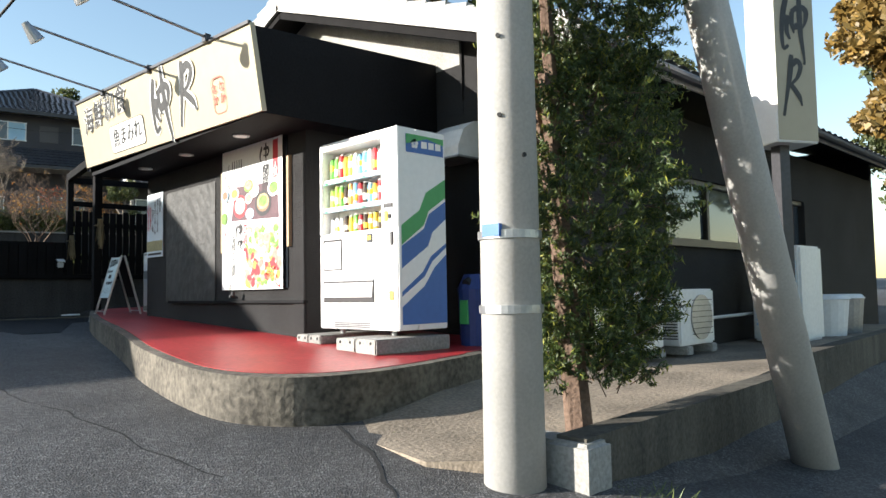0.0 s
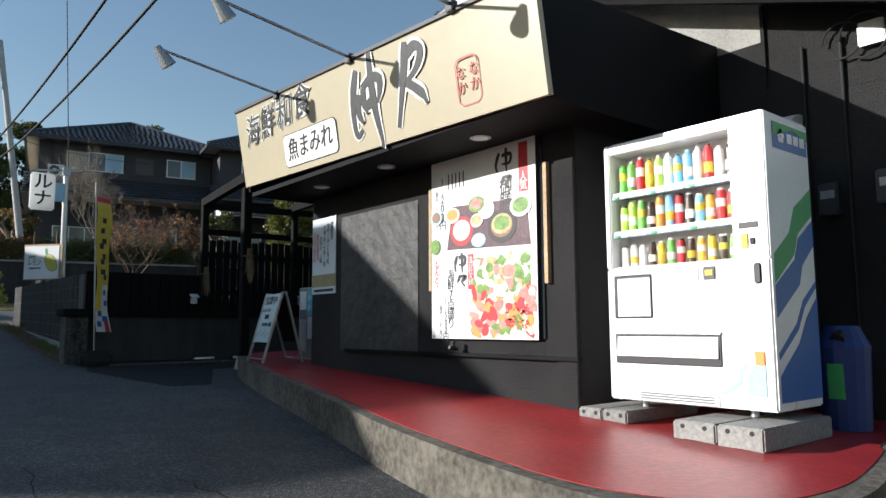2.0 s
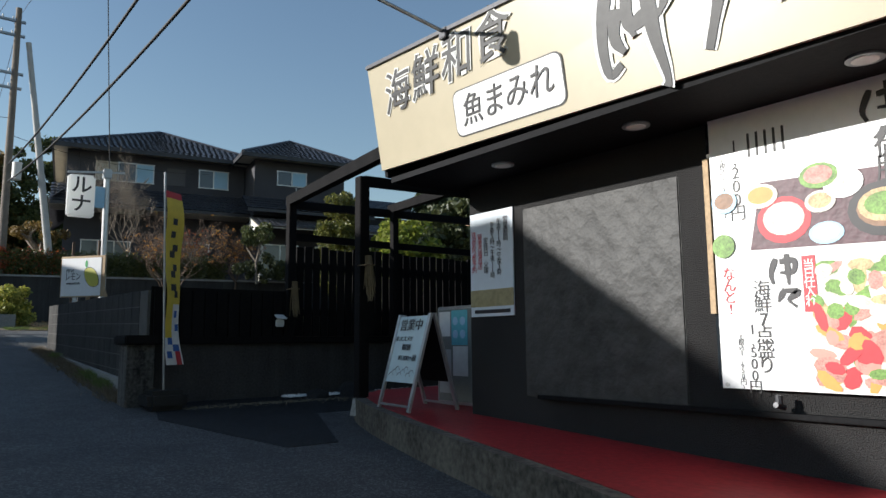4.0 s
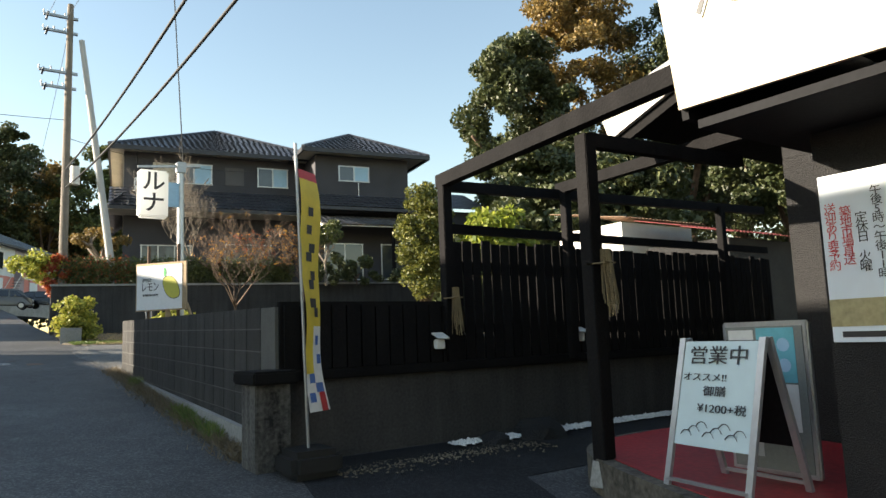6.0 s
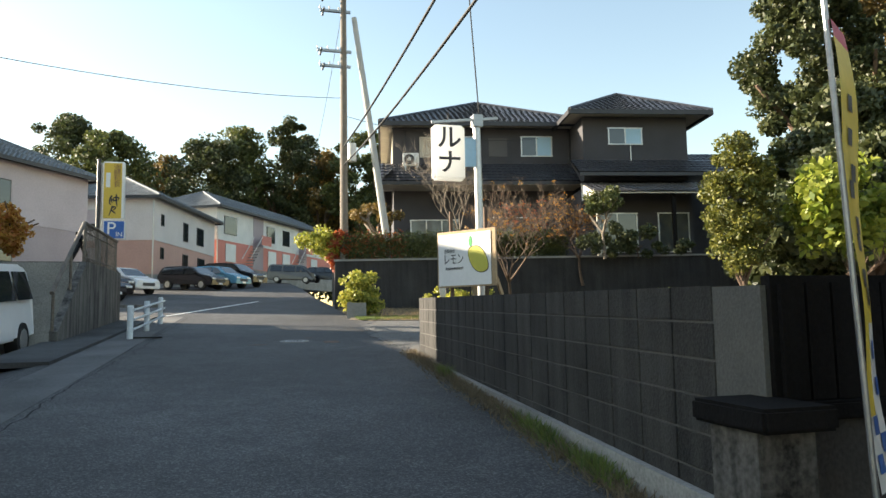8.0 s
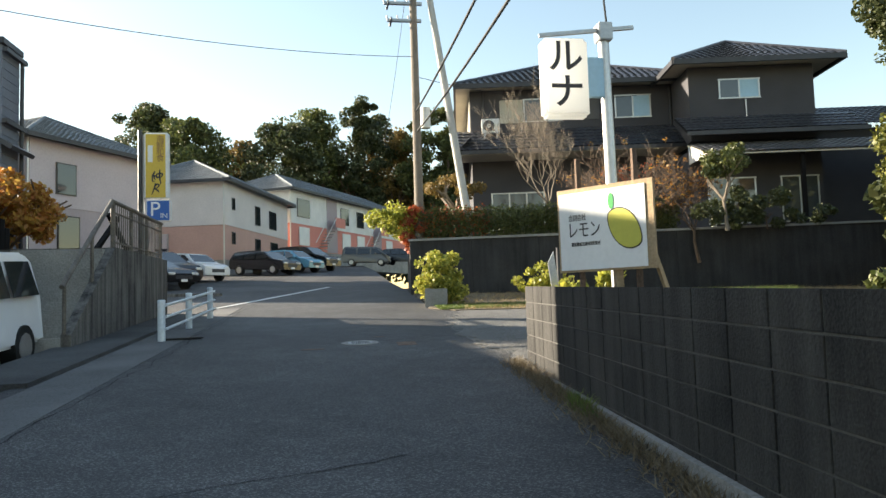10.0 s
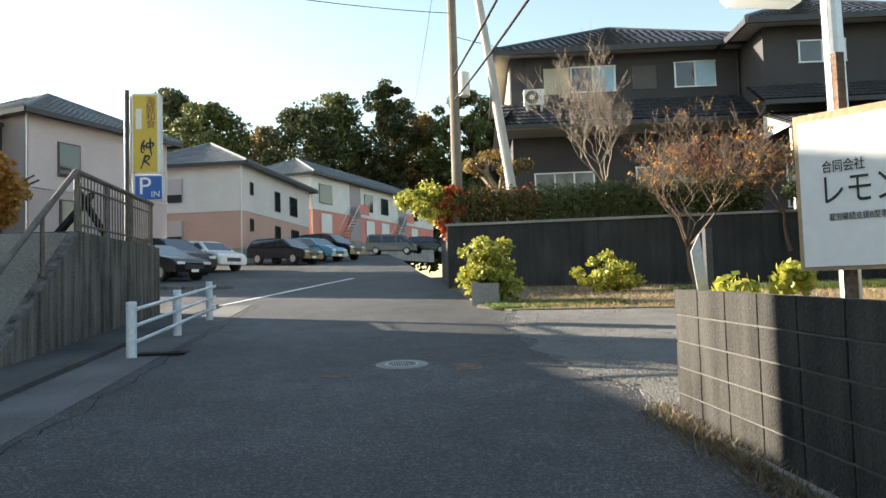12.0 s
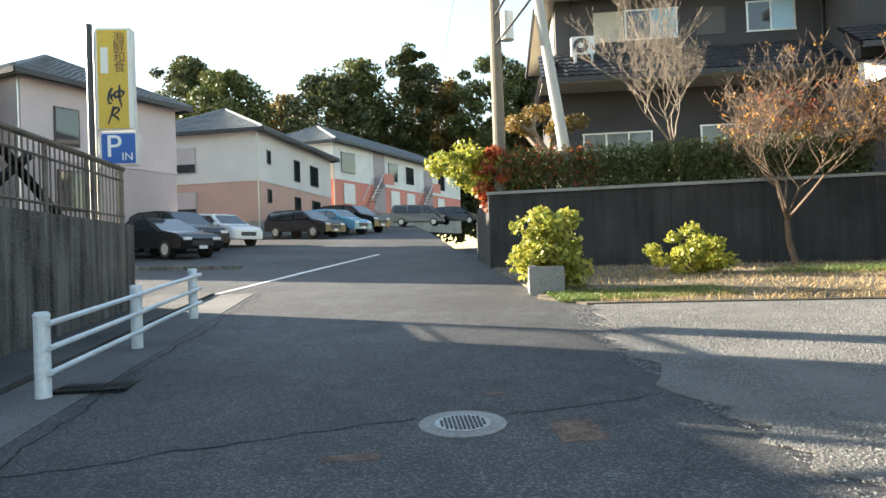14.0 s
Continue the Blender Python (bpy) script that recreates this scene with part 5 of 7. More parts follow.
part("mouth", tube((-0.14, -0.02, 0.57), (-0.08, -0.02, 0.6), 0.045), BLACK, rb)
for y, z, w in ((4.85, 2.32, 0.14), (4.45, 2.36, 0.16)):
    mt = thing("electric_meter", "dark electricity meter box on the black wall", "meter", (5.45, y, z), group="meters")
    part("case", box(-0.1, -w / 2, -0.12, 0, w / 2, 0.12, 0.01), DARKM, mt)
    part("dial", box(-0.105, -0.05, 0.0, -0.1, 0.05, 0.06), GREYM, mt)
jb = thing("junction_box", "small grey junction box with looping cables", "junction box", (5.45, 4.5, 3.5))
part("case", box(-0.06, -0.09, -0.09, 0, 0.09, 0.09, 0.008), GREYM, jb)
for k, (dy, r_) in enumerate(((0.2, .14), (-.15, .12), (.05, .17))):
    lb = bmesh.new()
    for i in range(14):
        a0, a1 = i / 14 * 5.2, (i + 1) / 14 * 5.2
        tube((-.05, dy + r_ * math.cos(a0), r_ * math.sin(a0)), (-.05, dy + r_ * math.cos(a1), r_ * math.sin(a1)), 0.009, n=5, bm=lb)
    part("cable_loop", lb, BLACK, jb)
for y in (5.0, 4.72, 4.3, 4.16):
    pp = tagged(part("conduit", tube((5.42, y, 0.75), (5.43, y, 3.55), 0.013, n=8), BLACK), "black conduit running up the wall", "pipe", group="conduits")

# ---- banner, window frame, notice, A-board ----
wf = thing("window_2", "bronze-framed shop window behind the banner", "window", kind="structure")
part("pane", box(3.915, 6.36, 1.3, 3.925, 7.74, 2.88), GLASS, wf)
for y in (6.3, 7.72):
    part("window_frame", box(3.89, y, 1.72, 3.93, y + 0.035, 2.66), WOODP, wf)
bn = thing("menu_banner", "large printed menu banner with photographs of set meals and sashimi", "banner", (3.885, 7.7, 1.29))
BW, BH = 1.3, 1.63
part("cloth", box(-0.004, -BW, 0, 0, 0, BH), WHITE, bn, "white vinyl sheet")
bo, br_, bu = Vector((-0.004, 0, 0)), Vector((0, -1, 0)), Vector((0, 0, 1))
rp = random.Random(4)


def bp(nm, pts, m_, lift=0.002, label=""):
    return panel(nm, bo, br_, bu, pts, m_, bn, lift, label, 0.001)


bp("tray_print", [(0.22, .78), (1.24, .74), (1.2, 1.12), (.3, 1.16)], mat("tray_print", (0.1, 0.05, 0.06), 0.5), 0.002, "dark tray")
FOOD = [mat("food_white", (0.6, 0.55, 0.48), 0.5, 0, .3, 20, 90, 0), mat("food_cream", (0.5, 0.36, 0.18), 0.5, 0, .4, 20, 90, 0), SALMON, ORANGE, mat("food_green", (0.14, 0.26, 0.05), 0.5, 0, .5, 20, 90, 0), RED, mat("food_brown", (0.25, 0.14, 0.08), 0.5), mat("food_pink", (0.5, 0.22, 0.18), 0.5, 0, .4, 20, 90, 0)]
dn = 0
for a, b, ra, rb_, m0, m1 in ((.42, .93, .15, .13, RED, FOOD[0]), (.42, .94, .115, .09, FOOD[0], FOOD[0]), (.92, .92, .17, .14, INK, FOOD[6]), (.92, .94, .12, .085, FOOD[1], FOOD[4]), (.64, .83, .09, .06, PALEBLUE, FOOD[0]), (.3, 1.08, .1, .07, FOOD[0], FOOD[3]), (.62, 1.0, .08, .06, FOOD[0], FOOD[1]), (.74, 1.08, .1, .08, WHITE, FOOD[0]), (1.14, 1.06, .12, .09, WHITE, FOOD[4]), (.62, 1.14, .1, .07, FOOD[4], FOOD[7]), (.06, .82, .07, .07, FOOD[4], FOOD[4]), (.08, 1.08, .08, .07, PALEBLUE, FOOD[6])):
    lf = 0.0035 + 0.0006 * dn
    dn += 1
    bp("dish_print", oval(a, b, ra, rb_), m0, lf)
    bp("food_print", oval(a, b + 0.005, ra * 0.75, rb_ * 0.7), m1, lf + 0.0003)
bp("sashimi_plate_print", [(.55, .02), (1.28, .02), (1.29, .7), (.95, .72), (.62, .66), (.5, .3)], FOOD[0], 0.002, "plate of sashimi")
for i in range(150):
    a, b = rp.uniform(.56, 1.26), rp.uniform(.05, .66)
    ca, cb = rp.uniform(.03, .085), rp.uniform(.02, .055)
    th = rp.uniform(0, 3.14)
    m_ = rp.choice([FOOD[0], FOOD[2], FOOD[7], FOOD[3], FOOD[4], FOOD[7], FOOD[5], FOOD[5]] if b < .4 else [FOOD[0], FOOD[1], FOOD[4], FOOD[0], FOOD[4], FOOD[7]])
    pts = [(min(1.29, a + ca * math.cos(t) * math.cos(th) - cb * math.sin(t) * math.sin(th)), max(0.01, b + ca * math.cos(t) * math.sin(th) + cb * math.sin(t) * math.cos(th))) for t in [k * 0.7854 for k in range(8)]]
    bp("sashimi_print", pts, m_, 0.0025 + i * 0.00002)
for i in range(60):
    a, b = rp.uniform(.95, 1.22), rp.uniform(.1, .24)
    bp("shrimp_print", stroke([(a, b), (a + rp.uniform(-.06, .06), b + rp.uniform(-.05, .05))], .014, .004), FOOD[5] if i % 2 else ORANGE, 0.006)
bp("red_strip", rect(1.12, 1.17, 1.22, 1.57), RED, 0.003)
bp("red_strip", rect(.5, .42, .57, .72), RED, 0.004)
F = (-1, 0, 0)


def bl(nm, text, size, m_, a, b, vertical=True, width=None):
    letters(nm, text, size, m_, bn, bo + br_ * a + bu * b, F, vertical=vertical, width=width, extrude=0.0005)


strokes("brush_mark", bo, br_, bu, [[(.9, 1.53), (.86, 1.43), (.88, 1.37)], [(.93, 1.5), (1.03, 1.5), (1.02, 1.43), (.93, 1.43)], [(.98, 1.56), (.985, 1.36)], [(.95, 1.33), (.92, 1.24)], [(.95, 1.32), (1.03, 1.31), (.97, 1.26), (1.02, 1.22)]], 0.03, INK, bn, 0.004)
bl("headline", "御膳", 0.15, INK, .97, 1.17)
bl("red_lettering", "人気", 0.09, WHITE, 1.17, 1.25)
bl("price", "1,200円", 0.1, INK, .16, 1.2)
bl("price_small", "(税込1,320円)", 0.045, INK, .08, 1.17)
strokes("brush_mark", bo, br_, bu, [[(.36, .72), (.33, .64), (.34, .58)], [(.38, .7), (.46, .7), (.45, .64), (.38, .64)], [(.42, .74), (.425, .57)], [(.4, .55), (.36, .48)], [(.4, .54), (.47, .53), (.42, .49), (.46, .45)]], 0.03, INK, bn, 0.004)
bl("headline", "海鮮7点盛り", 0.105, INK, .27, .34)
bl("red_lettering", "当日仕入れ", 0.062, WHITE, .535, .57)
bl("red_lettering", "なんと!", 0.085, RED, .08, .55)
bl("price", "1,500円", 0.08, INK, .2, .17)
bl("price_small", "(税込1,650円)", 0.04, INK, .13, .15)
for a in range(5):
    bp("small_print", rect(.24 + a * .05, 1.32, .255 + a * .05, 1.46), INKG, 0.003)
for a, b in ((0.03, 0.02), (BW - 0.03, 0.02), (0.03, BH - 0.02), (BW - 0.03, BH - 0.02)):
    part("eyelet", tube(bo + br_ * a + bu * b, bo + br_ * a + bu * b + Vector((-0.006, 0, 0)), 0.012, n=10), ALU, bn)
tp = thing("water_tap", "small black tap on the pipe ledge", "tap", (3.88, 7.35, 1.2))
part("spout", tube((0, 0, 0), (-0.09, 0, 0.02), 0.015), DARKM, tp)
part("handle", tube((-0.05, 0, 0.02), (-0.05, 0, 0.07), 0.02), DARKM, tp)

nt_ = thing("opening_hours_notice", "white opening-hours notice with red and dark words, gold foot", "notice", (3.925, 9.98, 1.77))
part("board", box(-0.01, -0.52, 0, 0, 0, 0.87), mat("notice_white", (0.62, 0.68, 0.74), 0.5, 0, 0.04, 1, 10, 0), nt_)
panel("gold_strip", (-0.01, 0, 0), (0, -1, 0), (0, 0, 1), rect(0, 0.08, 0.52, 0.22), mat("dull_gold", (0.3, 0.26, 0.14), 0.5), nt_)
panel("number_bar", (-0.01, 0, 0), (0, -1, 0), (0, 0, 1), rect(0.05, 0.025, 0.48, 0.055), INK, nt_)
for a, tx, m_, b in ((0.44, "営業時間", INK, .7), (0.36, "午前11時〜午後3時", INK, .56), (0.28, "午後5時〜午後11時", INK, .54), (0.2, "定休日 火曜", INK, .5), (0.125, "築地市場直送", RED, .54), (0.05, "送迎あり要予約", RED, .54)):
    letters("column", tx, 0.062 if len(tx) < 8 else 0.058, m_, nt_, (-0.01, -a, b), F, vertical=True, extrude=0.0005)

ab = thing("a_board", "white-framed A-board with a handwritten menu on pale panel", "sign", (3.71, 10.48, zp(0, 10.48)), -97)
for s_ in (-1, 1):
    for x in (-0.24, 0.24):
        part("leg", beam((x, s_ * 0.28, 0), (x, s_ * 0.02, 0.95), 0.035, 0.025), ALU, ab, "white metal leg")
    part("cross_rail", beam((-0.24, s_ * 0.27, 0.05), (0.24, s_ * 0.27, 0.05), 0.03, 0.02), ALU, ab)
    pts = [(-0.22, s_ * 0.215, 0.27), (0.22, s_ * 0.215, 0.27), (0.22, s_ * 0.03, 0.93), (-0.22, s_ * 0.03, 0.93)]
    part("panel", plate(pts, 0.012), mat("menu_panel", (0.55, 0.66, 0.68), 0.4, 0, 0.05, 1, 10, 0) if s_ < 0 else BLACKPAINT, ab)
fa = Vector((0, -0.96, 0.27))
ua = Vector((0, 0.27, 0.96))
ao = Vector((0, -0.125, 0.6)) + fa * 0.004
letters("headline", "営業中", 0.13, INK, ab, ao + ua * 0.24, fa, ua, width=0.34)
letters("line", "オススメ!!", 0.06, INK, ab, ao + ua * 0.1 + Vector((-0.07, 0, 0)), fa, ua)
letters("line", "御膳", 0.07, INK, ab, ao + ua * 0.01, fa, ua)
letters("line", "¥1200+税", 0.07, INK, ab, ao + ua * -0.1 + Vector((0.05, 0, 0)), fa, ua)
for k in range(8):
    strokes("wave_drawing", ao + ua * (-0.28 + 0.03 * (k % 3)) + Vector((-0.18 + k * 0.045, 0, 0)), (1, 0, 0), ua, [[(0, 0), (.02, .03), (.05, .03), (.07, 0)]], 0.006, INK, ab)
ab.scale = (1.14, 0.85, 0.86)
an = thing("poster_stand", "aluminium-framed notice stand with pinned blue and white papers", "sign", (4.2, 10.53, zp(0, 10.53)), -92)
part("frame", box(-0.28, -0.02, 0.0, 0.28, 0.02, 0.9, 0.01), ALU, an)
part("backing", box(-0.25, -0.026, 0.03, 0.25, -0.0205, 0.87), mat("grey_felt", (0.2, 0.21, 0.2), 0.9, 0, 0.1, 4, 60, 0.1), an)
for x0, z0, x1, z1, m_ in ((-0.23, 0.62, -0.06, 0.85, WHITE2), (-0.04, 0.54, 0.2, 0.86, mat("blue_paper", (0.13, 0.42, 0.5), 0.7, 0, 0.1, 4, 20, 0)), (-0.02, 0.26, 0.2, 0.53, WHITE2), (-0.23, 0.1, -0.05, 0.5, mat("grey_paper", (0.4, 0.42, 0.43), 0.7, 0, 0.1, 4, 20, 0))):
    part("paper", box(x0, -0.03, z0, x1, -0.027, z1), m_, an)
for x, z in ((0.02, 0.76), (0.13, 0.76), (0.02, 0.64), (0.13, 0.64)):
    panel("paper_print", (0, -0.031, 0), (1, 0, 0), (0, 0, 1), oval(x, z, 0.04, 0.04, 12), PALEBLUE, an, 0.001)

# ---- signs along the lane ----
lb_ = thing("lemon_board", "white company signboard with a yellow lemon on a timber frame", "sign", (2.82, 20.05, 2.47))
lb_.scale = (0.73, 0.73, 1.0)
e0, e1 = Vector((-0.36, 0.5, 0)), Vector((0.38, -0.46, 0))
lr = (e1 - e0).normalized()
ln_ = lr.cross(Vector((0, 0, 1))).normalized()
part("backing", plate([e0 - ln_ * .012 - lr * .03 - Vector((0, 0, .02)), e1 + lr * .1 - ln_ * .012 - Vector((0, 0, .02)), e1 + lr * .1 - ln_ * .012 + Vector((0, 0, .76)), e0 - lr * .03 - ln_ * .012 + Vector((0, 0, .76))], 0.04), WOODP, lb_, "raw plywood edge")
part("face", plate([e0, e1, e1 + Vector((0, 0, .72)), e0 + Vector((0, 0, .72))], 0.008), WHITE, lb_)
for a in (0.25, 1.05):
    part("post", box(-0.03, -0.03, -0.9, 0.03, 0.03, 1.05), BARK, lb_).location = e0 + lr * a - ln_ * 0.09
part("strut", beam(e0 + lr * 1.25 - ln_ * 0.1 + Vector((0, 0, 0.1)), e0 + lr * 1.4 - ln_ * 0.5 + Vector((0, 0, -0.7)), 0.05, 0.05), WOODP, lb_)
part("strut", beam(e0 + lr * 0.75 - ln_ * 0.12 + Vector((0, 0, 0.6)), e0 + lr * 0.75 - ln_ * 0.12 + Vector((0, 0, -0.8)), 0.09, 0.09), WOODP, lb_)
UZ = Vector((0, 0, 1))
letters("headline", "レモン", 0.17, INKG, lb_, e0 + lr * .36 + UZ * .36, ln_, width=0.44)
letters("subtitle", "合同会社", 0.065, INKG, lb_, e0 + lr * .27 + UZ * .48, ln_)
letters("small_line", "就労継続支援B型事業所", 0.04, INKG, lb_, e0 + lr * .38 + UZ * .235, ln_)
lem = [(1.04 + .24 * math.cos(t) * (1 + .12 * abs(math.cos(t)) ** 8), .37 + .155 * math.sin(t)) for t in [k * .2618 for k in range(24)]]
ang = -0.5


def tilt(p):
    x, y = p[0] - 1.04, p[1] - .37
    return 0.93 + x * 0.9 * math.cos(ang) - y * math.sin(ang), .35 + x * math.sin(ang) + y * math.cos(ang)


panel("lemon_outline", e0, lr, UZ, [tilt((1.04 + (a - 1.04) * 1.06 , .37 + (b - .37) * 1.07)) for a, b in lem], INK, lb_, 0.003)
panel("lemon", e0, lr, UZ, [tilt(p) for p in lem], LEMON, lb_, 0.006)
panel("leaf", e0, lr, UZ, oval(.76, .6, .04, .075, 12), GREEN, lb_, 0.006)

lu = thing("hanging_sign", "white light-box sign with black katakana on a steel pole", "sign", (2.96, 21.28, 0))
ACRYL = leafmat("white_acrylic", (0.86, 0.86, 0.84), (0.86, 0.86, 0.84), 0.6)
part("light_box", box(-0.25, -0.1, 4.17, 0.26, 0.1, 5.04, 0.035), ACRYL, lu, "translucent white acrylic box")
for ch, z in (("ル", 4.81), ("ナ", 4.42)):
    letters("lettering", ch, 0.4, INK, lu, (0.0, -0.1, z), (0, -1, 0), bold=0.006)
part("second_box", box(0.27, -0.03, 4.4, 0.46, 0.03, 4.85, 0.01), PALEBLUE, lu, "pale blue smaller box")
part("pole", tube((0.53, 0.05, 1.9), (0.5, 0.05, 5.2), 0.065, 0.06, 14), ALU, lu)
part("top_arm", beam((-0.25, 0.03, 5.1), (0.85, 0.03, 5.22), 0.04, 0.04), GREYM, lu)
part("cap_box", box(0.42, -0.05, 5.05, 0.58, 0.12, 5.25, 0.01), GREYM, lu)
tagged(part("cable", tube((3.5, 21.3, 5.2), (3.3, 21.5, 9.5), 0.012, n=6), BLACK), "thin black wire running up from the sign pole", "cable")

fl = thing("banner_flag", "tall yellow nobori banner flag on a thin pole", "flag", (2.33, 13.05, zr(13.05)))
part("pole", tube((0, 0, 0.15), (-0.07, 0.02, 2.5), 0.012, n=8), GREYM, fl)
part("weight_base", box(-0.2, -0.2, 0, 0.2, 0.2, 0.2, 0.05), BLACK, fl, "black water-weight base")
NS = 26


def flagp(i, w):
    f = i / NS
    y = 0.15 * w
    x = -0.06 + 0.07 * f + 0.03 * math.sin(f * 7) * w + 0.2 * w + 0.015 * math.sin(f * 13)
    return (x, y * (0.9 + 0.1 * math.sin(f * 5)), 2.3 - f * 1.85)


def cloth(nm, i0, i1, w0, w1, m_, off=0.0, label=""):
    bm = bmesh.new()
    rows = [[bm.verts.new(Vector(flagp(i, w0 + (w1 - w0) * k / 4)) + Vector((off * .4, -off * .9, 0))) for k in range(5)] for i in range(i0, i1 + 1)]
    for a, b in zip(rows, rows[1:]):
        for k in range(4):
            bm.faces.new((a[k], a[k + 1], b[k + 1], b[k]))
    return part(nm, bm, m_, fl, label, smooth=True)


cloth("cloth", 0, 1, 0, 1, RED, 0, "red and white head")
cloth("cloth", 1, 17, 0, 1, YELLOW, 0, "yellow body")
cloth("cloth", 17, 22, 0, 0.5, YELLOW, 0, "yellow body")
cloth("cloth", 17, 22, 0.5, 1, WHITE2, 0, "white and blue foot")
cloth("cloth", 22, NS, 0, 1, WHITE2, 0, "white and blue foot")
for i, (w0, w1) in ((4, (.35, .6)), (6, (.3, .55)), (8, (.45, .75)), (9, (.3, .6)), (11, (.5, .75)), (12, (.35, .65)), (14, (.3, .7)), (15, (.55, .8))):
    cloth("brush_mark", i, i + 1, w0, w1, INK, 0.004)
for i, w0, w1 in ((18, .6, .8), (20, .7, .95), (22, .2, .5), (23, .5, .9), (24, .1, .4)):
    cloth("wave_print", i, i + 1, w0, w1, BLUE, 0.004)
cloth("red_mark", 24, 26, 0.6, 0.9, RED, 0.006)

ps = thing("parking_sign", "amber shop sign over a blue parking sign on a post", "sign", (-3.68, 31.4, 2.0))
part("post", tube((-0.42, 0, 0), (-0.42, 0, 4.5), 0.05), DARKM, ps)
part("post", tube((-0.36, 0.06, 0), (-0.36, 0.06, 4.4), 0.03), GREYM, ps)
part("light_box", box(-0.3, -0.1, 2.84, 0.24, 0.1, 4.42, 0.02), WHITE2, ps)
panel("amber_face", (-0.27, -0.1, 2.86), (1, 0, 0), UZ, rect(0, 0, 0.45, 1.52), GOLD, ps)
letters("lettering", "海鮮和食", 0.19, BROWN, ps, (0.06, -0.104, 4.02), (0, -1, 0), vertical=True)
panel("pale_plaque", (-0.27, -0.1, 2.86), (1, 0, 0), UZ, rect(0.05, 0.85, 0.16, 1.25), WHITE2, ps, 0.005)
for oz, L_ in ((3.2, A), (2.9, B)):
    strokes("brush_mark", (-0.18, -0.1, oz), (1, 0, 0), UZ, [[(a * .55 + .05, b * .42) for a, b in l] for l in L_], 0.035, INK, ps, 0.006)
part("parking_box", box(-0.26, -0.1, 2.3, 0.28, 0.1, 2.8, 0.015), WHITE2, ps)
panel("blue_face", (-0.24, -0.1, 2.32), (1, 0, 0), UZ, rect(0, 0, 0.5, 0.46), BLUE, ps)
letters("letter", "P", 0.48, WHITE, ps, (-0.06, -0.105, 2.57), (0, -1, 0))
letters("arrow_word", "IN", 0.17, WHITE, ps, (0.14, -0.105, 2.42), (0, -1, 0))

# pale pole sign in the yard
ys = thing("pole_sign", "pale yellow double-sided shop sign on a dark steel post", "sign", (7.45, 2.75, 0.5), -28)
part("post", box(-0.06, -0.06, 0, 0.06, 0.06, 2.3), DARKM, ys)
part("light_box", box(-0.2, -0.2, 2.15, 0.3, 0.2, 4.9, 0.01), WHITE, ys)
panel("yellow_face", (-0.19, -0.202, 2.17), (1, 0, 0), UZ, rect(0, 0, 0.48, 2.7), SIGN, ys)
for oz, L_ in ((3.1, A), (2.45, B)):
    strokes("brush_mark", (-0.12, -0.202, oz - 0.1), (1, 0, 0), UZ, [[(a * .75, b * .95) for a, b in l] for l in L_], 0.055, INKG, ys, 0.006)

# ---- guard rail, stair rail ----
gr = thing("guard_rail", "pale blue-white tubular guard rail beside the lane", "guard rail")
GP = [(-2.33, 25.86, 1.63), (-2.31, 27.88, 1.77), (-2.29, 30.02, 1.92)]
for x, y, z in GP:
    po = part("post", tube((x, y, z - 0.15), (x, y, z + 0.72), 0.06, n=16), RAILW, gr)
    part("cap", tube((x, y, z + 0.72), (x, y, z + 0.75), 0.067, 0.05, 16), RAILW, po)
for (a, b) in zip(GP, GP[1:]):
    for h in (0.28, 0.47, 0.66):
        part("rail", tube((a[0] + 0.075, a[1] - 0.05, a[2] + h), (b[0] + 0.075, b[1] + 0.12, b[2] + h + 0.005), 0.024, n=10), RAILW, gr)
RAILB = mat("weathered_rail", (0.14, 0.12, 0.1), 0.6, 0.3, 0.4, 3, 30, 0.2)
hr = thing("stair_rail", "weathered metal handrail and railing above the steps", "railing")
part("handrail", tube((-3.55, 25.1, 2.6), (-3.55, 27.45, 4.22), 0.04), RAILB, hr)
part("handrail", tube((-3.55, 27.45, 4.22), (-3.55, 31.1, 4.2), 0.04), RAILB, hr)
for y in (25.2, 26.4, 27.45):
    part("upright", tube((-3.55, y, 1.9), (-3.55, y, 2.67 + (y - 25.2) * 0.69), 0.028), RAILB, hr)
for k in range(29):
    y = 27.5 + k * 0.128
    part("baluster", tube((-3.55, y, 3.3), (-3.55, y, 4.2), 0.011 if k % 9 else 0.03, n=6), RAILB, hr)
for z in (3.48, 4.02):
    part("rail", tube((-3.55, 27.45, z), (-3.55, 31.1, z), 0.018), RAILB, hr)
part("brace", beam((-3.9, 27.6, 3.3), (-3.9, 29.0, 4.1), 0.08, 0.08), BLACKWOOD, hr)
part("brace", beam((-3.9, 29.8, 3.4), (-3.9, 28.4, 4.1), 0.08, 0.08), BLACKWOOD, hr)
bf = thing("board_fence", "black timber board fence above the steps", "fence", kind="structure")
for k in range(16):
    part("board", box(-5.7, 25.2 + k * 0.2, 1.6, -5.66, 25.38 + k * 0.2, 4.0 - (0.15 if k % 3 == 0 else 0)), BLACKWOOD, bf)

# ---- air conditioners in the yard ----


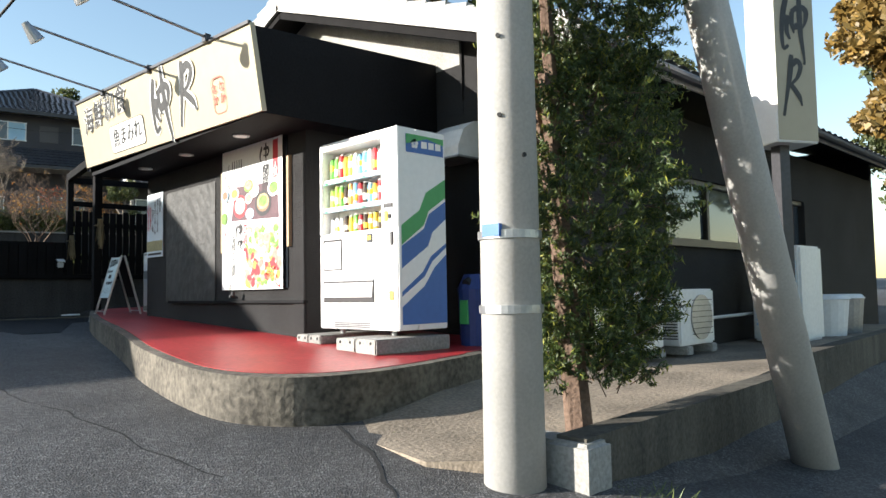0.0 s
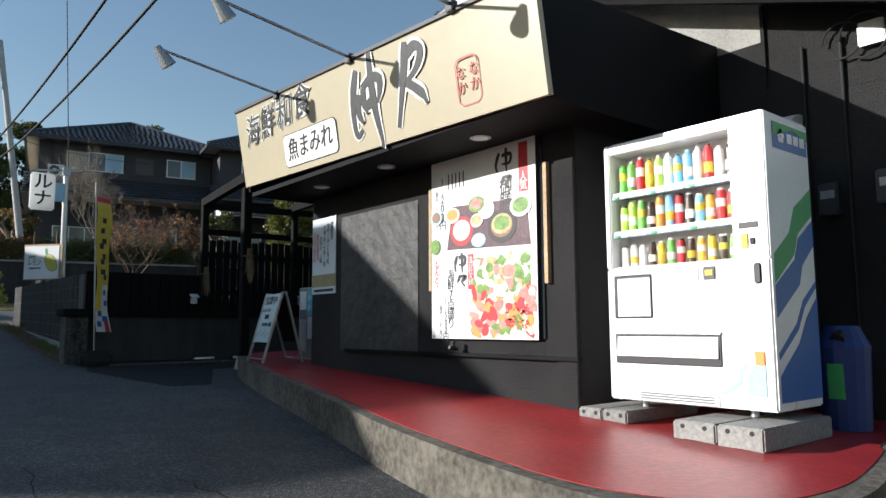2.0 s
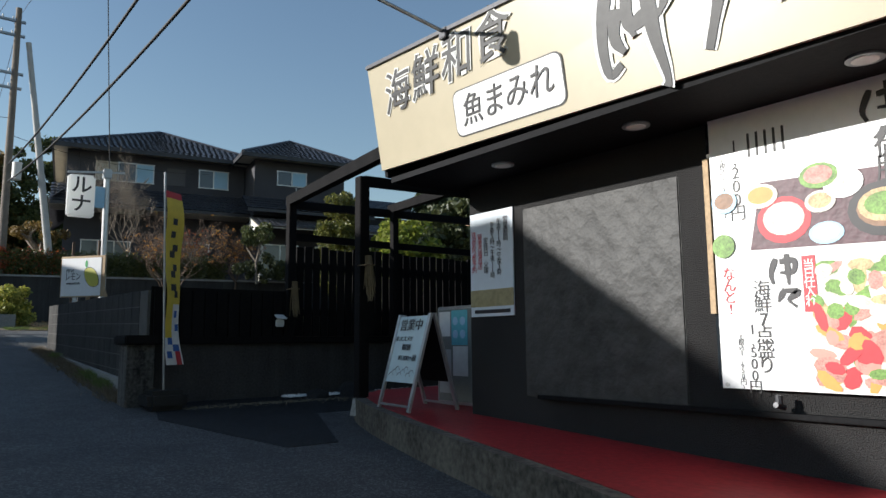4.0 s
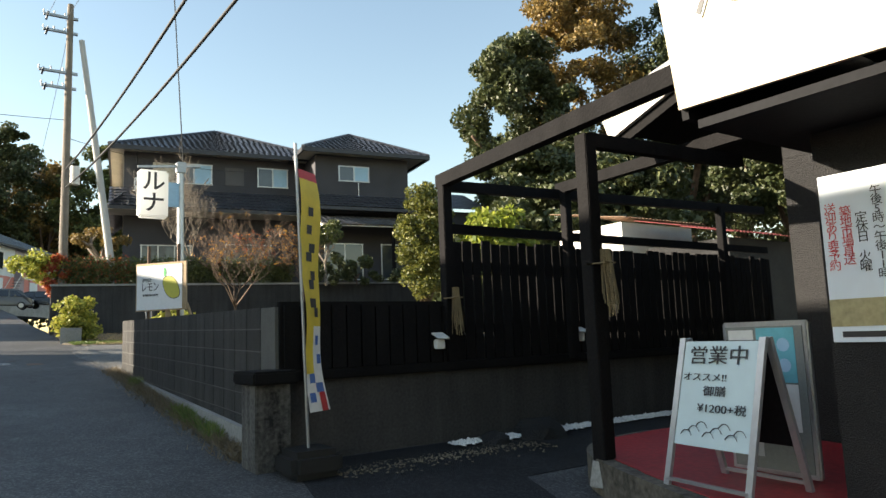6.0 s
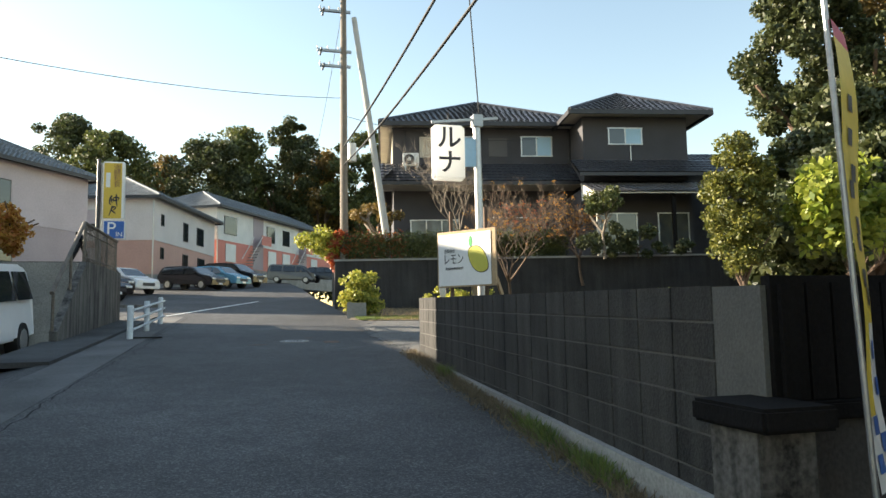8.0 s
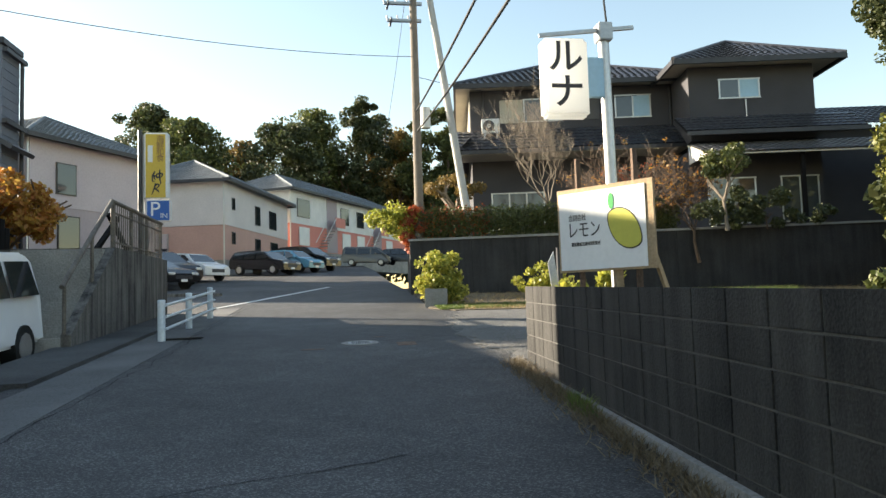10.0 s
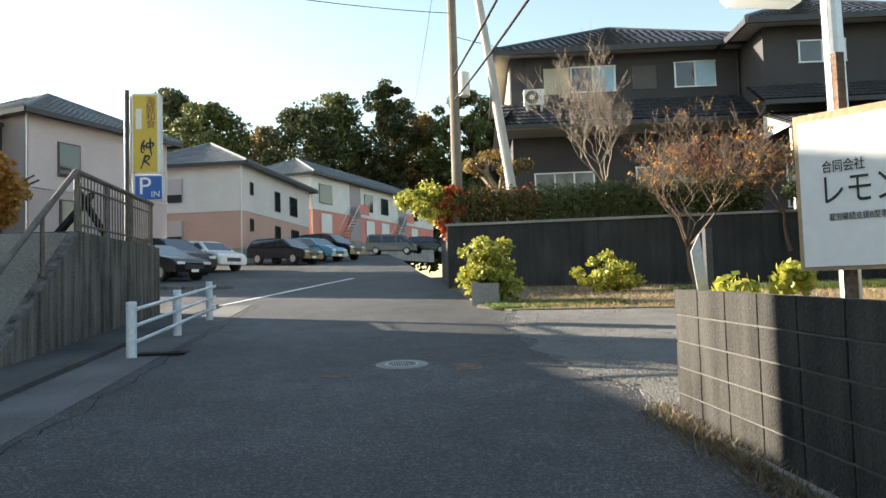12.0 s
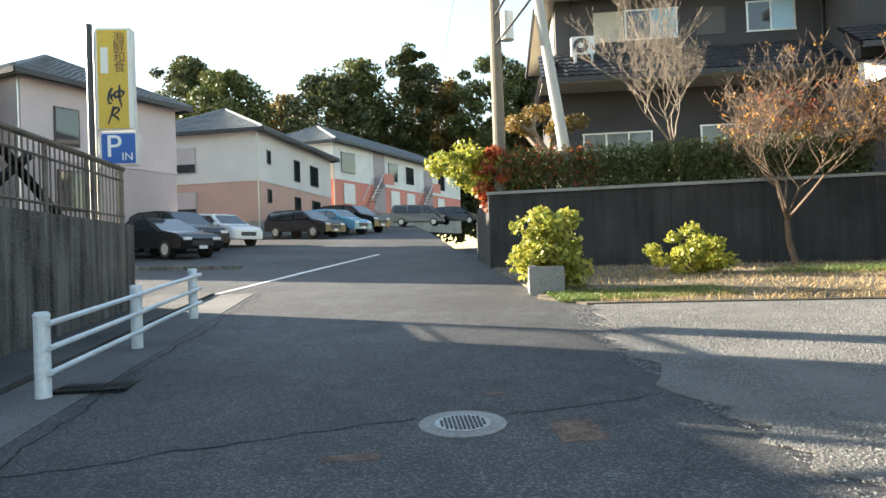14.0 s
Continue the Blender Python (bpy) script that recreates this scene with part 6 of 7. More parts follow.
def acunit(at, turn):
    a = thing("air_conditioner", "white outdoor air-conditioner unit on small concrete feet", "air conditioner", at, turn, group="yard air conditioners")
    part("case", box(-0.4, -0.15, 0.09, 0.4, 0.15, 0.68, 0.02), WHITE2, a)
    part("fan_guard", tube((0.08, -0.165, 0.38), (0.08, -0.15, 0.38), 0.24, n=28), GREYM, a)
    for k in range(7):
        part("guard_bar", box(-0.15, -0.172, 0.2 + k * 0.06, 0.31, -0.166, 0.207 + k * 0.06), DARKM, a)
    for k in range(16):
        part("side_louvre", box(-0.405, -0.12, 0.16 + k * 0.03, -0.398, 0.12, 0.172 + k * 0.03), DARKM, a)
    for x in (-0.28, 0.28):
        part("foot", box(x - 0.06, -0.2, 0, x + 0.06, 0.2, 0.09, 0.01), CONCRETE, a)
    return a


acunit((7.25, 3.75, 0.53), 0)
acunit((6.2, 3.8, 0.53), 0)
pr = thing("pipe_rail", "thin white pipe running along the wall foot", "pipe")
part("pipe", tube((7.4, 3.9, 0.85), (12, 3.9, 0.9), 0.02), WHITE2, pr)
part("pipe_foot", tube((7.5, 3.9, 0.5), (7.5, 3.9, 0.87), 0.02), WHITE2, pr)
cp = thing("water_heater", "white louvred outdoor unit beside the wall", "outdoor unit", (9.6, 3.5, 0.53))
part("case", box(-0.4, -0.3, 0, 0.4, 0.3, 1.2, 0.03), WHITE2, cp)
for k in range(14):
    part("louvre", box(-0.41, -0.25, 0.2 + k * 0.06, -0.4, 0.25, 0.23 + k * 0.06), PALEBLUE, cp)
tagged(part("board", plate([(8.6, 3.1, 0.53), (8.75, 3.5, 0.53), (8.75, 3.5, 1.5), (8.6, 3.1, 1.5)], 0.03), WHITE2), "white board leaning beside the outdoor unit", "board")
for k, x in enumerate((10.7, 11.4)):
    dr = thing("lidded_tub", "grey plastic tub with a lid", "tub", (x, 3.4, 0.53), group="tubs")
    part("tub", tube((0, 0, 0), (0, 0, 0.5), 0.25, 0.3, 18), GREYM if k else WHITE2, dr)
    part("lid", tube((0, 0, 0.5), (0, 0, 0.56), 0.32, 0.26, 18), WHITE2, dr)

# small lamps and pebbles under the fence
for x, z in ((3.8, 1.85), (5.6, 1.86)):
    lk = thing("wall_light", "small white hooded wall light on the black fence", "light", (x, 13.44, z), group="fence lights")
    part("hood", plate([(-0.06, 0.05, 0.05), (0.06, 0.05, 0.05), (0.06, -0.06, 0.0), (-0.06, -0.06, 0.0)], 0.012), WHITE2, lk)
    part("body", box(-0.045, -0.02, -0.09, 0.045, 0.05, 0.0, 0.01), WHITE2, lk)
for x, y, z in ((3.95, 13.44, 2.1), (3.74, 11.4, 2.2)):
    ss = thing("straw_bundle", "dry straw bundle tied to a pergola post", "straw", (x, y, z), group="straw bundles")
    rs = random.Random(int(x * 10))
    sb = bmesh.new()
    for k in range(40):
        a = rs.uniform(0, 6.28)
        tube((0.03 * math.cos(a), -0.06 + 0.03 * math.sin(a), 0.22), (0.07 * math.cos(a) * rs.random(), -0.08 + 0.06 * math.sin(a) * rs.random(), -0.15 * rs.uniform(.5, 1.6)), 0.004, n=3, bm=sb)
    part("straw", sb, STRAW, ss)
    part("tie", box(-0.055, -0.1, 0.12, 0.055, 0.06, 0.13), STRAW, ss)

# ---- cars ----


def car(label, at, turn, L, W, Hc, paint, kind="hatch"):
    """A parked car: x along its length with the front at +x."""
    c = thing("car", label, "car", at, turn, group="parked cars")
    if kind == "sedan":
        prof = [(-.5, .25), (-.5, .5), (-.47, .62), (-.33, .66), (-.2, .97), (.02, 1.0), (.24, .68), (.44, .58), (.5, .45), (.5, .22)]
    elif kind == "van":
        prof = [(-.5, .2), (-.5, .6), (-.47, .93), (-.42, 1.0), (.16, 1.0), (.3, .92), (.4, .6), (.48, .52), (.5, .42), (.5, .2)]
    else:
        prof = [(-.5, .25), (-.5, .6), (-.45, .9), (-.36, .98), (-.05, 1.0), (.1, .96), (.27, .66), (.45, .56), (.5, .44), (.5, .2)]
    bm = bmesh.new()
    rows = []
    for s_, inset in ((-1, 0.0), (1, 0.0)):
        row = []
        for px, pz in prof:
            wid = W / 2 * (1.0 if pz < 0.62 else 1.0 - (pz - 0.62) * 0.55)
            row.append(bm.verts.new((px * L, s_ * wid, pz * Hc)))
        rows.append(row)
    n = len(prof)
    bm.faces.new(rows[0])
    bm.faces.new(rows[1][::-1])
    for i in range(n):
        bm.faces.new((rows[0][i], rows[1][i], rows[1][(i + 1) % n], rows[0][(i + 1) % n]))
    bmesh.ops.recalc_face_normals(bm, faces=bm.faces)
    bmesh.ops.bevel(bm, geom=bm.edges[:], offset=0.05, segments=2, affect="EDGES", clamp_overlap=True)
    part("body", bm, paint, c, smooth=False)

    def at_p(fx, fz, s_, out=0.012):
        wid = W / 2 * (1.0 if fz < 0.62 else 1.0 - (fz - 0.62) * 0.55) + out
        return Vector((fx * L, s_ * wid, fz * Hc))

    for s_ in (-1, 1):
        if kind == "van":
            ws = [[(-.44, .62), (-.2, .62), (-.2, .92), (-.42, .92)], [(-.17, .62), (.08, .62), (.08, .92), (-.17, .92)], [(.11, .62), (.33, .62), (.22, .9), (.11, .92)]]
        elif kind == "sedan":
            ws = [[(-.27, .67), (-.08, .67), (-.08, .92), (-.18, .92)], [(-.06, .67), (.18, .67), (.01, .93), (-.06, .93)]]
        else:
            ws = [[(-.44, .64), (-.24, .64), (-.24, .9), (-.4, .9)], [(-.22, .64), (-.02, .64), (-.02, .93), (-.22, .93)], [(0, .64), (.22, .66), (.08, .91), (0, .93)]]
        for w in ws:
            part("side_window", plate([at_p(a, b, s_) for a, b in w], 0.006 * s_), GLASS, c)
        for fx in (-.3, .31):
            wh = part("wheel", tube((fx * L, s_ * (W / 2 - 0.2), 0.31), (fx * L, s_ * (W / 2 + 0.01), 0.31), 0.31, n=22), BLACK, c)
            part("rim", tube((fx * L, s_ * (W / 2 - 0.02), 0.31), (fx * L, s_ * (W / 2 + 0.022), 0.31), 0.2, n=10), ALU, wh)
        part("mirror", box(.2 * L - .07, s_ * (W / 2 + .03) - .09, .62 * Hc, .2 * L + .07, s_ * (W / 2 + .03) + .09, .62 * Hc + .14, 0.03), paint, c)
        part("headlight", box(.5 * L - .22, s_ * (W / 2 - .28) - .17, .43 * Hc, .5 * L + .0, s_ * (W / 2 - .28) + .17, .5 * Hc, 0.02), WHITE, c)
    fi = [i for i, p in enumerate(prof) if p[0] > 0 and p[1] > 0.9][-1] if kind != "sedan" else 5
    (xa, za), (xb, zb) = prof[fi], prof[fi + 1]
    wa, wb = W / 2 * (1 - (za - .62) * .55) - .1, W / 2 * (1 - max(0, zb - .62) * .55) - .08
    nrm = Vector(((za - zb) * Hc, 0, (xb - xa) * L)).normalized() * 0.012
    part("windscreen", plate([Vector((xa * L, -wa, za * Hc)).lerp(Vector((xb * L, -wb, zb * Hc)), .08) + nrm, Vector((xb * L, -wb, zb * Hc)) + nrm, Vector((xb * L, wb, zb * Hc)) + nrm, Vector((xa * L, wa, za * Hc)).lerp(Vector((xb * L, wb, zb * Hc)), .08) + nrm], 0.008), GLASSB, c)
    part("grille", box(.5 * L - .05, -W * .25, .3 * Hc, .5 * L + .012, W * .25, .42 * Hc, 0.01), DARKM, c)
    part("number_plate", box(.5 * L, -.17, .22 * Hc, .5 * L + .022, .17, .3 * Hc), WHITE, c)
    return c


C_BLACK = mat("car_black", (0.012, 0.012, 0.014), 0.18, 0.0, 0.05, 1, 5, 0, spec=0.8)
C_WHITE = mat("car_white", (0.78, 0.79, 0.8), 0.2, 0.0, 0.03, 1, 5, 0, spec=0.7)
C_BLUE = mat("car_blue", (0.14, 0.36, 0.5), 0.2, 0.1, 0.03, 1, 5, 0, spec=0.7)
C_GREY = mat("car_grey", (0.13, 0.125, 0.12), 0.25, 0.2, 0.03, 1, 5, 0, spec=0.7)
for lab, x, y, tn, L, W, Hc, p_, k_ in (
        ("black sedan parked in the sloping lot", -7.9, 47.0, -38, 4.8, 1.8, 1.45, C_BLACK, "sedan"),
        ("black sport utility car parked in the lot", -8.3, 50.3, -38, 4.6, 1.82, 1.7, C_BLACK, "hatch"),
        ("white compact hatchback parked in the lot", -7.2, 53.2, -38, 4.0, 1.7, 1.5, C_WHITE, "hatch"),
        ("black estate car parked in front of the apartments", -3.9, 58.6, -35, 4.3, 1.75, 1.5, C_BLACK, "hatch"),
        ("light blue compact car parked in the lot", -2.4, 61.3, -35, 4.0, 1.7, 1.5, C_BLUE, "hatch"),
        ("black minivan parked in the lot", -1.6, 64.2, -35, 4.7, 1.8, 1.75, C_BLACK, "hatch"),
        ("grey minivan parked at the far end", 3.2, 77.5, -8, 4.3, 1.7, 1.7, C_GREY, "van"),
        ("dark blue compact car parked at the far end", 6.6, 79, -20, 4.0, 1.7, 1.5, C_BLACK, "hatch")):
    car(lab, (x, y, zr(y)), tn, L, W, Hc, p_, k_).rotation_euler[1] = 0.03
car("white kei van parked beside the steps", (-4.6, 23.65, zr(23.6) - 0.17), -90, 3.4, 1.47, 1.64, C_WHITE, "van").rotation_euler = (0.0, 0.06, radians(-90))

# lot details
wl = sheet("lot_line", [(-2.75, 33.2), (-2.65, 33.2), (-1.6, 37.5), (0.2, 44.0), (0.1, 44.1), (-1.75, 37.5)], 0.008, WHITE2, "worn white line at the lot's edge", "line")
sheet("lot_kerb", [(-9, 41.2), (-3.6, 39.6), (-3.55, 39.75), (-9, 41.4)], 0.1, CONC_OLD, "low kerb across the parking lot", "kerb")

# ---- planting ----


def tree(name, label, at, trunk_h, r, centre, radii, n, k, size, leaf, m_, seed, spread=0.7, category="tree"):
    t = thing(name, label, category, at)
    b, tips = branches((0, 0, -0.1), trunk_h, spread, 2, r, seed)
    part("trunk", b, BARK, t)
    part("crown", leaves("crown", clumps(n, k, centre, radii, size, seed), leaf, seed), m_, t)
    return t


# conifer by the pole: narrow upright crown
yt = thing("yew_tree", "narrow dark evergreen with sunlit yellow-green tips beside the pole", "tree", (3.4, 2.46, 0.42))
b, _ = branches((0, 0, -0.1), 1.5, 0.12, 1, 0.085, 21, 4)
part("trunk", b, BARK, yt)
rng = np.random.default_rng(5)
sprays, stems_ = [], bmesh.new()
for k in range(3000):
    z = 0.3 + 4.2 * rng.random()
    edge = 0.44 * min(1.0, 0.5 + z * 0.7) * (1 + 0.16 * math.sin(z * 5.1 + 1) + 0.1 * math.sin(z * 11.3))
    a = rng.uniform(0, 6.2832)
    w = edge * rng.uniform(0.2, 1.08) ** 0.7
    base = np.array([w * math.cos(a) + 0.12, w * math.sin(a), z])
    d = np.array([math.cos(a) * 0.8, math.sin(a) * 0.8, rng.uniform(-0.15, 0.9)]) + rng.normal(0, 0.3, 3)
    d /= np.linalg.norm(d)
    L = rng.uniform(0.08, 0.2)
    f = rng.random((46, 1))
    sprays.append(base + d * f * L + rng.normal(0, 0.011, (46, 3)))
    if k % 4 == 0:
        tube(base - d * 0.12, base + d * L, 0.004, 0.002, 3, stems_)
sprays = np.concatenate(sprays)
part("branch_work", stems_, BARK, yt)
part("crown", leaves("crown", sprays, 0.0092, 3, 4.4, 0.5), leafmat("yew_leaves", (0.016, 0.036, 0.01), (0.085, 0.12, 0.028), 0.25), yt)
# sunlight on the tips, put into a paler yellow-green leaf colour
part("sunlit_tips", leaves("sunlit_tips", sprays[rng.random(len(sprays)) < 0.14] * np.array([1.06, 1.06, 1]), 0.0085, 4, 4.6, 1.2), leafmat("sunlit_yew_leaves", (0.12, 0.15, 0.02), (0.3, 0.3, 0.05), 0.35), yt)

# hill woods behind
def wood(name, label, spec, n, leaf, mats, seed):
    """A row of big trees of a wooded slope, each its own thing."""
    rg = random.Random(seed)
    for i, (x, y, z, h, w, mi) in enumerate(spec):
        t = thing(name, label, "tree", (x, y, z))
        b, _ = branches((0, 0, -1), h * 0.33, 0.45, 2, 0.22 + h * 0.012, seed + i)
        part("trunk", b, BARK, t)
        c = np.concatenate([clumps(n, 80, (0, 0, h * 0.6), (w * 0.42, w * 0.42, h * 0.38), w * 0.12, seed * 31 + i), clumps(n // 4, 10, (w * 0.05, 0, h * 0.86), (w * 0.2, w * 0.2, h * 0.1), w * 0.09, seed * 37 + i)])
        part("crown", leaves("crown", c, leaf, seed + i, 1.5), mats[mi], t)


far = []
rgf = random.Random(8)
for i in range(17):
    x = -62 + i * 6.0 + rgf.uniform(-1, 1)
    h = rgf.uniform(20, 28)
    far.append((x, 120 + rgf.uniform(-8, 10), 7.5, h * (0.8 if x < -28 else 1.0), rgf.uniform(11, 15), rgf.choice((0, 0, 1, 1, 2))))
wood("woodland_tree", "tall mixed tree on the wooded slope behind the apartments", far, 15000, 0.3, (LEAF_D, LEAF_M, LEAF_B), 40)
near = [(32.5, 44, 3, 21, 10, 1), (40, 46, 3, 28, 12, 3), (47, 41, 3, 26, 12, 1), (55, 38, 3, 24, 12, 4), (42, 31, 3, 17, 10, 1), (52, 28, 3, 18, 11, 1), (37, 24, 2.5, 9, 7, 4), (60, 46, 3, 24, 12, 0),
        (26, 4, 1, 13, 8, 3), (32, -2, 0, 14, 10, 1), (40, 6, 0, 15, 10, 0), (28, 37.5, 4, 9, 8, 0), (24.5, 34.2, 4, 5, 6, 1), (21.5, 31.0, 2.2, 6, 6, 0), (26, 30.0, 2.2, 8, 7, 0), (15.4, 28.4, 1.7, 3.6, 4.5, 0), (18.5, 31.0, 2.1, 4.5, 5, 0)]
wood("woodland_tree", "tall broad evergreen on the wooded slope behind the shop", near, 42000, 0.19, (LEAF_D, LEAF_D, LEAF_M, LEAF_B, LEAF_M), 70)
hb_ = tagged(part("woodland_backdrop", leaves("woodland_backdrop", np.concatenate([blob(4200, (x, 132 + 4 * math.sin(x), 14), (8, 6, 9), int(x + 90), 0.2) for x in range(-66, 66, 7)]), 0.75, 9), LEAF_D), "dense dark woodland on the far slope", "woods", kind="stuff")

# tall yellow-green column tree and mulberry beyond the fence
ct = thing("column_tree", "columnar yellow-green evergreen standing in the garden", "tree", (11.6, 25.5, 1.7))
b, _ = branches((0, 0, -0.1), 1.2, 0.3, 2, 0.07, 31)
part("trunk", b, BARK, ct)
part("crown", leaves("crown", clumps(22000, 90, (0, 0, 3.05), (0.75, 0.75, 1.9), 0.3, 33), 0.055, 33), leafmat("column_leaves", (0.04, 0.06, 0.012), (0.22, 0.21, 0.04), 0.3), ct)
mt_ = thing("broadleaf_shrub", "large-leaved yellow-green shrub behind the fence", "shrub", (13.3, 24.0, 1.7))
b, tips = branches((0, 0, -0.1), 0.8, 0.7, 3, 0.05, 34)
part("stems", b, BARK, mt_)
part("crown", leaves("crown", clumps(4200, 36, (0, 0, 2.7), (1.25, 1.1, 0.95), 0.45, 35), 0.13, 35), leafmat("mulberry_leaves", (0.1, 0.16, 0.02), (0.36, 0.38, 0.06), 0.5), mt_)

# hedge on the garden wall
hg = thing("hedge", "clipped green hedge with red tips on the garden wall", "hedge")
cs = []
for k in range(80):
    a = 0.25 + k * 0.105
    x, y = 3.0 + 0.97 * a, 37.25 - 0.24 * a
    cs.append(blob(420, (x, y, 4.15 + 0.55 + 0.06 * math.sin(k * 1.7)), (0.2, 0.35, 0.64), k, 0.2))
part("leaves", leaves("leaves", np.concatenate(cs), 0.045, 50), LEAF_M, hg)
part("red_tips", leaves("red_tips", np.concatenate([c_[:60] for c_ in cs[:22]]) + np.array([0, -0.06, 0.08]), 0.045, 51), LEAF_R, hg)
bmg = bmesh.new()
for k in range(40):
    x, y = 3.1 + 0.97 * k * 0.21, 37.25 - 0.24 * k * 0.21
    tube((x, y, 4.1), (x + 0.03, y, 5.2), 0.015, 0.006, 5, bmg)
part("stems", bmg, TWIG, hg)
ms_ = thing("maple", "small maple turning red and yellow at the wall's corner", "tree", (3.1, 37.6, 4.1))
b, _ = branches((0, 0, -0.1), 0.6, 0.7, 3, 0.05, 61)
part("trunk", b, BARK, ms_)
part("crown", leaves("crown", clumps(2500, 24, (-0.7, -0.1, 0.75), (0.9, 0.6, 0.5), 0.35, 62), 0.08, 62), LEAF_Y, ms_)
part("red_crown", leaves("red_crown", clumps(1800, 20, (-0.1, -0.45, 0.5), (0.35, 0.3, 0.9), 0.25, 63), 0.07, 63), LEAF_R, ms_)
pt = thing("pollarded_tree", "pollarded garden tree with thick pale limbs", "tree", (4.7, 38.0, 4.1))
b, tips = branches((0, 0, -0.1), 1.3, 0.95, 2, 0.16, 71, 5)
part("trunk", b, TWIG, pt)
part("crown", leaves("crown", np.concatenate([blob(160, t, (0.3, 0.3, 0.22), i, 0.2) for i, t in enumerate(tips)]), 0.07, 72), LEAF_B, pt)


def sticks(name, segs, n=3):
    """Many thin tapering twigs as one mesh: each (start, end, radius at start, radius at end)."""
    p0 = np.array([a[:] for a, _, _, _ in segs])
    p1 = np.array([b[:] for _, b, _, _ in segs])
    r0, r1 = np.array([c for _, _, c, _ in segs])[:, None], np.array([d for _, _, _, d in segs])[:, None]
    d = p1 - p0
    d /= np.linalg.norm(d, axis=1)[:, None] + 1e-9
    u = np.cross(d, np.array([0.31, 0.77, 0.13]))
    u /= np.linalg.norm(u, axis=1)[:, None] + 1e-9
    w = np.cross(d, u)
    lo, hi = [], []
    for k in range(n):
        o = u * math.cos(6.2832 * k / n) + w * math.sin(6.2832 * k / n)
        lo.append(p0 + o * r0)
        hi.append(p1 + o * r1)
    co = [np.stack([lo[k], lo[(k + 1) % n], hi[(k + 1) % n], hi[k]], 1) for k in range(n)]
    return quads(name, np.concatenate(co))


def bare(name, label, at, h, r, seed, fork, spread, rise, shoots, m_wood, leafn=0, m_=None):
    """A leafless garden tree: a few crooked limbs that fork again and again into fine shoots, the last leaves on some of them."""
    rr = random.Random(seed)
    t = thing(name, label, "tree", at)
    segs, tips = [], []

    def grow(p, d, length, rad, lev):
        k = 3 if lev < 3 else 2
        for i in range(k):
            d = (d + Vector((rr.gauss(0, .15), rr.gauss(0, .15), rise * 0.3))).normalized()
            q = p + d * (length / k)
            segs.append((p, q, rad, rad * 0.84))
            p, rad = q, rad * 0.84
            if lev >= 2:
                tips.append(p)
        if lev == fork:
            return
        for i in range(shoots if lev else 6):
            a = rr.uniform(0, 6.2832)
            side = Vector((math.cos(a), math.sin(a), rr.uniform(-0.1, 0.4) + rise)) * spread
            grow(p, (d * rr.uniform(0.5, 1.0) + side).normalized(), length * rr.uniform(0.55, 0.9), max(rad * 0.72, 0.005), lev + 1)

    grow(Vector((0, 0, -0.1)), Vector((0.05, 0, 1)), h, r, 0)
    part("branch_work", sticks("branch_work", segs, 4), m_wood, t)
    if leafn:
        pick = [p for p in tips if rr.random() < leafn]
        part("last_leaves", leaves("last_leaves", np.concatenate([blob(5, p, (0.09, 0.09, 0.07), i, 0.1) for i, p in enumerate(pick)]), 0.045, seed), m_, t)
    return t


DULL = mat("dull_twig", (0.125, 0.085, 0.06), 0.85, 0, 0.35, 4, 40, 0.4)
bare("bare_tree", "bare winter tree with fine pale twigs on the terrace", (8.3, 38.2, 4.1), 1.45, 0.07, 81, 6, 0.6, 0.3, 3, TWIG)
bare("persimmon_tree", "spreading half-bare shrub with the last orange leaves", (8.7, 33.9, 2.0), 1.35, 0.085, 82, 6, 0.8, 0.2, 3, DULL, 0.03, LEAF_O)
bare("persimmon_tree", "half-bare shrub with yellow and red leaves behind the wall", (11.6, 34.3, 3.2), 1.0, 0.06, 83, 6, 0.85, 0.2, 3, DULL, 0.05, LEAF_O)
bare("persimmon_tree", "low half-bare shrub with the last yellow leaves beside the hedge", (9.9, 36.2, 4.0), 0.7, 0.05, 84, 6, 0.8, 0.2, 3, DULL, 0.04, LEAF_R)
pl = thing("planter_box", "low pale concrete planter block at the road edge", "planter", (2.6, 31.15, 1.9), -10)
part("block", box(0.0, 0.0, -0.1, 0.14, 1.2, 0.62, 0.015), CONCRETE, pl)
part("front_block", box(0.0, -0.14, -0.1, 0.55, 0.0, 0.6, 0.015), CONCRETE, pl)


def shrub(label, at, radii, n, leaf, m_, seed, k=24):
    s_ = thing("shrub", label, "shrub", at)
    b, _ = branches((0, 0, -0.05), radii[2] * 0.5, 0.8, 2, 0.025, seed)
    part("stems", b, BARK, s_)
    part("leaves", leaves("leaves", clumps(n, k, (0, 0, radii[2]), radii, min(radii) * 0.45, seed), leaf, seed), m_, s_)


shrub("round yellow-green variegated shrub beside the planter", (3.15, 31.75, 2.15), (0.62, 0.55, 0.62), 5200, 0.06, leafmat("variegated_leaves", (0.1, 0.15, 0.02), (0.55, 0.5, 0.1), 0.35), 91, 34)
shrub("low green shrub with a few pink flowers below the wall", (6.2, 33.3, 2.05), (0.75, 0.55, 0.55), 2600, 0.06, LEAF_Y, 92)
shrub("small clipped shrub on the garden bank", (6.2, 20.6, 2.0), (0.4, 0.3, 0.22), 900, 0.05, LEAF_M, 93, 14)
shrub("small clipped shrub on the garden bank", (7.2, 20.1, 2.0), (0.45, 0.3, 0.22), 900, 0.05, LEAF_M, 94, 14)
shrub("yellow-leaved low shrub behind the signboard", (3.7, 22.6, 1.7), (0.5, 0.4, 0.4), 1200, 0.06, LEAF_Y, 95, 14)
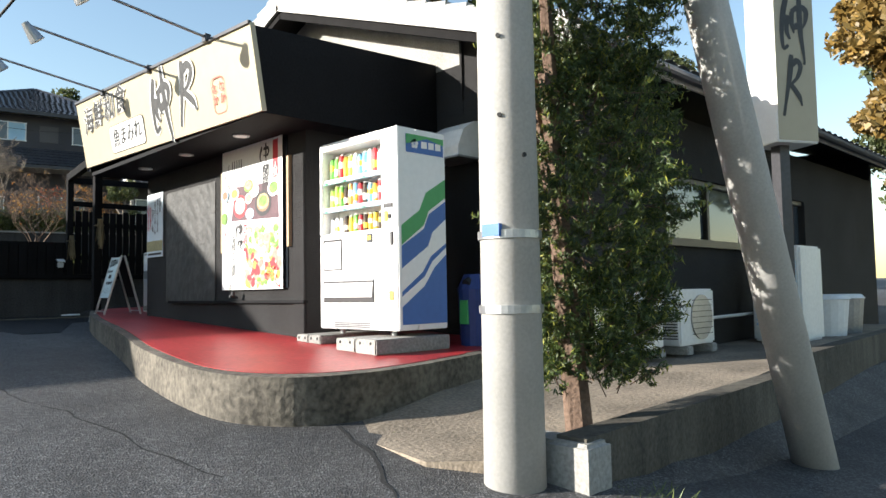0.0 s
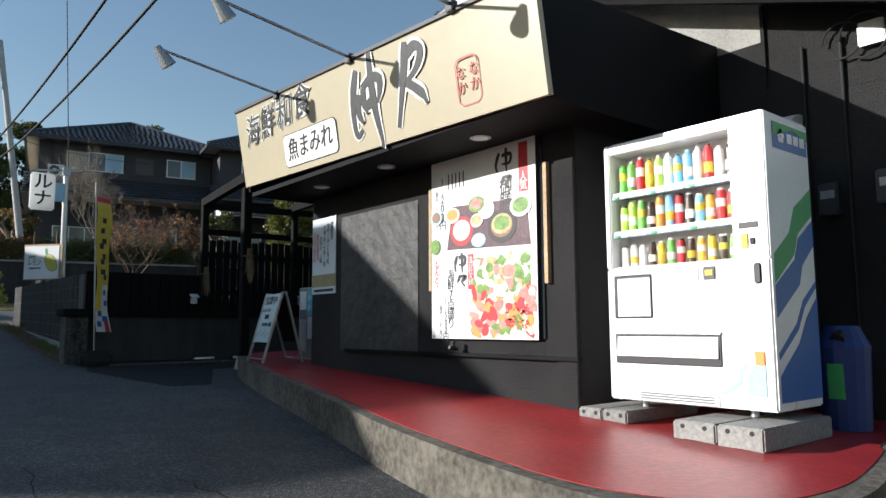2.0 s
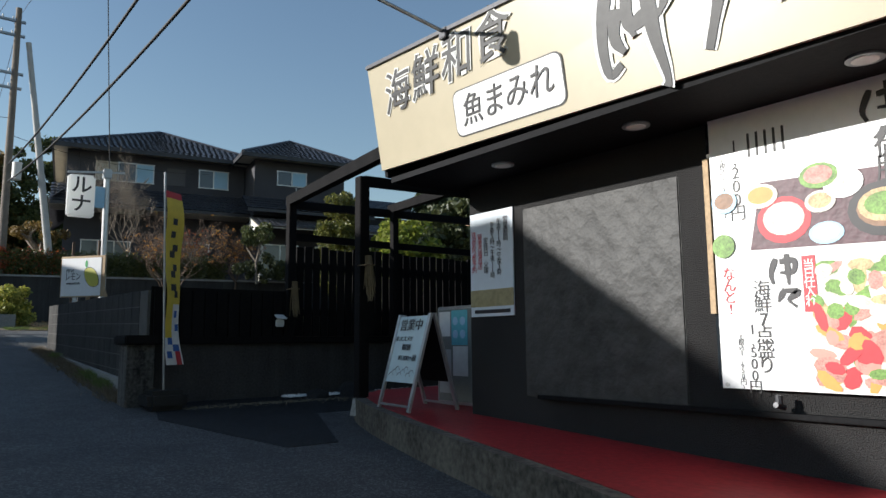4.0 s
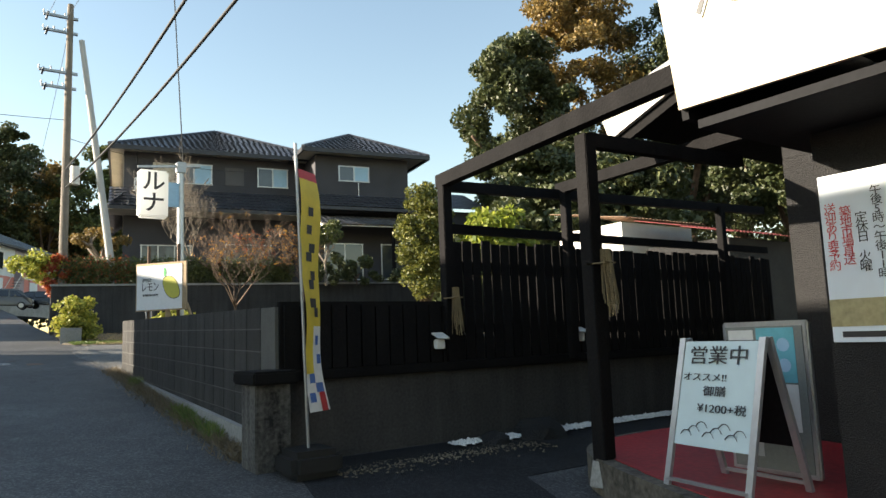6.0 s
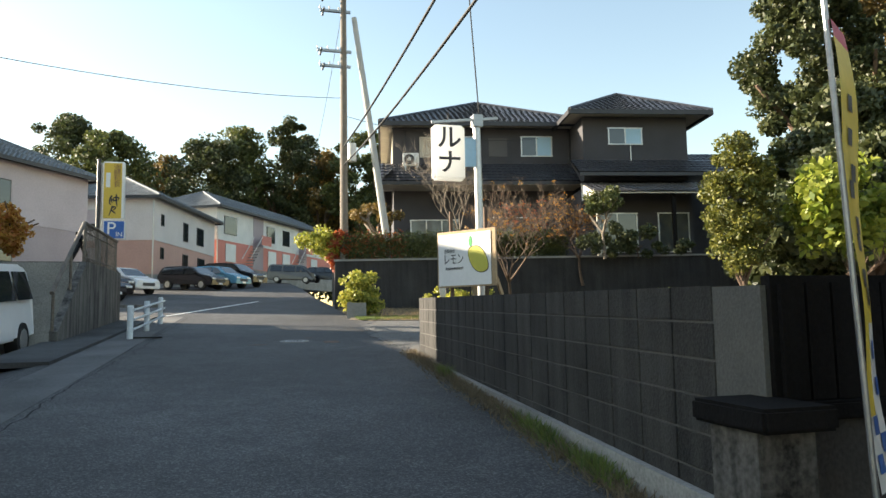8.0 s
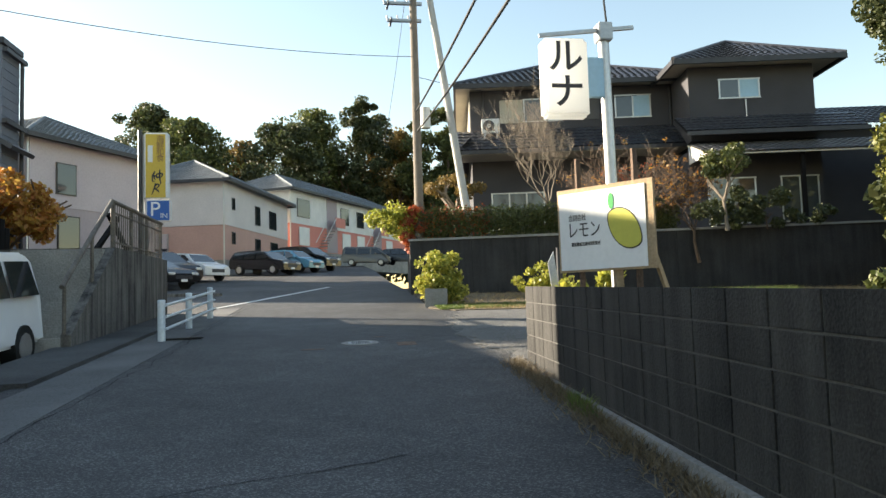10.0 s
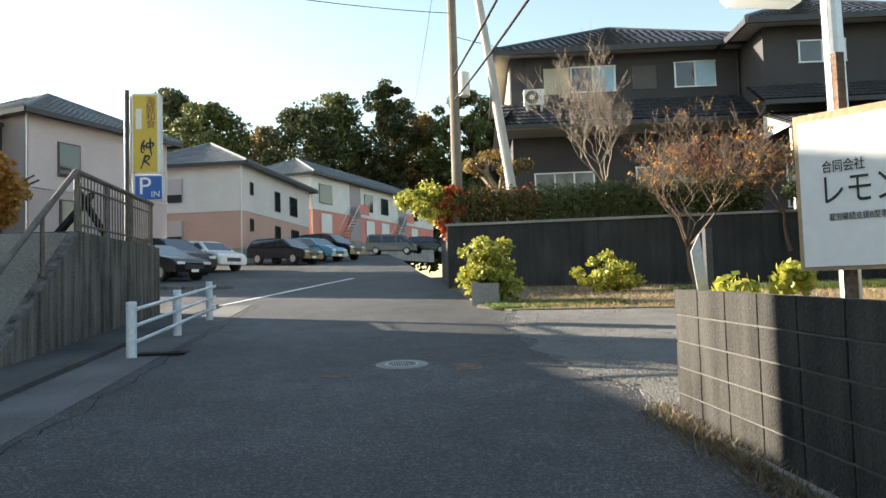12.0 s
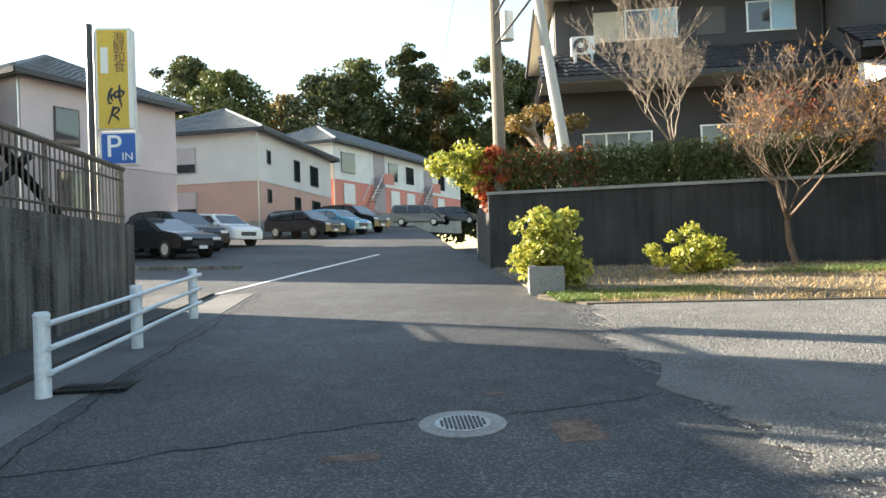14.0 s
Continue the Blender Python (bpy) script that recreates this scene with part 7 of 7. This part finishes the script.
shrub("clipped dark shrub before the house porch", (13.5, 33.6, 4.1), (2.4, 0.6, 0.6), 5000, 0.07, LEAF_D, 96, 40)
mp_ = tree("maple", "orange-leaved maple above the steps", (-6.35, 29.9, 2.4), 1.5, 0.08, (0, 0, 1.9), (1.0, 1.1, 0.8), 6500, 40, 0.34, 0.07, LEAF_O, 97)
gt = thing("garden_tree", "clipped dark garden pine beside the porch", "tree", (12.0, 33.3, 4.1))
b, _ = branches((0, 0, -0.1), 1.0, 0.5, 2, 0.06, 98)
part("trunk", b, TWIG, gt)
part("crown", leaves("crown", clumps(3000, 14, (0, 0, 1.9), (0.65, 0.5, 0.6), 0.3, 99), 0.06, 99), LEAF_M, gt)

# ---- ground cover ----


def blades(name, label, pts, h, m_, seed, lean=0.4, w=0.012):
    rg = np.random.default_rng(seed)
    p = np.asarray(pts, float)
    n = len(p)
    tip = p + np.stack([rg.normal(0, lean, n) * h, rg.normal(0, lean, n) * h, h * rg.uniform(.5, 1.3, n)], 1)
    s_ = np.stack([rg.normal(0, 1, n), rg.normal(0, 1, n), np.zeros(n)], 1)
    s_ *= (w / (np.linalg.norm(s_, axis=1) + 1e-9))[:, None]
    me = quads(name, np.stack([p - s_, p + s_, tip], 1), 3)
    return tagged(part(name, me, m_), label, "grass", kind="stuff")


rg = np.random.default_rng(12)


def scatter(n, f):
    out = []
    while len(out) < n:
        q = f()
        if q:
            out.append(q)
    return out


def verge_pt():
    u = rg.random() ** 0.8 * 20
    x, v = 2.9 + u, rg.random()
    y0, y1 = 29.75 - (x - 3.1) * 0.18, 36.4 - (x - 2.9) * 0.25
    if x < 3.3:
        y0 = 31.0
    return (x, y0 + (y1 - y0) * v ** 1.6, zr(y0 + (y1 - y0) * v ** 1.6) + 0.02)


blades("dry_grass", "dry straw-coloured grass on the verge", scatter(26000, verge_pt), 0.09, DRYG, 13, 0.9, 0.008)
blades("green_grass", "green weeds at the lane's edge", [(x, y, zr(y) + 0.02) for x, y in zip(rg.uniform(2.8, 5.5, 7000), rg.uniform(29.9, 31.0, 7000)) if y > 29.9 - (x - 3.1) * 0.18], 0.06, GRASS, 14, 0.8, 0.012)
blades("green_grass", "tufts of green grass below the garden wall", [(7.5 + 0.9 * a + b, 32.9 - 0.22 * a + c, 2.1) for a, b, c in zip(rg.uniform(0, 6, 5000), rg.normal(0, .15, 5000), rg.normal(0, .15, 5000))], 0.2, GRASS, 15, 0.4, 0.008)
wy = rg.uniform(13.7, 22.2, 5000)
wx = 2.2 + (wy - 13.5) * 0.046 - np.abs(rg.normal(0, .1, 5000)) - 0.02
blades("dry_grass", "dry weeds along the foot of the block wall", [(x, y, zr(y)) for x, y in zip(wx, wy)], 0.08, leafmat("dead_weeds", (0.12, 0.09, 0.055), (0.26, 0.2, 0.12), 0.2), 16, 0.8, 0.006)
wy = np.concatenate([rg.normal(16.1, .3, 900), rg.normal(15.1, .2, 700), rg.normal(19.6, .2, 400)])
blades("green_grass", "green weeds along the foot of the block wall", [(2.16 + (y - 13.5) * 0.046 - abs(rg.normal(0, .05)), y, zr(y)) for y in wy[::2]], 0.11, GRASS, 17, 0.6, 0.01)
blades("green_grass", "weeds at the foot of the pole and low wall", [(3.0 + rg.normal(0, .18), 1.98 + rg.normal(0, .08), 0.05) for _ in range(900)], 0.16, GRASS, 18, 0.7, 0.012)


def stones(name, label, pts, r, m_, seed):
    """Many small angular stones as one joined cover."""
    rg = np.random.default_rng(seed)
    p = np.asarray(pts, float)
    n = len(p)
    o = np.array([[1, 0, 0], [0, 1, 0], [-1, 0, 0], [0, -1, 0], [0, 0, 1]], float)
    vs = p[:, None, :] + o[None] * (r * rg.uniform(.5, 1.5, (n, 5, 1))) * np.array([1, 1, .7])
    f = np.array([[0, 1, 4], [1, 2, 4], [2, 3, 4], [3, 0, 4]])
    return tagged(part(name, quads(name, vs[:, f].reshape(-1, 3), 3), m_), label, "gravel", kind="stuff")


def lot_pt():
    x = 2.4 + rg.random() ** 1.3 * 14
    y = rg.uniform(22.3, 29.5)
    if y > 29.5 - (x - 3.1) * 0.18 or x < 2.1 + abs(y - 25) * 0.12 + abs(rg.normal(0, .35)):
        return None
    return (x, y, zr(y) + 0.012)


stones("gravel", "loose grey gravel on the lot", scatter(40000, lot_pt), 0.011, STONES, 19)
stones("pebbles", "white pebbles along the wall foot", [(x, 13.28 + rg.normal(0, .05), 0.93) for x in np.concatenate([rg.uniform(3.8, 4.55, 700), rg.uniform(4.9, 7.5, 1500)])], 0.025, PEBBLE, 20)
stones("pebbles", "rubble and leaf litter at the fence foot", [(rg.uniform(2.5, 4.5), 13.2 - abs(rg.normal(0, .2)), zr(13.1)) for _ in range(900)], 0.014, SOIL, 21)
for x in (4.2, 4.75):
    rk = thing("rock", "dark garden stone at the wall foot", "rock", (x, 13.22, 0.9), group="garden stones")
    rbm = bmesh.new()
    bmesh.ops.create_icosphere(rbm, subdivisions=2, radius=0.16 if x < 4.5 else 0.26)
    for v in rbm.verts:
        v.co = v.co * (1 + 0.25 * noise.noise(v.co * 6 + Vector((x, 0, 0))))
        v.co.z *= 0.7
    part("stone", rbm, BLACKWALL, rk)
for k in range(5):
    rk = thing("rock", "grey boulder at the foot of the garden wall", "rock", (9.0 + k * 0.9, 33.2 - k * 0.2, 2.05), group="wall boulders")
    rbm = bmesh.new()
    bmesh.ops.create_icosphere(rbm, subdivisions=2, radius=0.3)
    for v in rbm.verts:
        v.co = v.co * (1 + 0.3 * noise.noise(v.co * 4 + Vector((k, 0, 0))))
        v.co.z *= 0.7
    part("stone", rbm, CONC_OLD, rk)

# sheds beyond the fence
RUST = mat("rusty_sheet", (0.35, 0.22, 0.14), 0.7, 0.2, 0.4, 1.5, 15, 0.2)
sh = thing("shed", "white-walled shed with a corrugated roof beyond the fence", "shed", (18.6, 24.0, 1.6))
part("wall", box(0, 0, 0, 3.8, 3, 3.9), PLASTER, sh)
tiled_roof("roof_sheets", "", (-0.3, -0.4, 3.95), (4.1, -0.4, 3.95), (0, 3.6, 0.7), 2, 24, sh, RUST)
sh2 = thing("shed", "low shed with a red sheet roof beyond the fence", "shed", (19.0, 20.3, 1.6))
part("wall", box(0, 0, 0, 5, 3, 2.9), BLACKWALL, sh2)
tiled_roof("roof_sheets", "", (-0.4, -0.4, 2.95), (5.4, -0.4, 2.95), (0, 3.6, 0.9), 2, 30, sh2, mat("red_sheet", (0.25, 0.06, 0.05), 0.6, 0.1, 0.3, 1.5, 15, 0.2))
ml_ = thing("mail_post", "small dark metal post with a tilted pale plate behind the wall", "post", (3.35, 22.9, zr(22.9)))
part("post", box(-0.03, -0.03, 0, 0.03, 0.03, 1.35), DARKM, ml_)
part("plate", plate([(-0.12, -0.05, 0.75), (-0.02, -0.05, 0.72), (-0.08, -0.02, 1.3), (-0.16, -0.02, 1.15)], 0.02), GREYM, ml_)

# ---- concrete blocks of the garden wall ----
n_len = (BW1 - BW0).length
bme = bpy.data.meshes.new("block")
bb = box(0.005, -0.02, 0.006, 0.385, 0.006, 0.184, 0.003)
bb.to_mesh(bme)
bb.free()
bme.materials.append(BLOCK)
slope_a = math.atan2(0.023, 1)
for row in range(6):
    for i in range(22):
        a = n_len - (i + 1) * 0.39
        if a < -0.01:
            continue
        y = BW0.y + a
        ztop = bwtop(BW0.y + a) - row * 0.19
        if ztop < zr(y) + 0.02:
            continue
        ob = new("block", bme)
        ob.parent = bw
        x = BW0.x + (BW1.x - BW0.x) * a / n_len
        ob.matrix_local = Matrix.Translation((x, y, ztop - 0.19)) @ Euler((0, -slope_a, math.atan2(bwd.y, bwd.x))).to_matrix().to_4x4()
